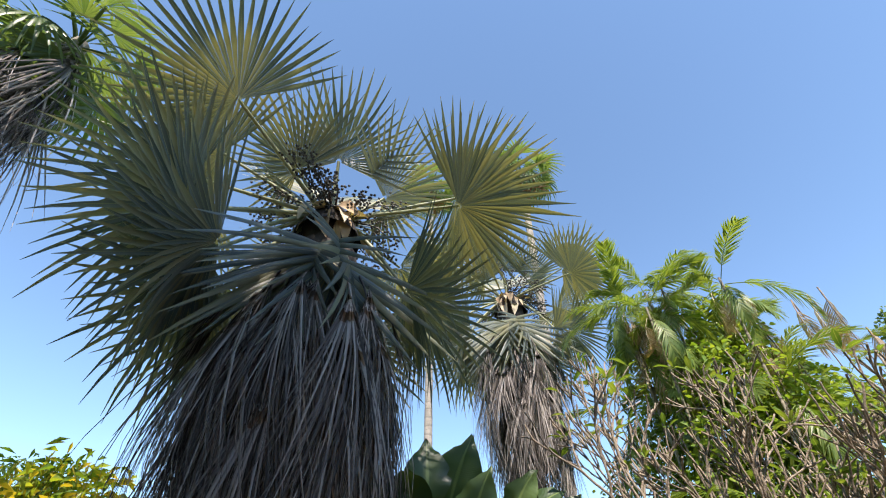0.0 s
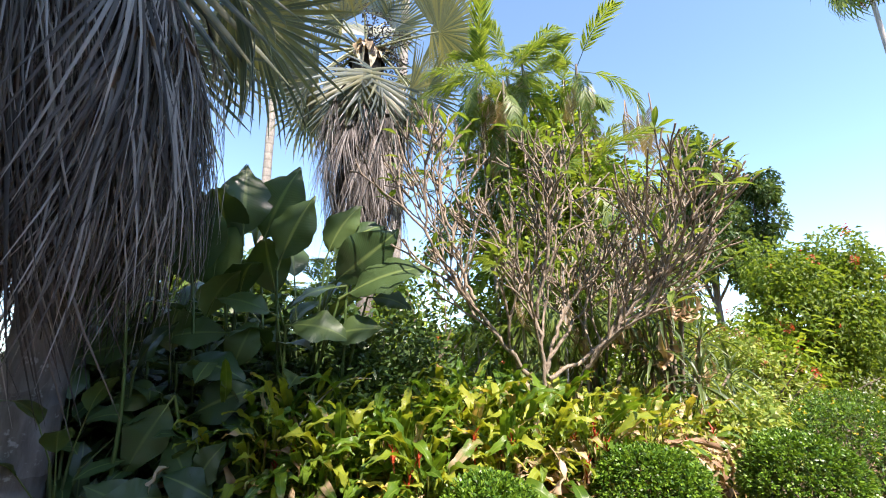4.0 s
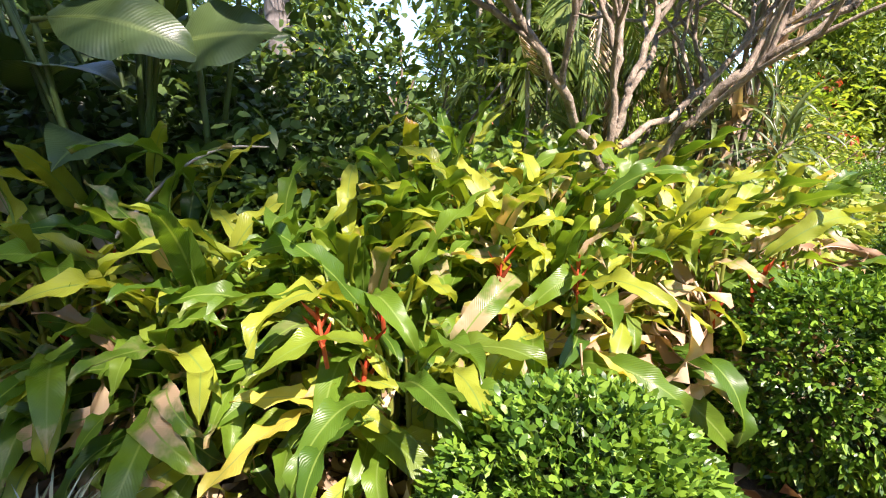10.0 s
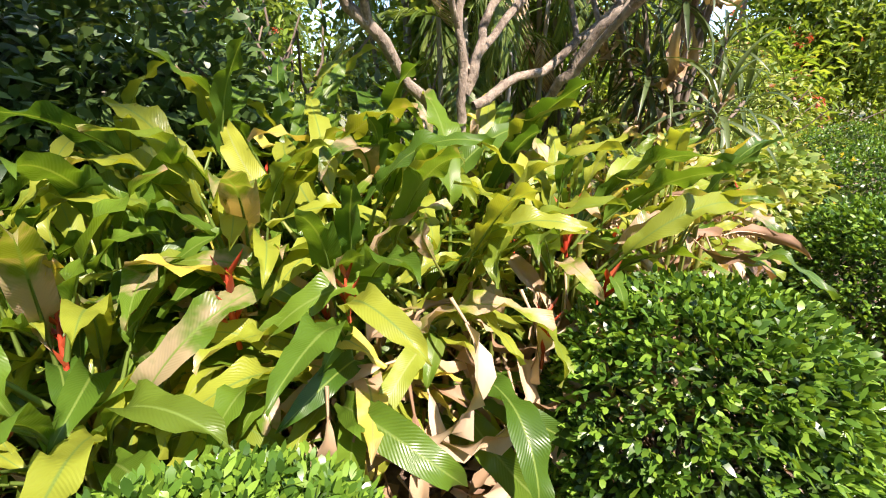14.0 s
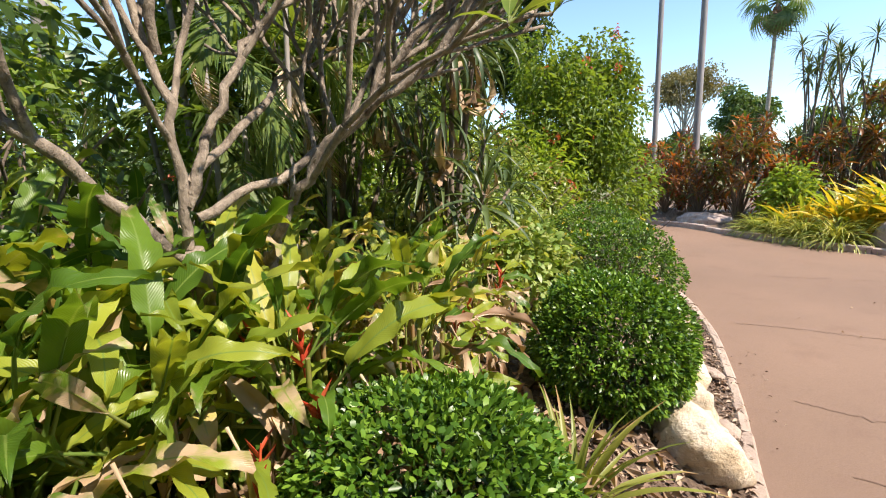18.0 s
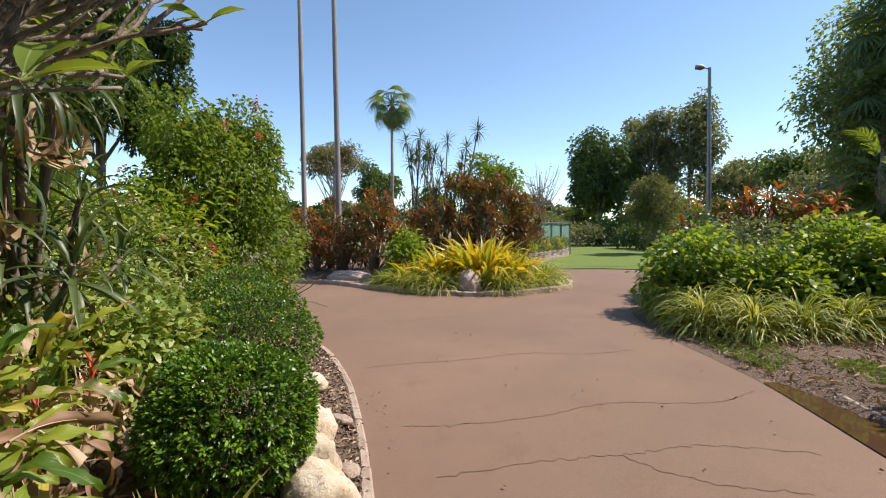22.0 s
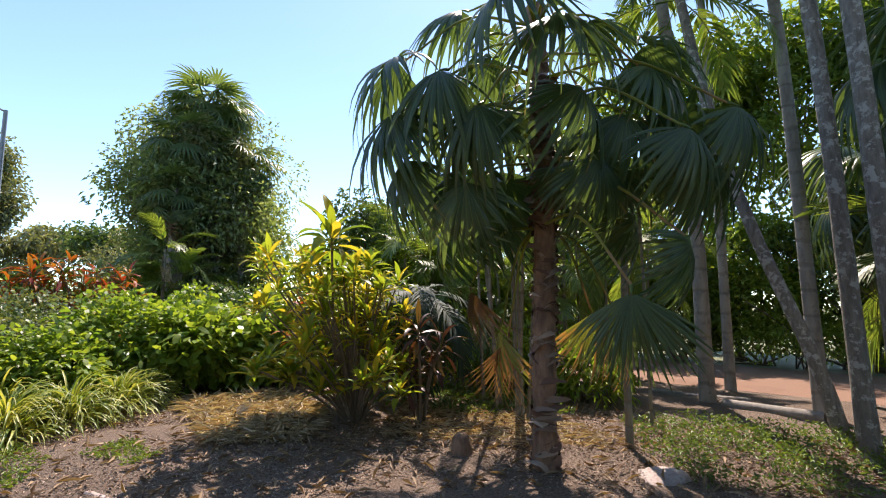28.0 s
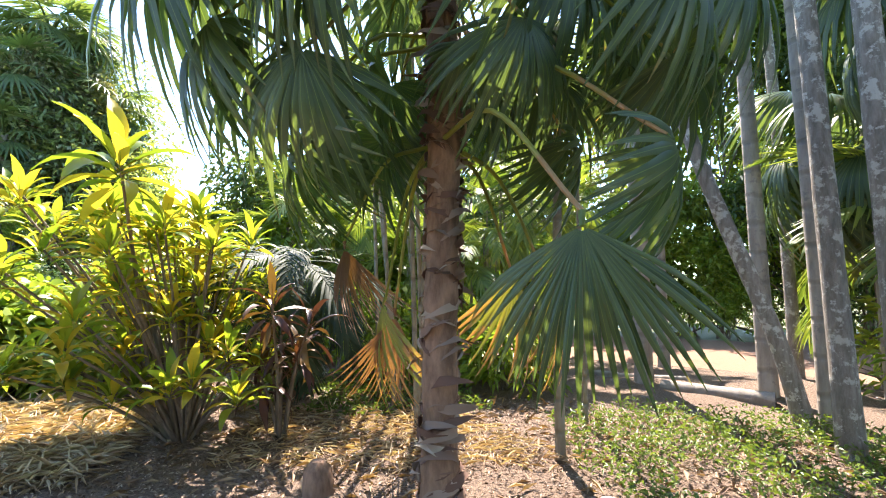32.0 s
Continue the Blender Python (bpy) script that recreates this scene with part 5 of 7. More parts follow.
def tree(name, at, h, crown, n, mat, label, seed, leaf=0.22, trunk_r=0.18, clumps=22, group="", low=0.35, airy=0.35, bark="trunk", lean=(0, 0), wide=0.5, flowers=None):
    """A tree: a tapered trunk, limbs to each clump of the crown, and leaves about the clumps."""
    r = np.random.default_rng(seed)
    p = thing(name, at, label, "tree", group)
    cr = np.array(crown, float)
    top = np.array([lean[0], lean[1], h])
    fork = np.array([lean[0] * 0.4, lean[1] * 0.4, h * low])
    part("trunk", Bag().tube(smooth_line([(0, 0, -0.1), fork * np.array([0.6, 0.9, 0.5]), fork, top * np.array([1, 1, 0.8])], 5), np.linspace(trunk_r * 1.25, trunk_r * 0.25, 16), 9), M[bark], p)
    bag, limbs, tips = Bag(), Bag(), []
    cen = np.array([lean[0], lean[1], h - cr[2]])
    for k in range(clumps):
        d = unit(r.normal(0, 1, 3) + np.array([0, 0, 0.25]))
        c = cen + d * cr * r.uniform(0.35, 0.85)
        o = fork + (top * np.array([1, 1, 0.75]) - fork) * r.uniform(0, 0.8)
        mid = (o + c) / 2 + np.array([0, 0, -0.08 * h * r.random()])
        limbs.tube(smooth_line([o, mid, c], 4), np.linspace(trunk_r * 0.32, trunk_r * 0.08, 9), 5)
        cs = cr * r.uniform(0.24, 0.42) * np.array([1, 1, 0.8])
        m = int(n / clumps * r.uniform(0.6, 1.3))
        dd = unit(r.normal(0, 1, (m, 3)))
        pts = c + dd * cs * (r.random((m, 1)) ** airy)
        leaf_cloud(bag, pts, dd * 0.6 + r.normal(0, 0.5, (m, 3)), leaf, leaf * wide, r, 0.3, 0.4)
        tips.append(pts[np.argsort(pts[:, 1] - pts[:, 2])[:6]])
    tips = np.concatenate(tips)
    part("branchwork", limbs, M[bark], p, kind="stuff")
    part("crown", bag, M[mat], p, kind="stuff")
    if flowers:
        mat2, nf, fs = flowers
        pf = tips[r.integers(0, len(tips), nf)]
        pf = np.repeat(pf, 10, 0) + r.normal(0, fs * 0.7, (nf * 10, 3))
        part("blossom", leaf_cloud(Bag(), pf, r.normal(0, 1, pf.shape), fs, fs * 0.7, r, 0, 0.5), M[mat2], p, kind="stuff")
    return p


feath = [feather(1.9, 34, 0.5, 0.036, 75, 20, 50, s, 0.35).mesh("frond") for s in range(3)]
feath_dark = [feather(1.9, 34, 0.5, 0.036, 75, 20, 50, s, 0.35).mesh("frond") for s in range(3)]
feath_dry = [feather(1.1, 22, 0.28, 0.02, 60, -10, 80, 9 + s, 0.3).mesh("dead_frond") for s in range(2)]
for qs, mm in ((feath, "feather"), (feath_dark, "feather_dark"), (feath_dry, "straw")):
    for q in qs:
        q.materials.append(M[mm])


def clump_palm(at, stems, h, label, seed, fr=8, s=1.0, meshes=None, mat="feather", thick=0.045, spread=0.5, bark="palm_thin", dry=2, group="", el=(75, -25)):
    """A clustering feather palm: several ringed stems, each with its head of fronds."""
    r = np.random.default_rng(seed)
    p = thing("clumping_palm", at, label, "palm tree", group)
    meshes = meshes or feath
    for k in range(stems):
        a, q = r.uniform(0, 6.28), math.sqrt(r.random()) * spread
        b0 = np.array([math.cos(a) * q, math.sin(a) * q, -0.05])
        hh = h * r.uniform(0.55, 1.0)
        tp = b0 + np.array([math.cos(a) * 0.12 * hh * r.random(), math.sin(a) * 0.12 * hh * r.random(), hh])
        part("stem", Bag().tube(smooth_line([b0, b0 * 0.6 + tp * 0.4 - np.array([0, 0, 0.0]), tp], 6), np.linspace(thick * 1.2, thick * 0.8, 13), 7), M[bark], p)
        put_fronds(p, meshes, M[mat], fr, tp, el, r.uniform(0, 360), r=r, rad=0.03, scale=(0.75 * s, 1.1 * s), dz=0.25)
        if dry:
            put_fronds(p, feath_dry, M["straw"], dry, tp - np.array([0, 0, 0.2]), (-45, -85), r.uniform(0, 360), "dead_frond", r=r, rad=0.04, scale=(0.7 * s, 1.0 * s), label="dry straw-coloured hanging frond")
    return p


# ---- behind the heliconias ----
for k, (x, y, w, h) in enumerate(((-0.85, 4.75, 0.5, 0.86), (-0.3, 5.0, 0.5, 0.85), (-1.3, 4.65, 0.4, 0.75))):
    leafy_bush("glossy_shrub", (x, y, 0.3), (w, 0.36, h), 620, "shrub", "dense shrub with small glossy dark oval leaves", 752 + k, 0.088, 0.42, "glossy shrubs", rough=0.4, size=0.3, stems=14)
leafy_bush("thin_stemmed_shrub", (0.05, 5.9, 0.3), (0.75, 0.5, 1.15), 300, "shrub", "airy shrub of many thin stems with scattered leaves", 756, 0.13, 0.36, rough=0.5, size=0.3, stems=34, lay=1, flowers=("flower", 3, 0.03))
leafy_bush("glossy_shrub", (-0.55, 4.55, 0.3), (0.45, 0.3, 0.62), 420, "shrub", "glossy dark small-leaved shrub growing through the heliconias", 750, 0.085, 0.42, rough=0.4, size=0.3)
tw = thing("dry_branch", (-0.75, 4.1, 0.3), "thin bare grey branch arching over the leaves", "branch")
part("twig", Bag().tube(smooth_line([(-0.25, -0.2, 0.0), (-0.2, -0.1, 0.7), (-0.06, 0.05, 0.98), (0.12, 0.15, 1.12), (0.3, 0.2, 1.13)], 6), np.linspace(0.008, 0.004, 25), 5), M["bare"], tw)
for k, (x, y, w, h) in enumerate(((-1.9, 5.2, 1.0, 0.85), (-0.9, 5.4, 0.85, 0.8), (-2.7, 4.5, 0.6, 0.75), (-1.6, 4.55, 0.6, 0.6), (-3.3, 4.2, 0.7, 0.7))):
    leafy_bush("broadleaf_shrub", (x, y, 0.3), (w, 0.45, h), 190, "calathea", "dense dark broad-leaved undergrowth in deep shade", 740 + k, 0.26, 0.48, "shaded undergrowth", rough=0.3, size=0.3, droop=0.5)
leafy_bush("dark_shrub", (-0.35, 5.0, 0.3), (0.6, 0.55, 0.68), 620, "shrub", "dark green broad-leaved shrub behind the heliconias", 1, 0.13, 0.42)
leafy_bush("dark_shrub", (-1.3, 6.3, 0.3), (1.2, 0.9, 1.0), 700, "shrub", "dark green shrub in the shade behind the calatheas", 2, 0.14, 0.42)
leafy_bush("dark_shrub", (-1.9, 5.7, 0.3), (1.2, 0.5, 1.15), 800, "shrub", "tall dark shrub behind the calatheas", 7, 0.15, 0.45)
leafy_bush("dark_shrub", (-3.2, 5.3, 0.3), (0.8, 0.6, 1.2), 600, "shrub", "tall dark shrub beside the palm", 11, 0.15, 0.45)
leafy_bush("dark_shrub", (-3.6, 6.4, 0.2), (1.3, 1.1, 1.2), 600, "shrub", "dark shrub under the palms", 4, 0.15, 0.42)
leafy_bush("yellow_shrub", (-7.4, 4.4, 0.1), (1.4, 1.4, 2.2), 1300, "cord", "yellow-green sunlit shrub beyond the big palm", 5, 0.24, 0.25)
tall_palm((-8.6, 8.5, 0), 6.0, "leaning fan palm beyond the bed", 14, 0.14, 20, 5, 1.1, lean=(1.2, -0.6))
clump_palm((1.75, 8.1, 0.25), 16, 6.9, "dense clump of slim feather palms hung with vines", 1, 8, 0.62, spread=1.05, dry=3, thick=0.024, el=(70, -65))
clump_palm((3.1, 9.1, 0.25), 12, 6.0, "clump of slender feather palms with drooping fronds", 2, 7, 0.72, spread=0.9, dry=2, thick=0.022, el=(70, -60))
leafy_bush("vine_mass", (1.75, 8.2, 0.3), (1.25, 1.1, 3.2), 5200, "shrub_lime", "light green vine climbing thickly through the palm clump", 6, 0.12, 0.5, rough=0.5, size=0.45, low=-0.9, category="vine", stems=3)
vines = thing("hanging_vines", (1.9, 7.6, 0.3), "dry brown vines and dead shreds hanging down the palm clump", "vine")
vr = np.random.default_rng(15)
for k in range(22):
    x, y, z = vr.normal(0.1, 0.75), vr.normal(0.1, 0.4), vr.uniform(4.0, 5.9)
    ln = vr.uniform(0.8, 2.6)
    part("strand", Bag().tube(smooth_line([(x, y, z), (x + vr.normal(0, 0.08), y - 0.1, z - ln * 0.5), (x + vr.normal(0, 0.1), y - 0.08, z - ln)], 4), np.linspace(0.012, 0.006, 9), 4), M["twig"], vines)
    part("dead_frond", feath_dry[k % 2], M["straw"], vines, "dry shred", aim((x, y, z), vr.uniform(180, 360), vr.uniform(-85, -60), 0, vr.uniform(0.5, 1.0)))
clump_palm((1.35, 6.6, 0.3), 7, 2.9, "slim pale-stemmed palms with bright yellow-green drooping fronds", 8, 6, 0.6, spread=0.55, dry=1, thick=0.02, bark="bare", el=(60, -60))
clump_palm((0.75, 10.2, 0.25), 5, 1.9, "low feather palm clump in the shade", 3, 7, 0.7, spread=0.4, dry=0)
clump_palm((-2.4, 12.0, 0.2), 7, 3.6, "feather palms beyond the bed", 4, 8, 1.0)
clump_palm((-4.2, 9.6, 0.2), 8, 3.4, "feather palms behind the big fan palm", 5, 8, 1.0)
tree("dark_tree", (7.6, 13.6, 0), 8.8, (1.5, 1.5, 3.2), 12000, "tree", "slim dark tree wrapped in climbing leaves", 1, 0.17, 0.16, 26, low=0.3)
tree("dark_tree", (10.3, 15.6, 0), 8.0, (1.2, 1.2, 2.2), 9000, "tree", "dark-leaved tree with an uneven top", 2, 0.17, 0.14, 16, low=0.4)
tree("flowering_tree", (7.0, 9.6, 0.1), 4.1, (1.5, 1.5, 2.0), 22000, "tree_bright", "rounded bright green tree with a few red flowers", 3, 0.11, 0.12, 26, low=0.2, flowers=("flower", 26, 0.07))
leafy_bush("green_shrub", (-0.55, 8.2, 0.25), (0.6, 0.5, 1.7), 420, "shrub_lime", "tall loose light green shrub behind the heliconias", 47, 0.13, 0.4, rough=0.5, size=0.4)
leafy_bush("green_shrub", (7.2, 9.3, 0.1), (1.3, 1.2, 1.15), 1100, "tree_bright", "dense green shrub under the flowering tree", 48, 0.11, 0.5, rough=0.35)
leafy_bush("ixora_shrub", (4.7, 8.3, 0.2), (0.9, 0.8, 1.05), 650, "hedge_soft", "loose shrub with faded pink flower heads", 8, 0.10, 0.3, rough=0.35, flowers=("pinkflower", 34, 0.06))
leafy_bush("ixora_shrub", (5.6, 8.9, 0.2), (0.9, 0.8, 1.2), 700, "shrub_lime", "green shrub with reddish flower heads", 9, 0.15, 0.25, rough=0.35, flowers=("flower", 16, 0.06))
for k, (x, y, s) in enumerate(((3.0, 6.6, 0.55), (3.7, 7.3, 0.62), (2.7, 7.4, 0.65), (3.4, 8.0, 0.7))):
    leafy_bush("pale_shrub", (x, y, 0.28), (s * 1.1, s, s * 0.92), 800, "hedge_soft", "low spreading shrub with small light green leaves", 10 + k, 0.085, 0.5, "pale shrubs behind the hedge", rough=0.2)

drac = [blade(0.75, 0.055, 75 + 25 * s, 25, 0.003, 1.2, 0.35, 0, 8, 1, 70 + s, 0.8).mesh("leaf") for s in range(3)]
for q in drac:
    q.materials.append(M["dracaena"])


def cane_plant(name, at, heads, leaves, meshes, mat, label, seed, h=(1.0, 2.4), spread=0.5, s=1.0, el=(85, -45), cane=0.022, category="plant", group="", dead_n=0, bark="twig", joined=False, lean=(0.0, 0.0)):
    """Canes that lean out from one base, each with a rosette of long leaves."""
    r = np.random.default_rng(seed)
    p = thing(name, at, label, category, group)
    for k in range(heads):
        a = k * 2.4 + r.normal(0, 0.4)
        hh = r.uniform(*h)
        rr = spread * r.uniform(0.2, 1.0)
        tp = np.array([math.cos(a) * rr + lean[0] * hh, math.sin(a) * rr + lean[1] * hh, hh])
        part("cane", Bag().tube(smooth_line([(tp[0] * (0.05 if joined else 0.12), tp[1] * (0.05 if joined else 0.12), -0.04), tp * np.array([0.42, 0.42, 0.5]), tp], 4), np.linspace(cane * 1.3, cane * 0.8, 9), 6), M[bark], p)
        put_fronds(p, meshes, M[mat], leaves, tp, el, r.uniform(0, 360), "rosette" if joined else "leaf", r, 0.015, (0.7 * s, 1.1 * s), 14, 0.18 * s, joined=joined)
        if dead_n:
            put_fronds(p, hel_dead, M["deadleaf"], dead_n, tp - np.array([0, 0, 0.12]), (-40, -85), r.uniform(0, 360), "dead_leaf", r, 0.02, (1.0 * s, 1.6 * s), 10, 0.2, label="brown hanging leaf")
    return p


cane_plant("dracaena", (2.8, 6.3, 0.28), 14, 26, drac, "dracaena", "dracaena with long drooping leaves, some brown", 1, (0.9, 2.5), 0.8, 0.8, dead_n=5, joined=True)
cane_plant("dracaena", (2.0, 6.9, 0.28), 10, 26, drac, "dracaena", "dracaena with long drooping leaves, some brown", 2, (1.2, 2.9), 0.8, 0.85, dead_n=4, joined=True)
for k, (x, y, s) in enumerate(((2.7, 5.95, 0.42), (3.2, 5.9, 0.42), (3.0, 6.5, 0.5), (3.65, 6.55, 0.48))):
    leafy_bush("pale_shrub", (x, y, 0.28), (s * 1.15, s, s), 800, "hedge_soft", "low spreading shrub with small light green leaves", 30 + k, 0.082, 0.5, "pale shrubs behind the hedge", rough=0.2)

for k, (x, y, w, h) in enumerate(((3.3, 8.7, 1.0, 1.15), (2.3, 9.6, 0.9, 1.1), (4.3, 9.6, 0.9, 1.3))):
    leafy_bush("green_shrub", (x, y, 0.25), (w, 0.8, h), 800, ("shrub_lime", "shrub")[k % 2], "leafy green shrub filling the bed behind", 780 + k, 0.12, 0.4, "bed shrubs", rough=0.3)

# ---- island bed ----
crot = [blade(0.36, 0.095, 45 + 20 * s, 18, 0.004, 1, 0.5, 0.02, 4, 1, 90 + s, 0.9).mesh("leaf") for s in range(3)]
crot_red = [blade(0.34, 0.085, 45 + 20 * s, 18, 0.004, 1, 0.5, 0.02, 4, 1, 90 + s, 0.9).mesh("leaf") for s in range(3)]
for q in crot:
    q.materials.append(M["croton"])
for q in crot_red:
    q.materials.append(M["croton_red"])
for k, (x, y, h) in enumerate(((13.2, 12.9, 2.0), (12.9, 11.9, 2.15), (13.0, 10.9, 2.1), (12.9, 9.8, 2.3), (13.4, 9.0, 2.4), (14.0, 8.2, 2.0), (14.0, 12.2, 2.2), (14.1, 10.4, 2.3))):
    cane_plant("croton", (x, y, 0.2), 34, 16, (crot, crot_red)[k % 3 == 1], ("croton", "croton_red")[k % 3 == 1], "croton shrub with coppery red and orange leaves", 20 + k, (0.35, h * (0.8 + 0.3 * (k % 2))), 0.8, 0.8, (85, -25), 0.012, "shrub", "copper crotons", joined=True)
for k, (x, y, h) in enumerate(((15.2, 6.9, 3.5), (15.9, 6.1, 3.0), (14.7, 7.4, 3.1), (16.6, 6.3, 2.4))):
    cane_plant("croton", (x, y, 0.2), 30, 18, crot, "croton", "tall croton with orange and olive leaves", 40 + k, (0.5, h), 0.95, 0.9, (85, -25), 0.014, "shrub", "tall crotons", joined=True)
spiky = [blade(0.6, 0.06, 50, 20, 0, 1.5, 0.3, 0, 5, 1, 96 + s, 0.8).mesh("leaf") for s in range(2)]
for q in spiky:
    q.materials.append(M["dracaena"])
for k, (x, y) in enumerate(((14.9, 9.4), (15.5, 8.6), (15.0, 7.9), (15.8, 9.6))):
    cane_plant("spiky_dracaena", (x, y, 0.2), 10, 36, spiky, "dracaena", "tall thin-stemmed dracaena with spiky dark heads", 50 + k, (1.6, 4.6), 1.25, 0.72, (88, -60), 0.025, "plant", "spiky dracaenas", joined=True)
leafy_bush("green_shrub", (12.6, 8.5, 0.15), (0.5, 0.5, 0.75), 260, "shrub_lime", "light green leafy shrub among the crotons", 21, 0.17, 0.4)
yel = [blade(1.05, 0.105, 40 + 28 * s, 26, 0.010, 1.6, 0.45, 0, 9, 1, 110 + s, 0.8).mesh("leaf") for s in range(3)]
for q in yel:
    q.materials.append(M["yellow"])
for k, (x, y, n, s) in enumerate(((12.4, 6.2, 90, 1.45), (12.3, 7.1, 70, 1.15), (12.8, 5.6, 60, 1.15), (12.1, 7.9, 44, 0.9), (13.1, 6.5, 60, 1.4))):
    p = thing("spider_lily", (x, y, 0.15), "clump of arching bright golden-yellow strap leaves", "plant", "golden lilies")
    put_fronds(p, yel, M["yellow"], int(n * 1.7), (0, 0, 0), (88, 42), 30 * k, "foliage", np.random.default_rng(k + 5), 0.3, (0.6 * s, 1.05 * s), 22, joined=True)
for k, (x, y, s) in enumerate(((11.5, 8.1, 1.0), (11.3, 7.55, 1.0), (11.25, 7.0, 1.1), (12.1, 5.3, 1.1), (12.7, 4.85, 1.1), (13.2, 4.65, 0.9), (11.6, 8.6, 0.8))):
    tuft("liriope", (x, y, 0.1), 260, 0.78 * s, 0.03, 110, "liriope", "low variegated grassy tuft edging the island", 60 + k, (88, 15), 0.2, "grass", "island grass tufts", joined=True)
tuft("liriope", (11.75, 5.55, 0.1), 240, 0.8, 0.03, 115, "liriope", "low variegated grassy tuft edging the island", 68, (88, 10), 0.25, "grass", "island grass tufts", 0.1, joined=True)
tuft("liriope", (13.6, 4.75, 0.1), 240, 0.85, 0.03, 115, "liriope", "low variegated grassy tuft edging the island", 69, (88, 10), 0.25, "grass", "island grass tufts", 0.1, joined=True)
rock("rock", (12.2, 10.2, 0.12), (0.62, 0.36, 0.24), M["rock"], "large pinkish weathered boulder at the bed's edge", 70, "island boulders")
rock("rock", (11.5, 6.25, 0.16), (0.24, 0.40, 0.32), M["rock"], "rounded brown and white boulder under yellow leaves", 71, "island boulders")
for k in range(7):
    rock("rock", (13.9 + 0.28 * k, 4.42 + 0.16 * k, 0.12), (0.15, 0.13, 0.12), M["limestone"], "small rock edging the island's end", 72 + k, "island edge rocks")

# ---- fence, low wall and lawn's far side ----
wall = tagged(new("wall_low"), "low dry-stone wall topped with potted plants beside the lawn", "wall", kind="structure")
wr = np.random.default_rng(8)
for row in range(3):
    for k in range(27):
        bm = bmesh.new()
        bmesh.ops.create_cube(bm, size=1.0)
        bmesh.ops.bevel(bm, geom=bm.edges[:], offset=0.12, segments=1, affect="EDGES")
        me = bpy.data.meshes.new("stone")
        bm.to_mesh(me)
        bm.free()
        me.materials.append(M["rock"])
        st = new("stone", me)
        st.parent = wall
        st.matrix_basis = pose(20.2 + k * 0.26 + 0.13 * (row % 2), 6.75 - k * 0.034, 0.09 + 0.15 * row, 0, 0, wr.normal(-7, 5)) @ Matrix.Diagonal((0.27, 0.24, 0.16, 1))
for k in range(9):
    leafy_bush("pot_plant", (20.5 + 0.74 * k, 6.71 - 0.096 * k, 0.5), (0.3, 0.3, 0.32), 90, "shrub_pale" if k % 3 else "cord", "small potted plant set on the stone wall", 300 + k, 0.12, 0.4, "wall plants", category="plant", stems=4)
fence = thing("screen_fence", (24.4, 6.8, 0), "green shade-cloth screen fence on posts", "fence", turn=-105.0)
for k in range(4):
    part("post", Bag().tube([(0.0, 1.3 * k, 0), (0.0, 1.3 * k, 1.9)], 0.035, 8), M["steel"], fence)
part("rail", Bag().tube([(0, -0.8, 1.85), (0, 3.9, 1.85)], 0.025, 8), M["steel"], fence)
part("screen", Bag().grid(np.stack([0.01 * np.sin(np.linspace(0, 30, 40))[:, None] * np.ones(6)[None] - 0.05, np.linspace(0, 3.9, 40)[:, None] * np.ones(6)[None], np.ones(40)[:, None] * np.linspace(0.1, 1.8, 6)[None]], -1)), M["cloth"], fence)

# ---- lamp post ----
lamp = thing("lamp_post", (22.5, -0.4, 0), "tall slim grey lamp post with one small floodlight arm", "lamp post")
part("pole", Bag().tube([(0, 0, 0), (0.02, 0.03, 3), (0.05, 0.10, 8.1)], [0.11, 0.09, 0.06], 10), M["steel"], lamp)
part("base_plate", Bag().tube([(0, 0, 0), (0, 0, 0.04)], 0.2, 12), M["steel"], lamp)
arm_ = part("arm", Bag().tube([(0.05, 0.1, 8.05), (0.05, 0.3, 8.12)], 0.03, 8), M["steel"], lamp)
part("floodlight", Bag().tube([(0.05, 0.28, 8.13), (0.05, 0.40, 8.15), (0.05, 0.62, 8.19)], [0.05, 0.12, 0.10], 8), M["steel"], arm_)

# ---- far trees ----
def far(yaw, dist):
    return 1.3 + dist * math.sin(radians(-yaw)), 2.5 + dist * math.cos(radians(yaw))


tree("umbrella_tree", (*far(-53.8, 55), 0), 12.2, (4.4, 4.4, 2.6), 6500, "tree_dry", "spreading half-bare tree with thin olive leaves", 11, 0.35, 0.3, 34, low=0.25, airy=0.6, bark="bare")
tree("dark_round_tree", (*far(-59.3, 46), 0), 8.0, (2.7, 2.7, 2.4), 3600, "tree", "dark rounded tree beyond the crotons", 12, 0.4, 0.25, 20)
tree("leafy_tree", (*far(-86.5, 45), 0), 11.2, (3.6, 3.6, 4.8), 12000, "tree", "full green tree behind the lawn", 13, 0.42, 0.3, 30, low=0.2)
tree("gum_tree", (*far(-92.0, 47), 0), 13.2, (3.6, 3.6, 4.8), 11000, "tree_grey", "tall airy gum tree with grey-green leaves", 14, 0.36, 0.22, 30, low=0.3, airy=0.6, bark="bare")
tree("gum_tree", (*far(-96.0, 46), 0), 13.6, (3.2, 3.2, 5.0), 9000, "tree_grey", "tall airy gum tree with grey-green leaves", 15, 0.36, 0.22, 28, low=0.3, airy=0.6, bark="bare")
tree("weeping_tree", (*far(-92.6, 29), 0), 4.9, (1.7, 1.7, 2.0), 5200, "tree_grey", "rounded weeping grey-green tree by the lawn", 16, 0.34, 0.16, 24, wide=0.14, low=0.4)
tree("leafy_tree", (*far(-101, 45), 0), 8.0, (4.0, 4.0, 2.4), 4200, "tree_grey", "low spreading grey-green tree", 17, 0.4, 0.25, 26)
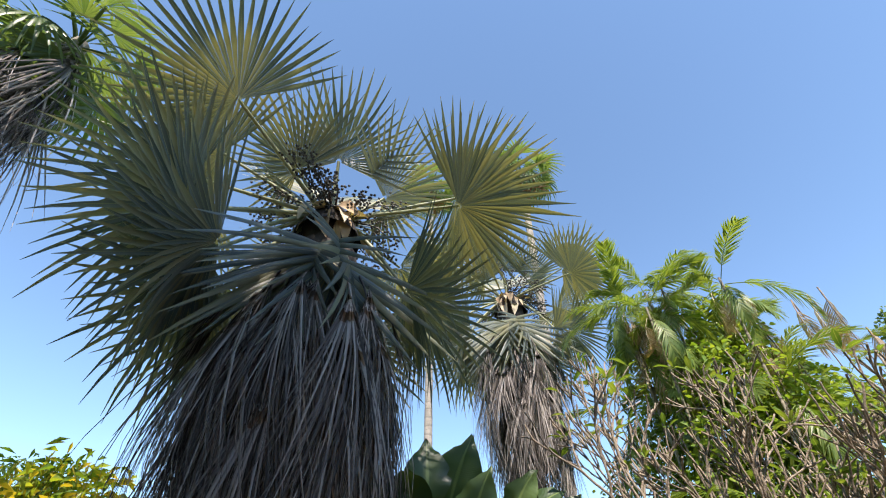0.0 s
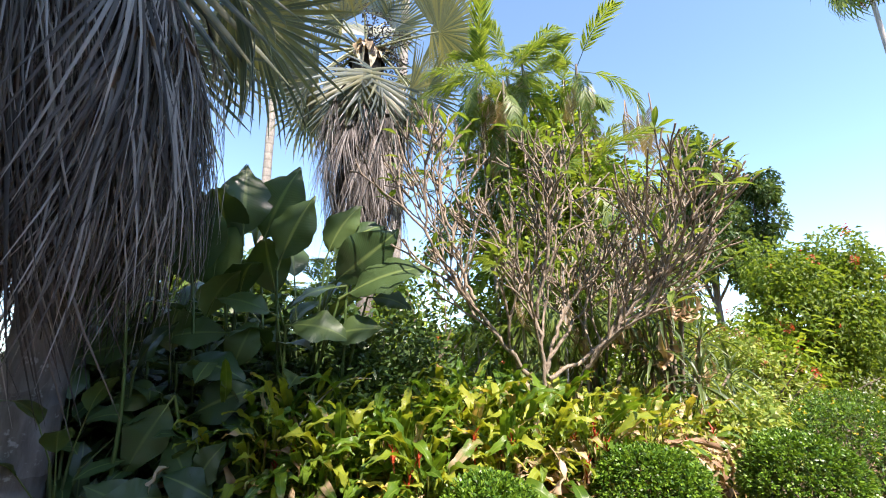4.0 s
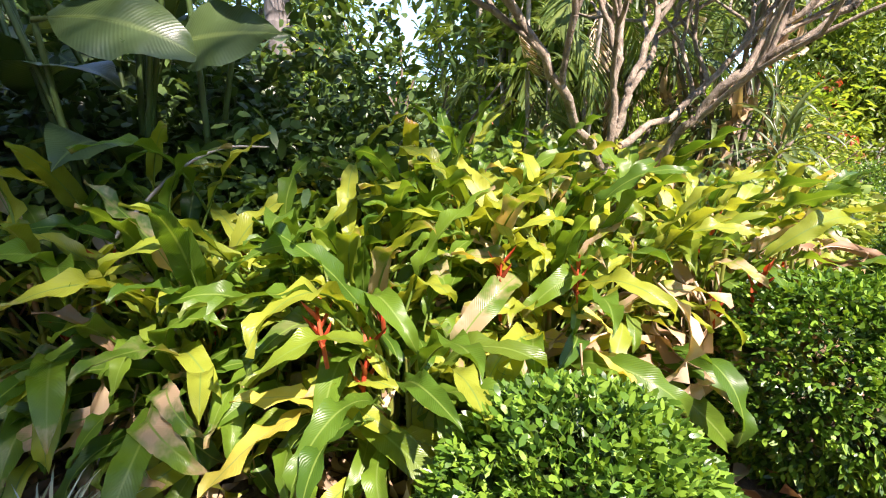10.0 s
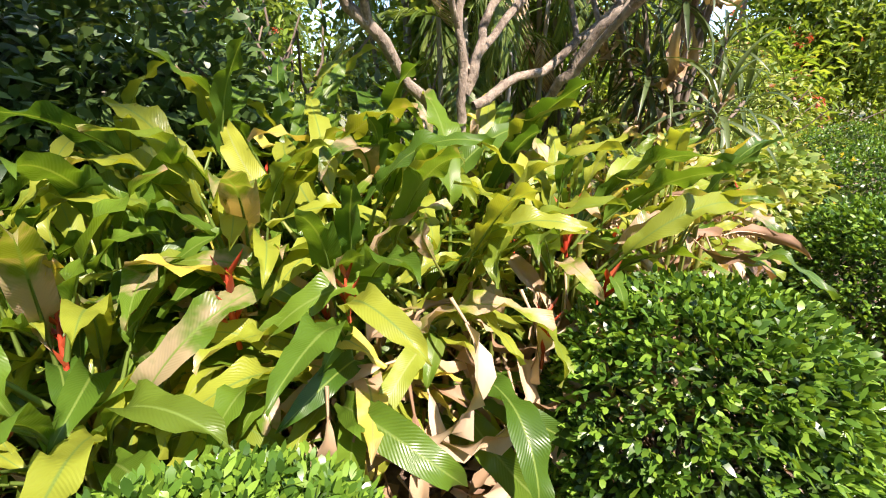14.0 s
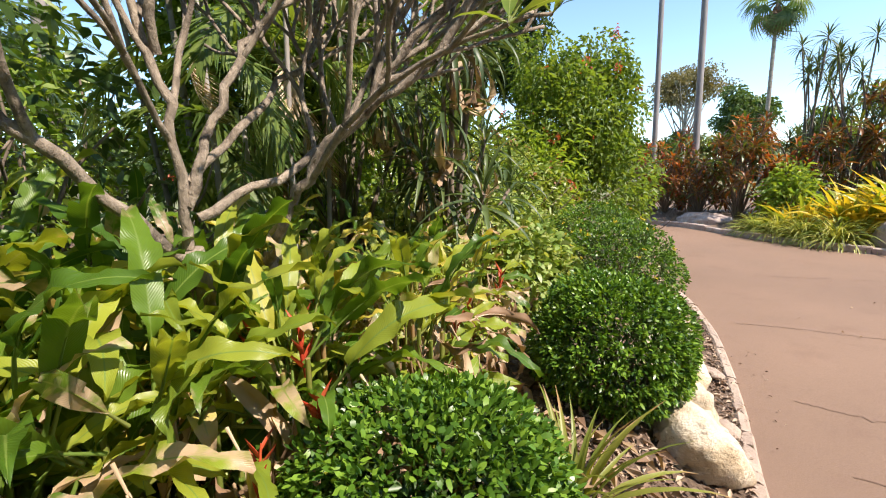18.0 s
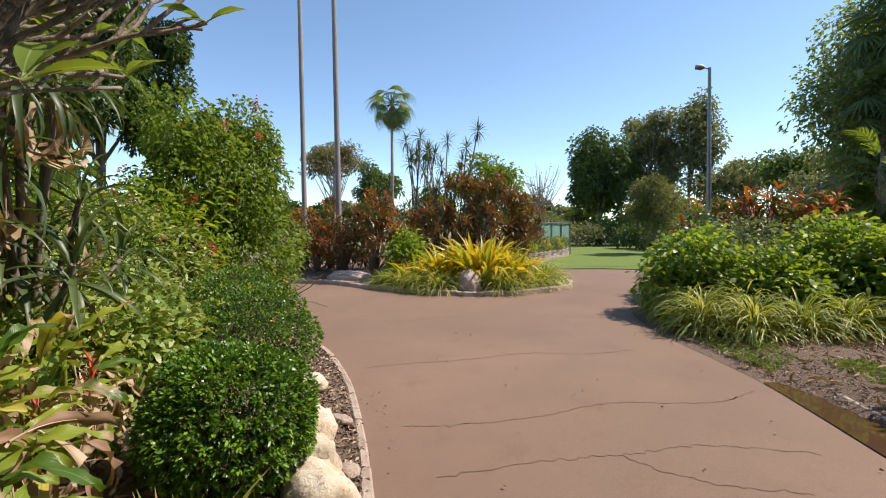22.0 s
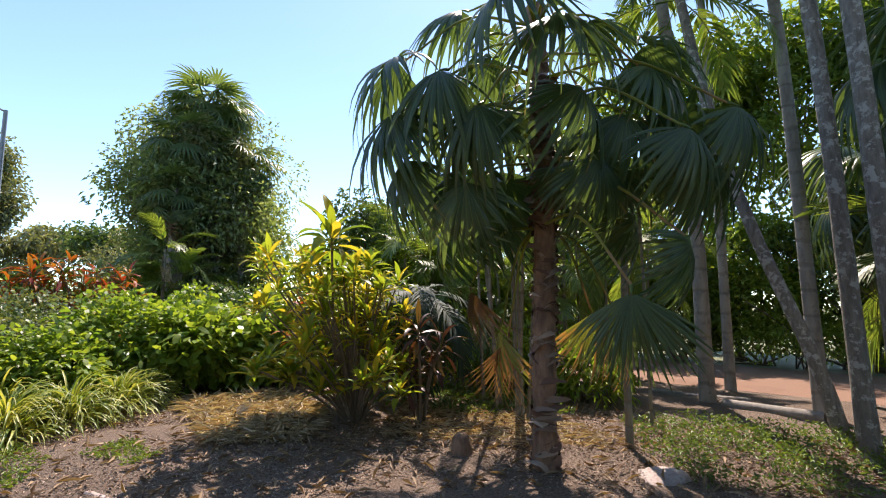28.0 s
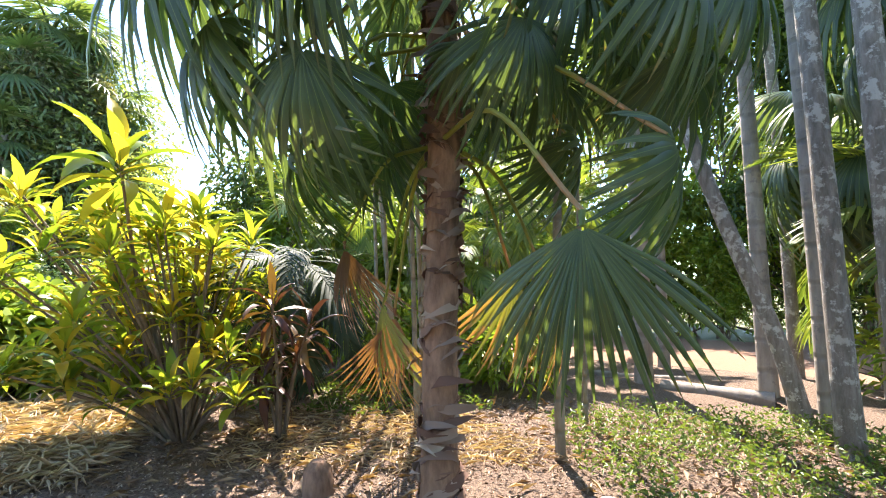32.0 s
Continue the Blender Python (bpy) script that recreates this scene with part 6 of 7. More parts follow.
tree("leafy_tree", (*far(-107, 40), 0), 7.4, (4.0, 4.0, 2.6), 4200, "tree", "spreading dark green tree", 18, 0.4, 0.25, 26)
tree("leafy_tree", (*far(-73, 34), 0), 7.2, (3.0, 3.0, 2.2), 4200, "tree_bright", "spreading green tree behind the crotons", 19, 0.32, 0.2, 26)
tree("bare_tree", (*far(-79.5, 48), 0), 9.0, (3.6, 3.6, 3.2), 160, "tree_dry", "bare grey tree with fine leafless branches", 20, 0.2, 0.2, 60, low=0.25, bark="bare")
fr_ = np.random.default_rng(44)
for k, yaw in enumerate(np.arange(-40, -116, -3.3)):
    d = 52 + 8 * fr_.random()
    tree("distant_tree", (*far(yaw, d), 0), fr_.uniform(4.2, 7.2), (3.4, 3.4, 3.0), 1800, ("tree", "tree_grey", "tree_bright")[k % 3], "distant leafy tree beyond the garden", 400 + k, 0.6, 0.2, 12, "distant trees", low=0.15)
for k, (yaw, d, w) in enumerate(((-84, 40, 2.2), (-88, 42, 2.4), (-80, 37, 2.0), (-91, 36, 1.6), (-94.5, 34, 1.8), (-98, 36, 2.2))):
    leafy_bush("lawn_shrub", (*far(yaw, d), 0), (w, w, 1.1 + 0.2 * (k % 3)), 420, "shrub" if k % 2 else "tree_grey", "rounded shrub bordering the lawn", 430 + k, 0.3, 0.45, "lawn border shrubs")

# ---- big tree hung with vines, with a palm before it ----
tree("vine_tree", (19.0, -5.6, 0), 9.3, (3.4, 3.4, 4.4), 42000, "tree_vine", "tall dense tree hung with dark climbing vines", 30, 0.19, 0.3, 95, low=0.06)
tree("vine_tree", (17.9, -5.0, 0), 8.6, (2.0, 2.0, 3.9), 12000, "tree_grey", "grey-green tree leaning against the vine-covered one", 35, 0.17, 0.2, 30, low=0.08)
for k, (x, y) in enumerate(((17.4, -6.6), (18.0, -3.6), (16.6, -5.4), (19.5, -7.2))):
    leafy_bush("leafy_shrub", (x, y, 0.0), (1.5, 1.4, 1.3), 1400, ("tree", "shrub")[k % 2], "dark shrub at the foot of the big tree", 770 + k, 0.16, 0.42, "shrubs under the big tree", rough=0.35)
tall_palm((17.6, -4.7, 0), 8.6, "fan palm grown into the vine-covered tree", 31, 0.14, 40, 6, 1.05, el=(75, -70), far_off=True)
tall_palm((18.2, -5.4, 0), 9.0, "fan palm crowning the vine-covered tree", 36, 0.14, 44, 4, 1.15, el=(80, -60), far_off=True)
tall_palm((17.3, -4.0, 0), 7.0, "fan palm grown into the vine-covered tree", 37, 0.13, 40, 4, 1.0, el=(78, -65), far_off=True)
tall_palm((17.2, -6.1, 0), 6.8, "fan palm grown into the vine-covered tree", 34, 0.14, 36, 6, 1.0, el=(75, -70), far_off=True)
tall_palm((17.0, -3.7, 0), 5.2, "feathery fan palm beside the vine-covered tree", 32, 0.12, 26, 4, 0.95, el=(75, -60), far_off=True)
clump_palm((15.4, -3.0, 0), 5, 3.2, "feather palms before the big tree", 33, 8, 0.9)

# ---- bed beyond the mulch ----
for k, (x, y, h) in enumerate(((13.6, 0.9, 2.1), (14.2, 0.0, 2.4), (13.6, -1.0, 2.3), (14.4, -1.9, 2.1))):
    cane_plant("red_croton", (x, y, 0.08), 20, 15, crot_red, "croton_red", "croton shrub with red and coppery leaves", 80 + k, (0.6, h), 0.85, 1.1, (80, -50), 0.012, "shrub", "red crotons", joined=True)
for k, (x, y, a, b, c, mt, lf) in enumerate(((10.4, 1.6, 0.8, 0.7, 0.75, "shrub_lime", 0.09), (11.0, 0.6, 1.0, 0.9, 0.9, "shrub_pale", 0.06), (10.6, -0.6, 0.9, 0.9, 0.92, "shrub_lime", 0.09), (9.9, -1.6, 0.85, 0.85, 0.8, "shrub_lime", 0.13), (9.5, -2.8, 0.7, 0.7, 0.65, "shrub_lime", 0.13), (11.4, -2.0, 1.0, 1.0, 0.95, "shrub_lime", 0.09), (12.0, 1.0, 0.9, 0.9, 0.9, "shrub", 0.09), (10.6, -3.6, 1.0, 1.0, 0.9, "shrub_lime", 0.1), (9.6, 0.5, 0.7, 0.7, 0.6, "shrub_lime", 0.08))):
    leafy_bush("leafy_shrub", (x, y, 0.06), (a, b, c), 1100, mt, "loose leafy green shrub in the sunny border", 500 + k, lf * 1.5, 0.52, "border shrubs", rough=0.45, size=0.3, flowers=("yellowflower", 8, 0.03) if k in (1, 2) else None)
for k, (x, y, s) in enumerate(((8.75, 1.6, 1.1), (8.45, 1.05, 1.15), (8.65, 0.45, 1.1), (8.95, -0.15, 1.05), (9.35, 1.75, 1.1), (9.2, 1.0, 1.3), (9.4, 0.3, 1.25), (9.3, -0.5, 1.0), (9.9, 1.9, 1.0))):
    tuft("liriope", (x, y, 0.07), 300, 0.62 * s, 0.028, 135, "liriope", "mounded yellow-green striped grass tuft", 520 + k, (88, 5), 0.30, "grass", "striped grass mound", 0.26, joined=True)

# ---- palm bed ----
liv = fan_set(5, L=0.86, n=26, spread=112, split=0.52, droop=0.30, fold=-0.25, stalk=0.10, stalk_r=0.012, stalk_arch=20, ragged=0.18, costa=0.9, tipdrop=0.42, wid=1.25)
liv_far = fan_set(3, L=0.95, n=30, spread=135, split=0.48, droop=0.5, fold=-0.2, stalk=0.9, stalk_r=0.013, stalk_arch=50, ragged=0.12, costa=0.8, tipdrop=0.4, wid=1.1)
liv_half = fan_set(2, L=0.80, n=22, spread=62, split=0.5, droop=0.25, fold=-0.4, stalk=0.06, stalk_r=0.010, stalk_arch=10, costa=0.4, wid=1.15)
liv_brown = fan_set(3, L=0.78, n=24, spread=36, split=0.35, droop=0.22, fold=-0.5, stalk=0.06, stalk_r=0.010, stalk_arch=10, costa=0.3, wid=1.4)
for qs, mm in ((liv, "greenfan"), (liv_far, "greenfan"), (liv_half, "halffan"), (liv_brown, "brownfan")):
    for q in qs:
        q.materials.append(M[mm])

r2 = np.random.default_rng(77)
FIBRE = Vector((3.53, -1.85, 0.05))
fp = thing("fibre_trunk_palm", FIBRE, "fan palm with a brown fibrous trunk and large drooping green fronds", "palm tree")
palm_trunk([(0, 0, -0.1), (-0.03, 0.02, 1.2), (-0.05, 0.0, 2.4), (-0.02, 0.0, 3.6), (0.0, 0.0, 4.6)], 0.105, 0.10, M["fibre"], fp, 22, 0.10, 5, 1.35)
boot = [blade(0.30, 0.055, 105 + 15 * s, 20, 0.006, 1, 0.25, 0, 7, 1, 130 + s, 0.8, 0.2).mesh("leaf_base") for s in range(4)]
for q in boot:
    q.materials.append(M["bootjack"])
for k in range(290):
    z = 0.03 + 3.9 * k / 290
    az = k * 137.5 + r2.normal(0, 14)
    a = radians(az)
    sg = 1 if r2.random() < 0.5 else -1
    rr = 0.108 + 0.045 * math.exp(-4 * z)
    part("leaf_base", boot[k % 4], M["bootjack"], fp, "", aim((-0.02 * min(z, 2.0) + math.cos(a) * rr, math.sin(a) * rr, z), az + 82 * sg, 38 + r2.normal(0, 16), sg * (84 + r2.normal(0, 14)), r2.uniform(0.6, 1.3)))
big = fan(L=0.63, n=30, spread=66, split=0.58, droop=0.20, fold=-0.16, stalk=0.06, stalk_r=0.010, stalk_arch=0, ragged=0.16, costa=0.2, seed=140, tipdrop=0.32).mesh("frond")
big.materials.append(M["greenfan"])


def hung_leaf(hub, el, s, label, mat, me, az=None, roll=0.0, name="frond"):
    """A fan leaf on a long bowed stalk from the fibrous palm."""
    h = Vector(hub) - FIBRE
    out = math.degrees(math.atan2(h.y, h.x))
    o = Vector((math.cos(radians(out)) * 0.08, math.sin(radians(out)) * 0.08, min(4.4, max(h.z + 0.55, 2.3))))
    mid = (o + h) / 2 + Vector((0, 0, 0.10 + 0.12 * (h - o).length))
    stalk = part("stalk", Bag().tube(smooth_line([o, mid, h], 6), np.linspace(0.017, 0.010, 13), 6), M["spike"], fp)
    part(name, me, M[mat], stalk, label, aim(h, out if az is None else az, el, roll, s))


for k, (x, y, z, el, s) in enumerate(((4.35, -0.75, 3.35, -12, 1.1), (4.42, -0.95, 2.98, -25, 0.95), (3.75, -1.0, 2.68, -38, 0.95), (3.85, -1.2, 3.34, -20, 1.0), (3.92, -1.95, 2.95, -45, 0.9), (3.9, -0.85, 3.65, -8, 1.05), (2.96, -1.44, 3.45, -25, 1.0), (2.86, -1.5, 2.83, -40, 0.8), (2.61, -2.07, 3.8, -10, 1.0), (3.2, -1.6, 2.85, -60, 0.55), (2.88, -2.5, 2.5, -45, 0.85), (4.5, -0.95, 4.0, 0, 1.1), (2.25, -2.5, 2.95, -30, 1.0), (4.05, -2.3, 3.9, -5, 1.0), (4.57, -1.7, 2.45, -42, 0.9), (1.95, -2.2, 3.3, -20, 1.0), (2.2, -1.55, 2.95, -28, 0.85), (3.3, -0.9, 4.1, 5, 1.05), (3.6, -2.9, 3.6, -15, 1.1), (4.6, -2.6, 3.3, -20, 1.1), (2.5, -3.0, 3.6, -12, 1.1), (3.3, -1.3, 4.7, 30, 1.0), (2.6, -1.3, 4.5, 20, 1.0), (4.2, -1.6, 4.75, 30, 1.0), (3.3, -2.6, 4.8, 35, 1.0), (4.1, -1.35, 2.5, -50, 0.8), (4.25, -2.35, 2.7, -40, 0.9), (4.35, -1.3, 3.7, -5, 1.0), (3.6, -0.95, 3.3, -22, 0.9), (2.75, -1.8, 3.3, -25, 0.9), (3.0, -1.1, 3.9, 0, 1.0), (4.0, -1.9, 4.3, 15, 1.0), (2.7, -2.4, 4.2, 10, 1.0), (3.5, -2.6, 3.1, -30, 0.9), (4.75, -1.5, 3.1, -20, 0.95))):
    hung_leaf((x, y, z), el, s * 0.88, "", "greenfan", liv[k % 5], roll=r2.normal(0, 18))
hung_leaf((2.22, -1.53, 2.10), -52, 0.72, "drooping green leaf", "greenfan", liv[2], az=200)
hung_leaf((2.47, -1.0, 1.72), -66, 1.0, "wide pleated deep-green hanging leaf", "greenfan", big, az=98)
hung_leaf((4.55, -2.15, 1.80), -87, 1.0, "brown folded hanging dead frond", "brownfan", liv_brown[0], name="dead_frond")
hung_leaf((4.14, -2.14, 1.36), -62, 1.0, "frond fading from green to yellow", "halffan", liv_half[0], az=40)
hung_leaf((4.03, -2.10, 1.29), -84, 1.0, "brown hanging dead frond", "brownfan", liv_brown[1], az=150, name="dead_frond")
hung_leaf((3.29, -2.50, 1.55), -60, 0.9, "yellowing small frond", "halffan", liv_half[1], az=-120)
hung_leaf((3.0, -2.45, 1.45), -55, 0.8, "yellowing small frond", "halffan", liv_half[1], az=-160)

# a slim young palm behind
yp = thing("young_fan_palm", (3.11, -3.05, 0.05), "slim young fan palm with a few green leaves", "palm tree")
palm_trunk([(0, 0, -0.1), (0.0, 0.0, 1.2), (-0.03, 0.0, 2.5), (-0.05, 0.0, 3.6)], 0.040, 0.032, M["palm_thin"], yp, 12, 0.05, 6, 1.3)
put_fronds(yp, liv_far, M["greenfan"], 9, (-0.05, 0.0, 3.55), (70, -15), 80, r=r2, rad=0.04, scale=(0.55, 0.75), dz=0.4)
p = thing("young_fan_palm", (3.10, -3.95, 0.05), "thin dark palm stem with a small head", "palm tree")
palm_trunk([(0, 0, -0.1), (0.0, 0.0, 1.2), (0.05, 0.0, 3.4)], 0.022, 0.018, M["palm_thin"], p, 10, 0.05, 9, 1.3)
put_fronds(p, liv_far, M["greenfan"], 6, (0.05, 0.0, 3.35), (70, 0), 20, r=r2, rad=0.03, scale=(0.4, 0.55), dz=0.2)

# grey palm trunks and leaning ones
for k, (x, y, tx, ty, h, rr, mt) in enumerate(((1.12, -4.08, 2.1, -3.8, 13.0, 0.082, "palm_lichen"), (1.08, -4.86, 1.8, -5.0, 14.0, 0.078, "palm_grey"), (0.87, -3.70, 1.4, -3.6, 13.0, 0.09, "palm_lichen"), (0.52, -4.0, 0.8, -4.0, 12.0, 0.078, "palm_grey"), (1.41, -6.05, 2.3, -6.1, 15.5, 0.09, "palm_grey"), (-0.6, -5.0, -0.9, -5.3, 10.0, 0.10, "palm_lichen"), (-2.4, -4.3, -2.6, -4.6, 9.0, 0.10, "palm_grey"), (0.2, -6.4, 0.0, -6.8, 10.0, 0.085, "palm_grey"), (2.6, -7.4, 2.75, -7.7, 10.5, 0.08, "palm_grey"), (0.9, -7.6, 1.2, -7.9, 10.0, 0.08, "palm_lichen"))):
    p = thing("grey_palm", (x, y, 0.05), "palm with a tall grey lichen-spotted trunk", "palm tree", "grey palm grove")
    palm_trunk([(0, 0, -0.1), ((tx - x) * 0.12, -0.25, h * 0.38), ((tx - x) * 0.5, (ty - y) * 0.5 - 0.15, h * 0.7), (tx - x, ty - y, h)], rr, rr * 0.8, M[mt], p, 14, 0.04, 30 + k, 1.25)
    put_fronds(p, feath, M["feather"], 18, (tx - x, ty - y, h), (75, -35), 40 * k, r=r2, rad=0.05, scale=(1.05, 1.35), dz=0.3, joined=True)
lp = thing("leaning_palm", (1.25, -4.87, 0.05), "mossy palm trunk leaning out of the grove", "palm tree")
palm_trunk([(0, 0, -0.1), (0.22, -0.05, 0.9), (0.75, -0.2, 2.6), (1.15, -0.35, 4.3), (1.5, -0.5, 6.6)], 0.085, 0.07, M["palm_lichen"], lp, 14, 0.05, 50, 1.3)
put_fronds(lp, feath, M["feather"], 11, (1.5, -0.5, 6.6), (75, -30), 10, r=r2, rad=0.05, scale=(0.9, 1.2), dz=0.3)
p = thing("grey_palm", (2.76, -5.92, 0.05), "stout grey palm trunk with a brown base", "palm tree")
palm_trunk([(0, 0, -0.1), (0.0, 0, 0.6), (0.02, 0.05, 3.0), (0.25, 0.1, 6.0), (0.4, 0.2, 8.5)], 0.12, 0.09, M["palm_grey"], p, 12, 0.05, 51, 1.5)
put_fronds(p, feath, M["feather"], 12, (0.4, 0.2, 8.5), (75, -30), 10, r=r2, rad=0.05, scale=(0.9, 1.2), dz=0.3)

# slim stems and bright fronds behind
clump_palm((4.9, -3.6, 0.05), 7, 4.6, "clump of thin dark palm stems with feathery heads", 61, 4, 0.5, thick=0.024, spread=0.6, dry=0)
clump_palm((4.9, -8.0, 0.05), 8, 3.6, "clump of thin palm stems with bright fronds", 62, 7, 0.9, thick=0.03, spread=1.0, dry=0)
clump_palm((6.2, -6.4, 0.05), 6, 2.4, "low feathery palms beside the dirt path", 63, 8, 0.8, thick=0.03, spread=0.6, dry=0)
clump_palm((8.6, -6.6, 0.05), 8, 3.4, "feathery palm clump behind the cordylines", 64, 8, 1.0, thick=0.035, spread=0.8)
clump_palm((-1.0, -7.0, 0.05), 8, 3.4, "feathery palm clump in the grove", 65, 8, 1.0, spread=0.9, dry=0)
for k, (x, y, h, n) in enumerate(((0.1, -7.0, 3.4, 20), (-0.2, -5.4, 4.6, 18), (-1.8, -6.0, 4.2, 20))):
    if n:
        p = thing("fan_palm", (x, y, 0.05), "fan palm with glossy dark fronds in the grove", "palm tree", "grove fan palms")
        palm_trunk([(0, 0, -0.1), (0, 0, h * 0.5), (0.05, 0, h)], 0.06, 0.05, M["palm_thin"], p, 8, 0.05, 70 + k)
        put_fronds(p, liv_far, M["greenfan"], n, (0.05, 0, h), (75, -35), 20 * k, r=r2, rad=0.05, scale=(0.75, 1.05), dz=0.5)
p = thing("drooping_cycad", (6.3, -3.3, 0.05), "dark grey-green plant with drooping feather fronds", "plant")
part("trunk", Bag().tube([(0, 0, -0.05), (0, 0, 0.8), (0.03, 0, 1.5)], [0.11, 0.10, 0.09], 9), M["fibre"], p)
put_fronds(p, feath_dark, M["feather_dark"], 30, (0.03, 0, 1.75), (30, -72), 0, r=r2, rad=0.06, scale=(0.6, 0.8), dz=0.3)

for k, (x, y, w, h) in enumerate(((4.3, -5.0, 0.55, 0.55), (5.6, -5.0, 0.6, 0.6), (6.6, -5.2, 0.7, 0.7), (-0.4, -6.4, 0.7, 0.7))):
    leafy_bush("lime_shrub", (x, y, 0.08), (w, w, h), 260, "shrub_lime", "sunlit light green bushy plant under the palms", 760 + k, 0.17, 0.3, "sunlit undergrowth", rough=0.35)

# ---- cordylines ----
cord = [blade(0.50, 0.135, 40 + 22 * s, 20, 0.004, 1.1, 0.5, 0.03, 8, 1, 150 + s, 0.85).mesh("leaf") for s in range(3)]
cord_dk = [blade(0.42, 0.08, 45 + 22 * s, 20, 0.004, 1.1, 0.5, 0.03, 8, 1, 150 + s, 0.85).mesh("leaf") for s in range(3)]
for q in cord:
    q.materials.append(M["cord"])
for q in cord_dk:
    q.materials.append(M["cord_dark"])
cane_plant("cordyline", (6.14, -1.88, 0.08), 96, 15, cord, "cord", "bushy cordyline with yellow-green leaves glowing in the sun", 1, (0.45, 2.15), 1.1, 0.58, (88, 12), 0.012, "shrub", joined=True, lean=(0.2, 0.13))
tc = thing("cordyline", (6.3, -1.75, 0.08), "tall single cordyline cane topped with yellow and orange leaves", "shrub")
part("cane", Bag().tube(smooth_line([(0, 0, -0.04), (-0.2, 0.3, 1.2), (-0.55, 0.66, 2.3)], 4), np.linspace(0.02, 0.014, 9), 6), M["twig"], tc)
put_fronds(tc, cord, M["cord"], 22, (-0.55, 0.66, 2.3), (85, -20), 0, "leaf", r2, 0.015, (0.7, 1.1), 14, 0.2)
cane_plant("cordyline", (8.9, -3.3, 0.08), 7, 15, cord, "cord", "cordyline with golden and reddish leaves", 3, (1.2, 2.0), 0.6, 1.0, (82, -40), 0.016, "shrub")
cane_plant("croton", (8.3, -2.6, 0.08), 4, 11, crot_red, "croton_red", "small croton with orange and red leaves", 5, (0.9, 1.6), 0.4, 1.0, (82, -40), 0.012, "shrub")
cane_plant("dark_cordyline", (5.4, -2.3, 0.08), 6, 14, cord_dk, "cord_dark", "small dark purple cordyline in the shade", 4, (0.35, 1.25), 0.3, 0.85, (82, -50), 0.014, "shrub")

# ---- things on the ground ----
st = thing("stump", (4.33, -1.68, 0.06), "small rounded brown palm stump in the mulch", "stump")
part("bole", Bag().tube([(0, 0, -0.05), (0.01, 0, 0.10), (0.02, 0, 0.2), (0.02, 0, 0.25)], [0.11, 0.105, 0.09, 0.04], 12), M["fibre"], st)
lg = thing("log", (3.0, -6.35, 0.12), "fallen pale grey palm log lying on the ground", "log")
part("bole", Bag().tube([(-0.75, -0.1, -0.02), (0, 0.05, -0.02), (0.7, -0.05, -0.01)], [0.075, 0.07, 0.065], 12), M["palm_grey"], lg)
lg = thing("log", (2.0, -5.75, 0.12), "short grey palm log lying by the path", "log")
part("bole", Bag().tube([(-0.6, 0.1, 0.0), (0.55, -0.1, 0.0)], [0.11, 0.10], 12), M["palm_grey"], lg)
rock("rock", (2.62, -2.25, 0.06), (0.26, 0.2, 0.12), M["rock"], "grey weathered boulder in the mulch", 90)
puddle = bed_sheet(PUDDLE, 0.05, 0.0, 0.0, 0.5, 0.0)
po = tagged(part("puddle", puddle, M["water"]), "shallow brown puddle in the gutter", "puddle", kind="structure")
po.location = (0, 0, 0.004)


def strew(name, poly, n, L, W, mat, label, seed, z0, hz, kind="stuff", flat=0.25, droop=0.0, cat="litter"):
    """Loose pieces lying over a stretch of ground."""
    r = np.random.default_rng(seed)
    lo, hi = poly.min(0), poly.max(0)
    p = r.uniform(lo, hi, (n * 3, 2))
    p = p[inside(poly, p) & ~inside(PUDDLE, p)][:n]
    z = z0(p) + r.uniform(0.0, hz, len(p))
    ways = np.c_[r.normal(0, 1, (len(p), 2)), r.normal(0, flat, len(p))]
    return tagged(part(name, leaf_cloud(Bag(), np.c_[p, z], ways, L, W, r, droop, 0.05, 0.3), M[mat], kind=kind), label, cat)


zr = lambda p: bed_height(RIGHT, p, 0.10, 0.0, 1.0)
zf = lambda p: bed_height(FRONT, p, 0.36, 0.04, 0.9)
near_palm = np.array([(9.0, 2.1), (6.7, 1.35), (5.0, 0.9), (3.2, 0.25), (1.5, -0.35), (-2, -0.9), (-2, -4.5), (9.0, -4.5)])
strew("bark_chips", near_palm, 36000, 0.038, 0.013, "chip", "loose bark chips strewn over the bed", 1, zr, 0.02)
strew("leaf_litter", near_palm, 2600, 0.16, 0.03, "deadleaf", "dry leaf shreds lying on the mulch", 2, zr, 0.04)
strew("palm_straw", np.array([(8.9, -0.9), (8.6, -2.1), (6.9, -2.0), (5.9, -1.0), (6.6, -0.3)]), 5200, 0.24, 0.016, "straw", "heap of dry straw-coloured palm fronds", 3, zr, 0.09, flat=0.12)
strew("palm_straw", np.array([(5.4, -1.6), (3.9, -2.3), (3.0, -3.0), (4.2, -3.6), (6.2, -3.0)]), 1800, 0.17, 0.010, "straw", "dry straw scattered under the palms", 4, zr, 0.05, flat=0.15)
fd = thing("fallen_frond", (7.6, -1.2, 0.16), "fallen pale dry palm frond on the straw", "frond")
part("frond", feath_dry[0], M["straw"], fd, "", aim((0, 0, 0), 120, 3, 100, 0.6))
strew("leaf_litter", np.concatenate([KERB[20:60] + 0.02, KERB[20:60][::-1] + np.array([-0.6, 0.7])]), 15000, 0.055, 0.022, "chip", "bark chips along the kerb", 5, zf, 0.015, flat=0.08)
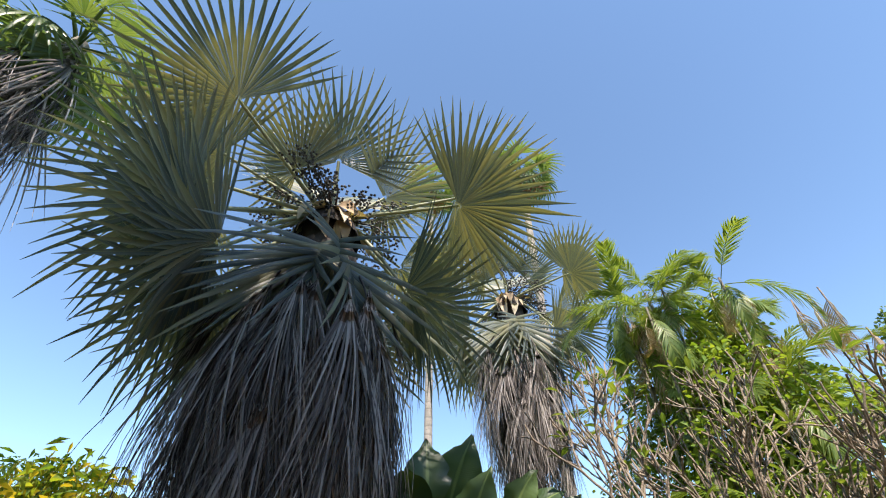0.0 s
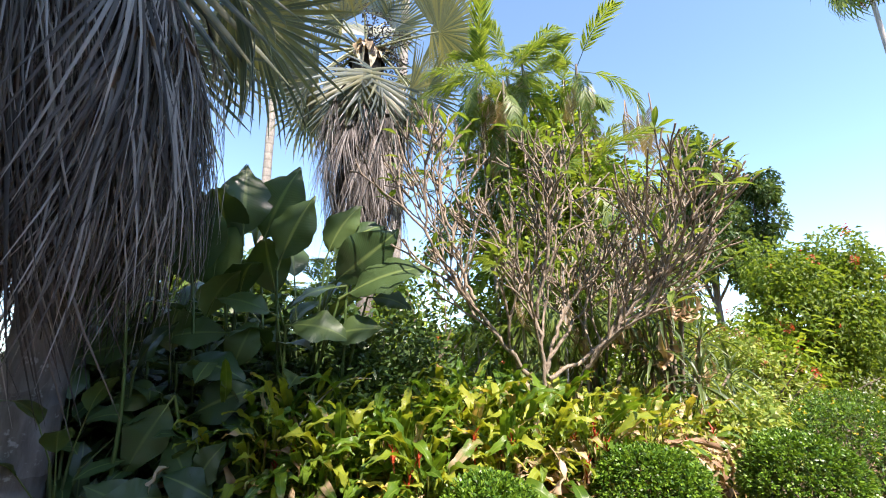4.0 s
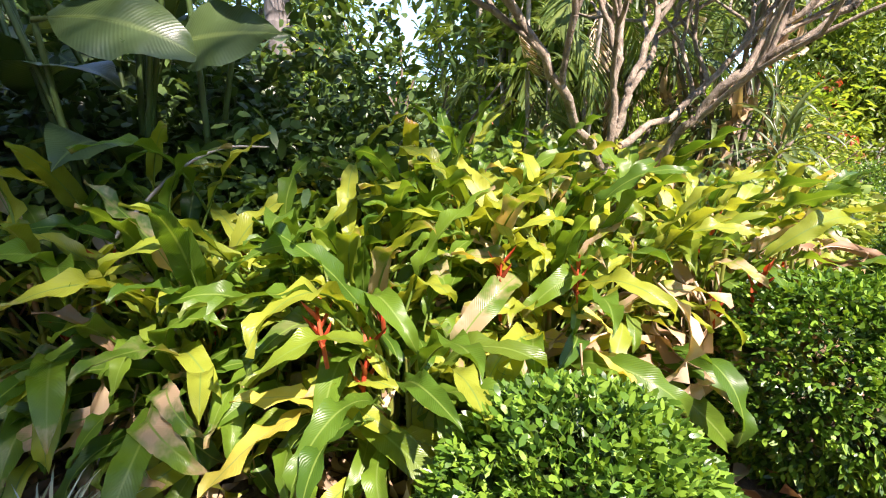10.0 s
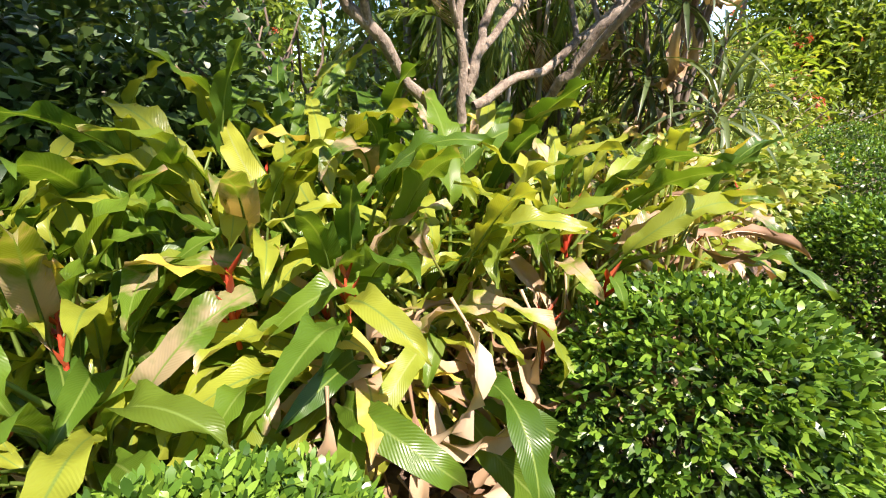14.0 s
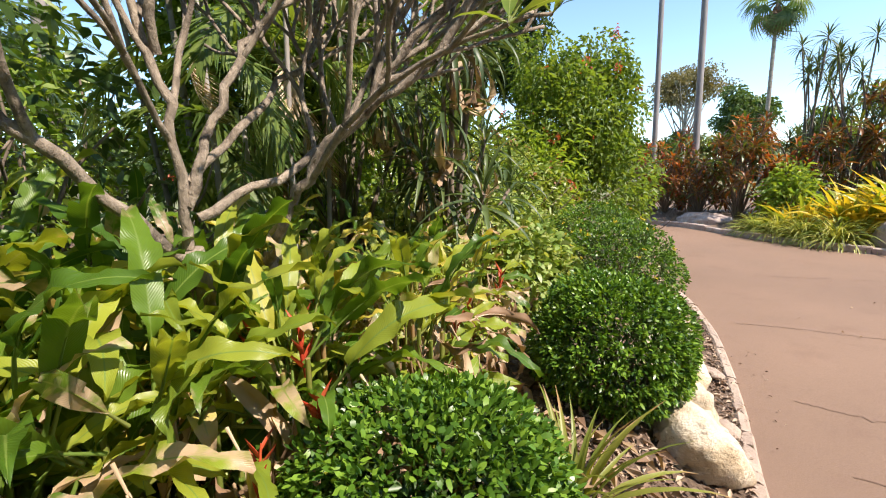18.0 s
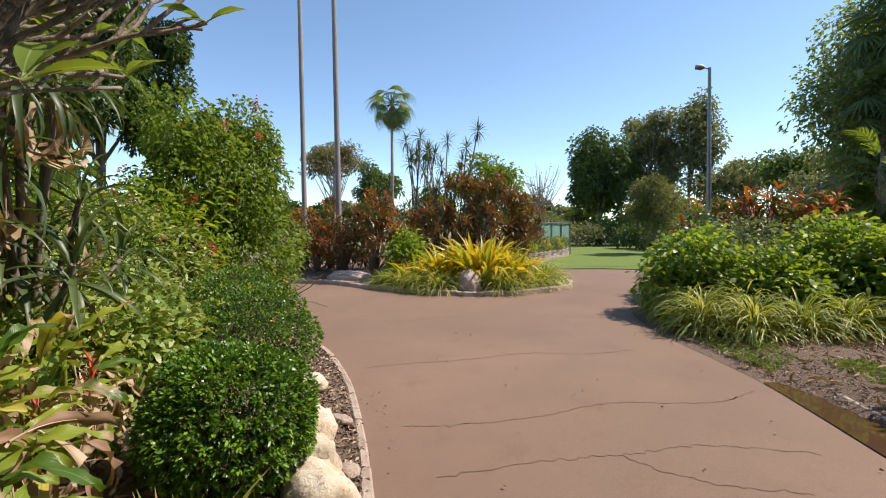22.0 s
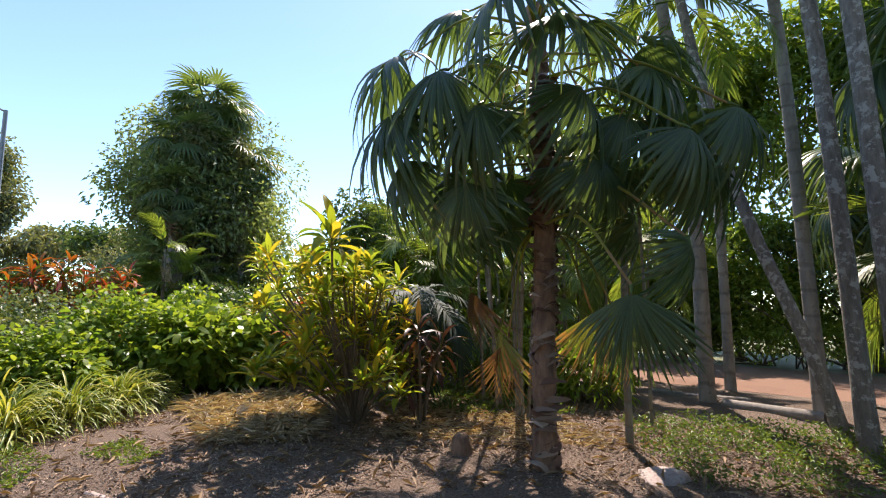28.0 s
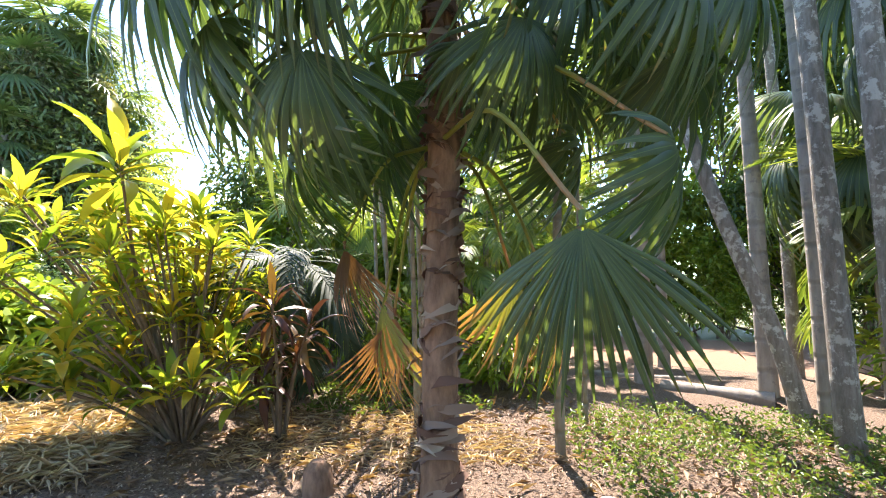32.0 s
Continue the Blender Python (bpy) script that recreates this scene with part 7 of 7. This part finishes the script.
strew("leaf_litter", np.array([(-2.6, 2.6), (0.2, 2.75), (2.2, 3.4), (3.2, 4.2), (2.6, 5.2), (-0.2, 4.2), (-2.4, 4.2)]), 1500, 0.12, 0.045, "deadleaf", "dry brown leaves on the soil under the plants", 6, zf, 0.05)
strew("path_litter", np.concatenate([KERB[26:48] + np.array([0.05, -0.05]), KERB[26:48][::-1] + np.array([0.2, -0.22])]), 120, 0.028, 0.011, "chip", "bark crumbs washed onto the path", 7, lambda p: 0 * p[:, 0] + 0.004, 0.006)
strew("path_litter", np.array([(8, 2.2), (5, 1.1), (3, 0.5), (2.5, 2.6), (5, 4.6), (9, 7), (10.5, 4)]), 34, 0.03, 0.02, "deadleaf", "a few small dry leaves on the path", 8, lambda p: 0 * p[:, 0] + 0.006, 0.004)


def sward(name, poly, n, mat, label, seed, L=0.09, W=0.02, z=zr, up=0.8, hz=0.03):
    r = np.random.default_rng(seed)
    p = r.uniform(poly.min(0), poly.max(0), (n * 3, 2))
    p = p[inside(poly, p)]
    f = lumps(np.random.default_rng(seed + 1), 8, 0.35)
    p = p[f(np.c_[p, 0 * p[:, 0]]) > -0.25][:n]
    pts = np.c_[p, z(p) + r.uniform(0, hz, len(p))]
    return tagged(part(name, leaf_cloud(Bag(), pts, np.c_[r.normal(0, 1, (len(p), 2)), np.full(len(p), up)], L, W, r, 0.2, 0.2), M[mat], kind="stuff"), label, "grass")


sward("weeds", np.array([(8.6, 1.95), (7.4, 1.5), (6.9, 1.2), (7.3, 0.9), (8.4, 1.0)]), 1800, "grass", "patchy low green weeds along the path", 11, 0.05, 0.018)
sward("weeds", np.array([(7.2, 0.7), (6.5, 0.5), (6.6, 0.1), (7.5, 0.2)]), 600, "grass", "patchy low green weeds on the mulch", 12, 0.05, 0.018)
sward("ground_cover", np.array([(2.9, -2.8), (2.3, -2.2), (1.5, -2.5), (0.6, -2.9), (0.2, -4.2), (1.2, -4.9), (2.8, -4.6), (3.4, -3.7)]), 5200, "cover", "low leafy green ground cover under the palms", 13, 0.06, 0.021, hz=0.15)
sward("ground_cover", np.array([(7.6, -2.4), (5.2, -3.0), (4.0, -3.9), (5.0, -4.8), (8.0, -4.0)]), 2200, "cover", "thin green ground cover behind the cordylines", 14, 0.09, 0.03, hz=0.08)

# ---- woods that close the view ----
for k, x in enumerate(np.arange(-9, 14, 1.9)):
    leafy_bush("path_hedge", (x, -13.5 + 0.4 * math.sin(2.1 * k), 0.0), (1.35, 1.0, 1.9 + 0.4 * math.sin(1.7 * k)), 1100, ("shrub_lime", "tree_bright", "shrub_lime")[k % 3], "dense leafy shrub across the dirt path", 720 + k, 0.2, 0.42, "shrubs across the path", rough=0.3)
for k, (x, y, h, w, mt) in enumerate(((5.0, -19.0, 14.5, 3.2, "tree_bright"), (1.0, -18.5, 14.5, 3.2, "tree_bright"), (-2.6, -18.0, 14.0, 3.2, "tree"), (9.5, -17.5, 11.5, 2.8, "tree_bright"), (-7.5, -11.0, 11.0, 3.0, "tree"), (14.0, -15.0, 8.5, 3.0, "tree"), (-3.6, -9.6, 7.0, 2.2, "tree"), (-6.5, -3.4, 8.5, 2.6, "tree"), (-16.0, 9.0, 6.0, 3.0, "tree"), (9.5, -6.0, 3.4, 1.4, "tree_bright"), (12.0, -7.0, 5.0, 1.8, "tree"), (6.0, -13.6, 4.5, 2.2, "tree_bright"), (3.0, -14.2, 5.0, 2.2, "tree_bright"), (0.0, -13.8, 5.0, 2.2, "tree"), (-3.0, -14.0, 5.5, 2.4, "tree"), (9.0, -14.5, 5.5, 2.4, "tree"), (12.5, -12.5, 6.5, 2.6, "tree"), (15.5, -11.0, 6.0, 2.4, "tree_bright"), (-6.5, -12.5, 6.0, 2.4, "tree"), (-6.0, -6.5, 5.0, 1.9, "tree"), (7.6, -7.2, 3.2, 1.2, "tree_bright"), (22, -9, 6.5, 2.6, "tree"), (26, -6, 5.5, 2.4, "tree_grey"), (-10, -4, 6, 2.4, "tree"))):
    tree("grove_tree", (x, y, 0), h, (w, w, h * 0.42), 5500 if h < 7 else 9500, mt, "leafy tree closing the grove", 600 + k, 0.19 if h < 7 else 0.32, 0.12, 20, "grove trees", low=0.12)
for k, (x, y, w, h, mt) in enumerate(((4.5, -13.2, 1.6, 0.8, "shrub"), (1.5, -13.0, 1.6, 0.8, "shrub_lime"), (-1.5, -13.0, 1.6, 0.9, "shrub"), (7.2, -13.0, 1.6, 0.9, "shrub_lime"), (8.6, -5.0, 0.9, 0.8, "shrub_lime"), (10.0, -4.8, 1.0, 0.9, "shrub"), (12.6, -3.6, 1.3, 1.1, "shrub"), (6.6, -6.4, 0.9, 0.7, "shrub_lime"))):
    leafy_bush("grove_shrub", (x, y, 0.02), (w, w * 0.8, h), 700, mt, "leafy shrub at the edge of the grove", 640 + k, 0.12, 0.4, "grove shrubs")
for k, (x, y, h) in enumerate(((-5.2, 10.5, 4.4), (-7.6, 11.5, 4.0), (-2.6, 14.0, 5.0), (0.4, 18.5, 2.9), (-1.6, 19.5, 3.0), (2.2, 19.0, 3.2), (3.6, 14.5, 5.0), (-11, 7.5, 3.4), (5.0, 12.2, 4.4))):
    tree("background_tree", (x, y, 0), h, (2.0, 2.0, h * 0.42), 3800, "tree" if k % 2 else "tree_bright", "leafy tree behind the front bed", 680 + k, 0.18, 0.14, 18, "background trees", low=0.12)
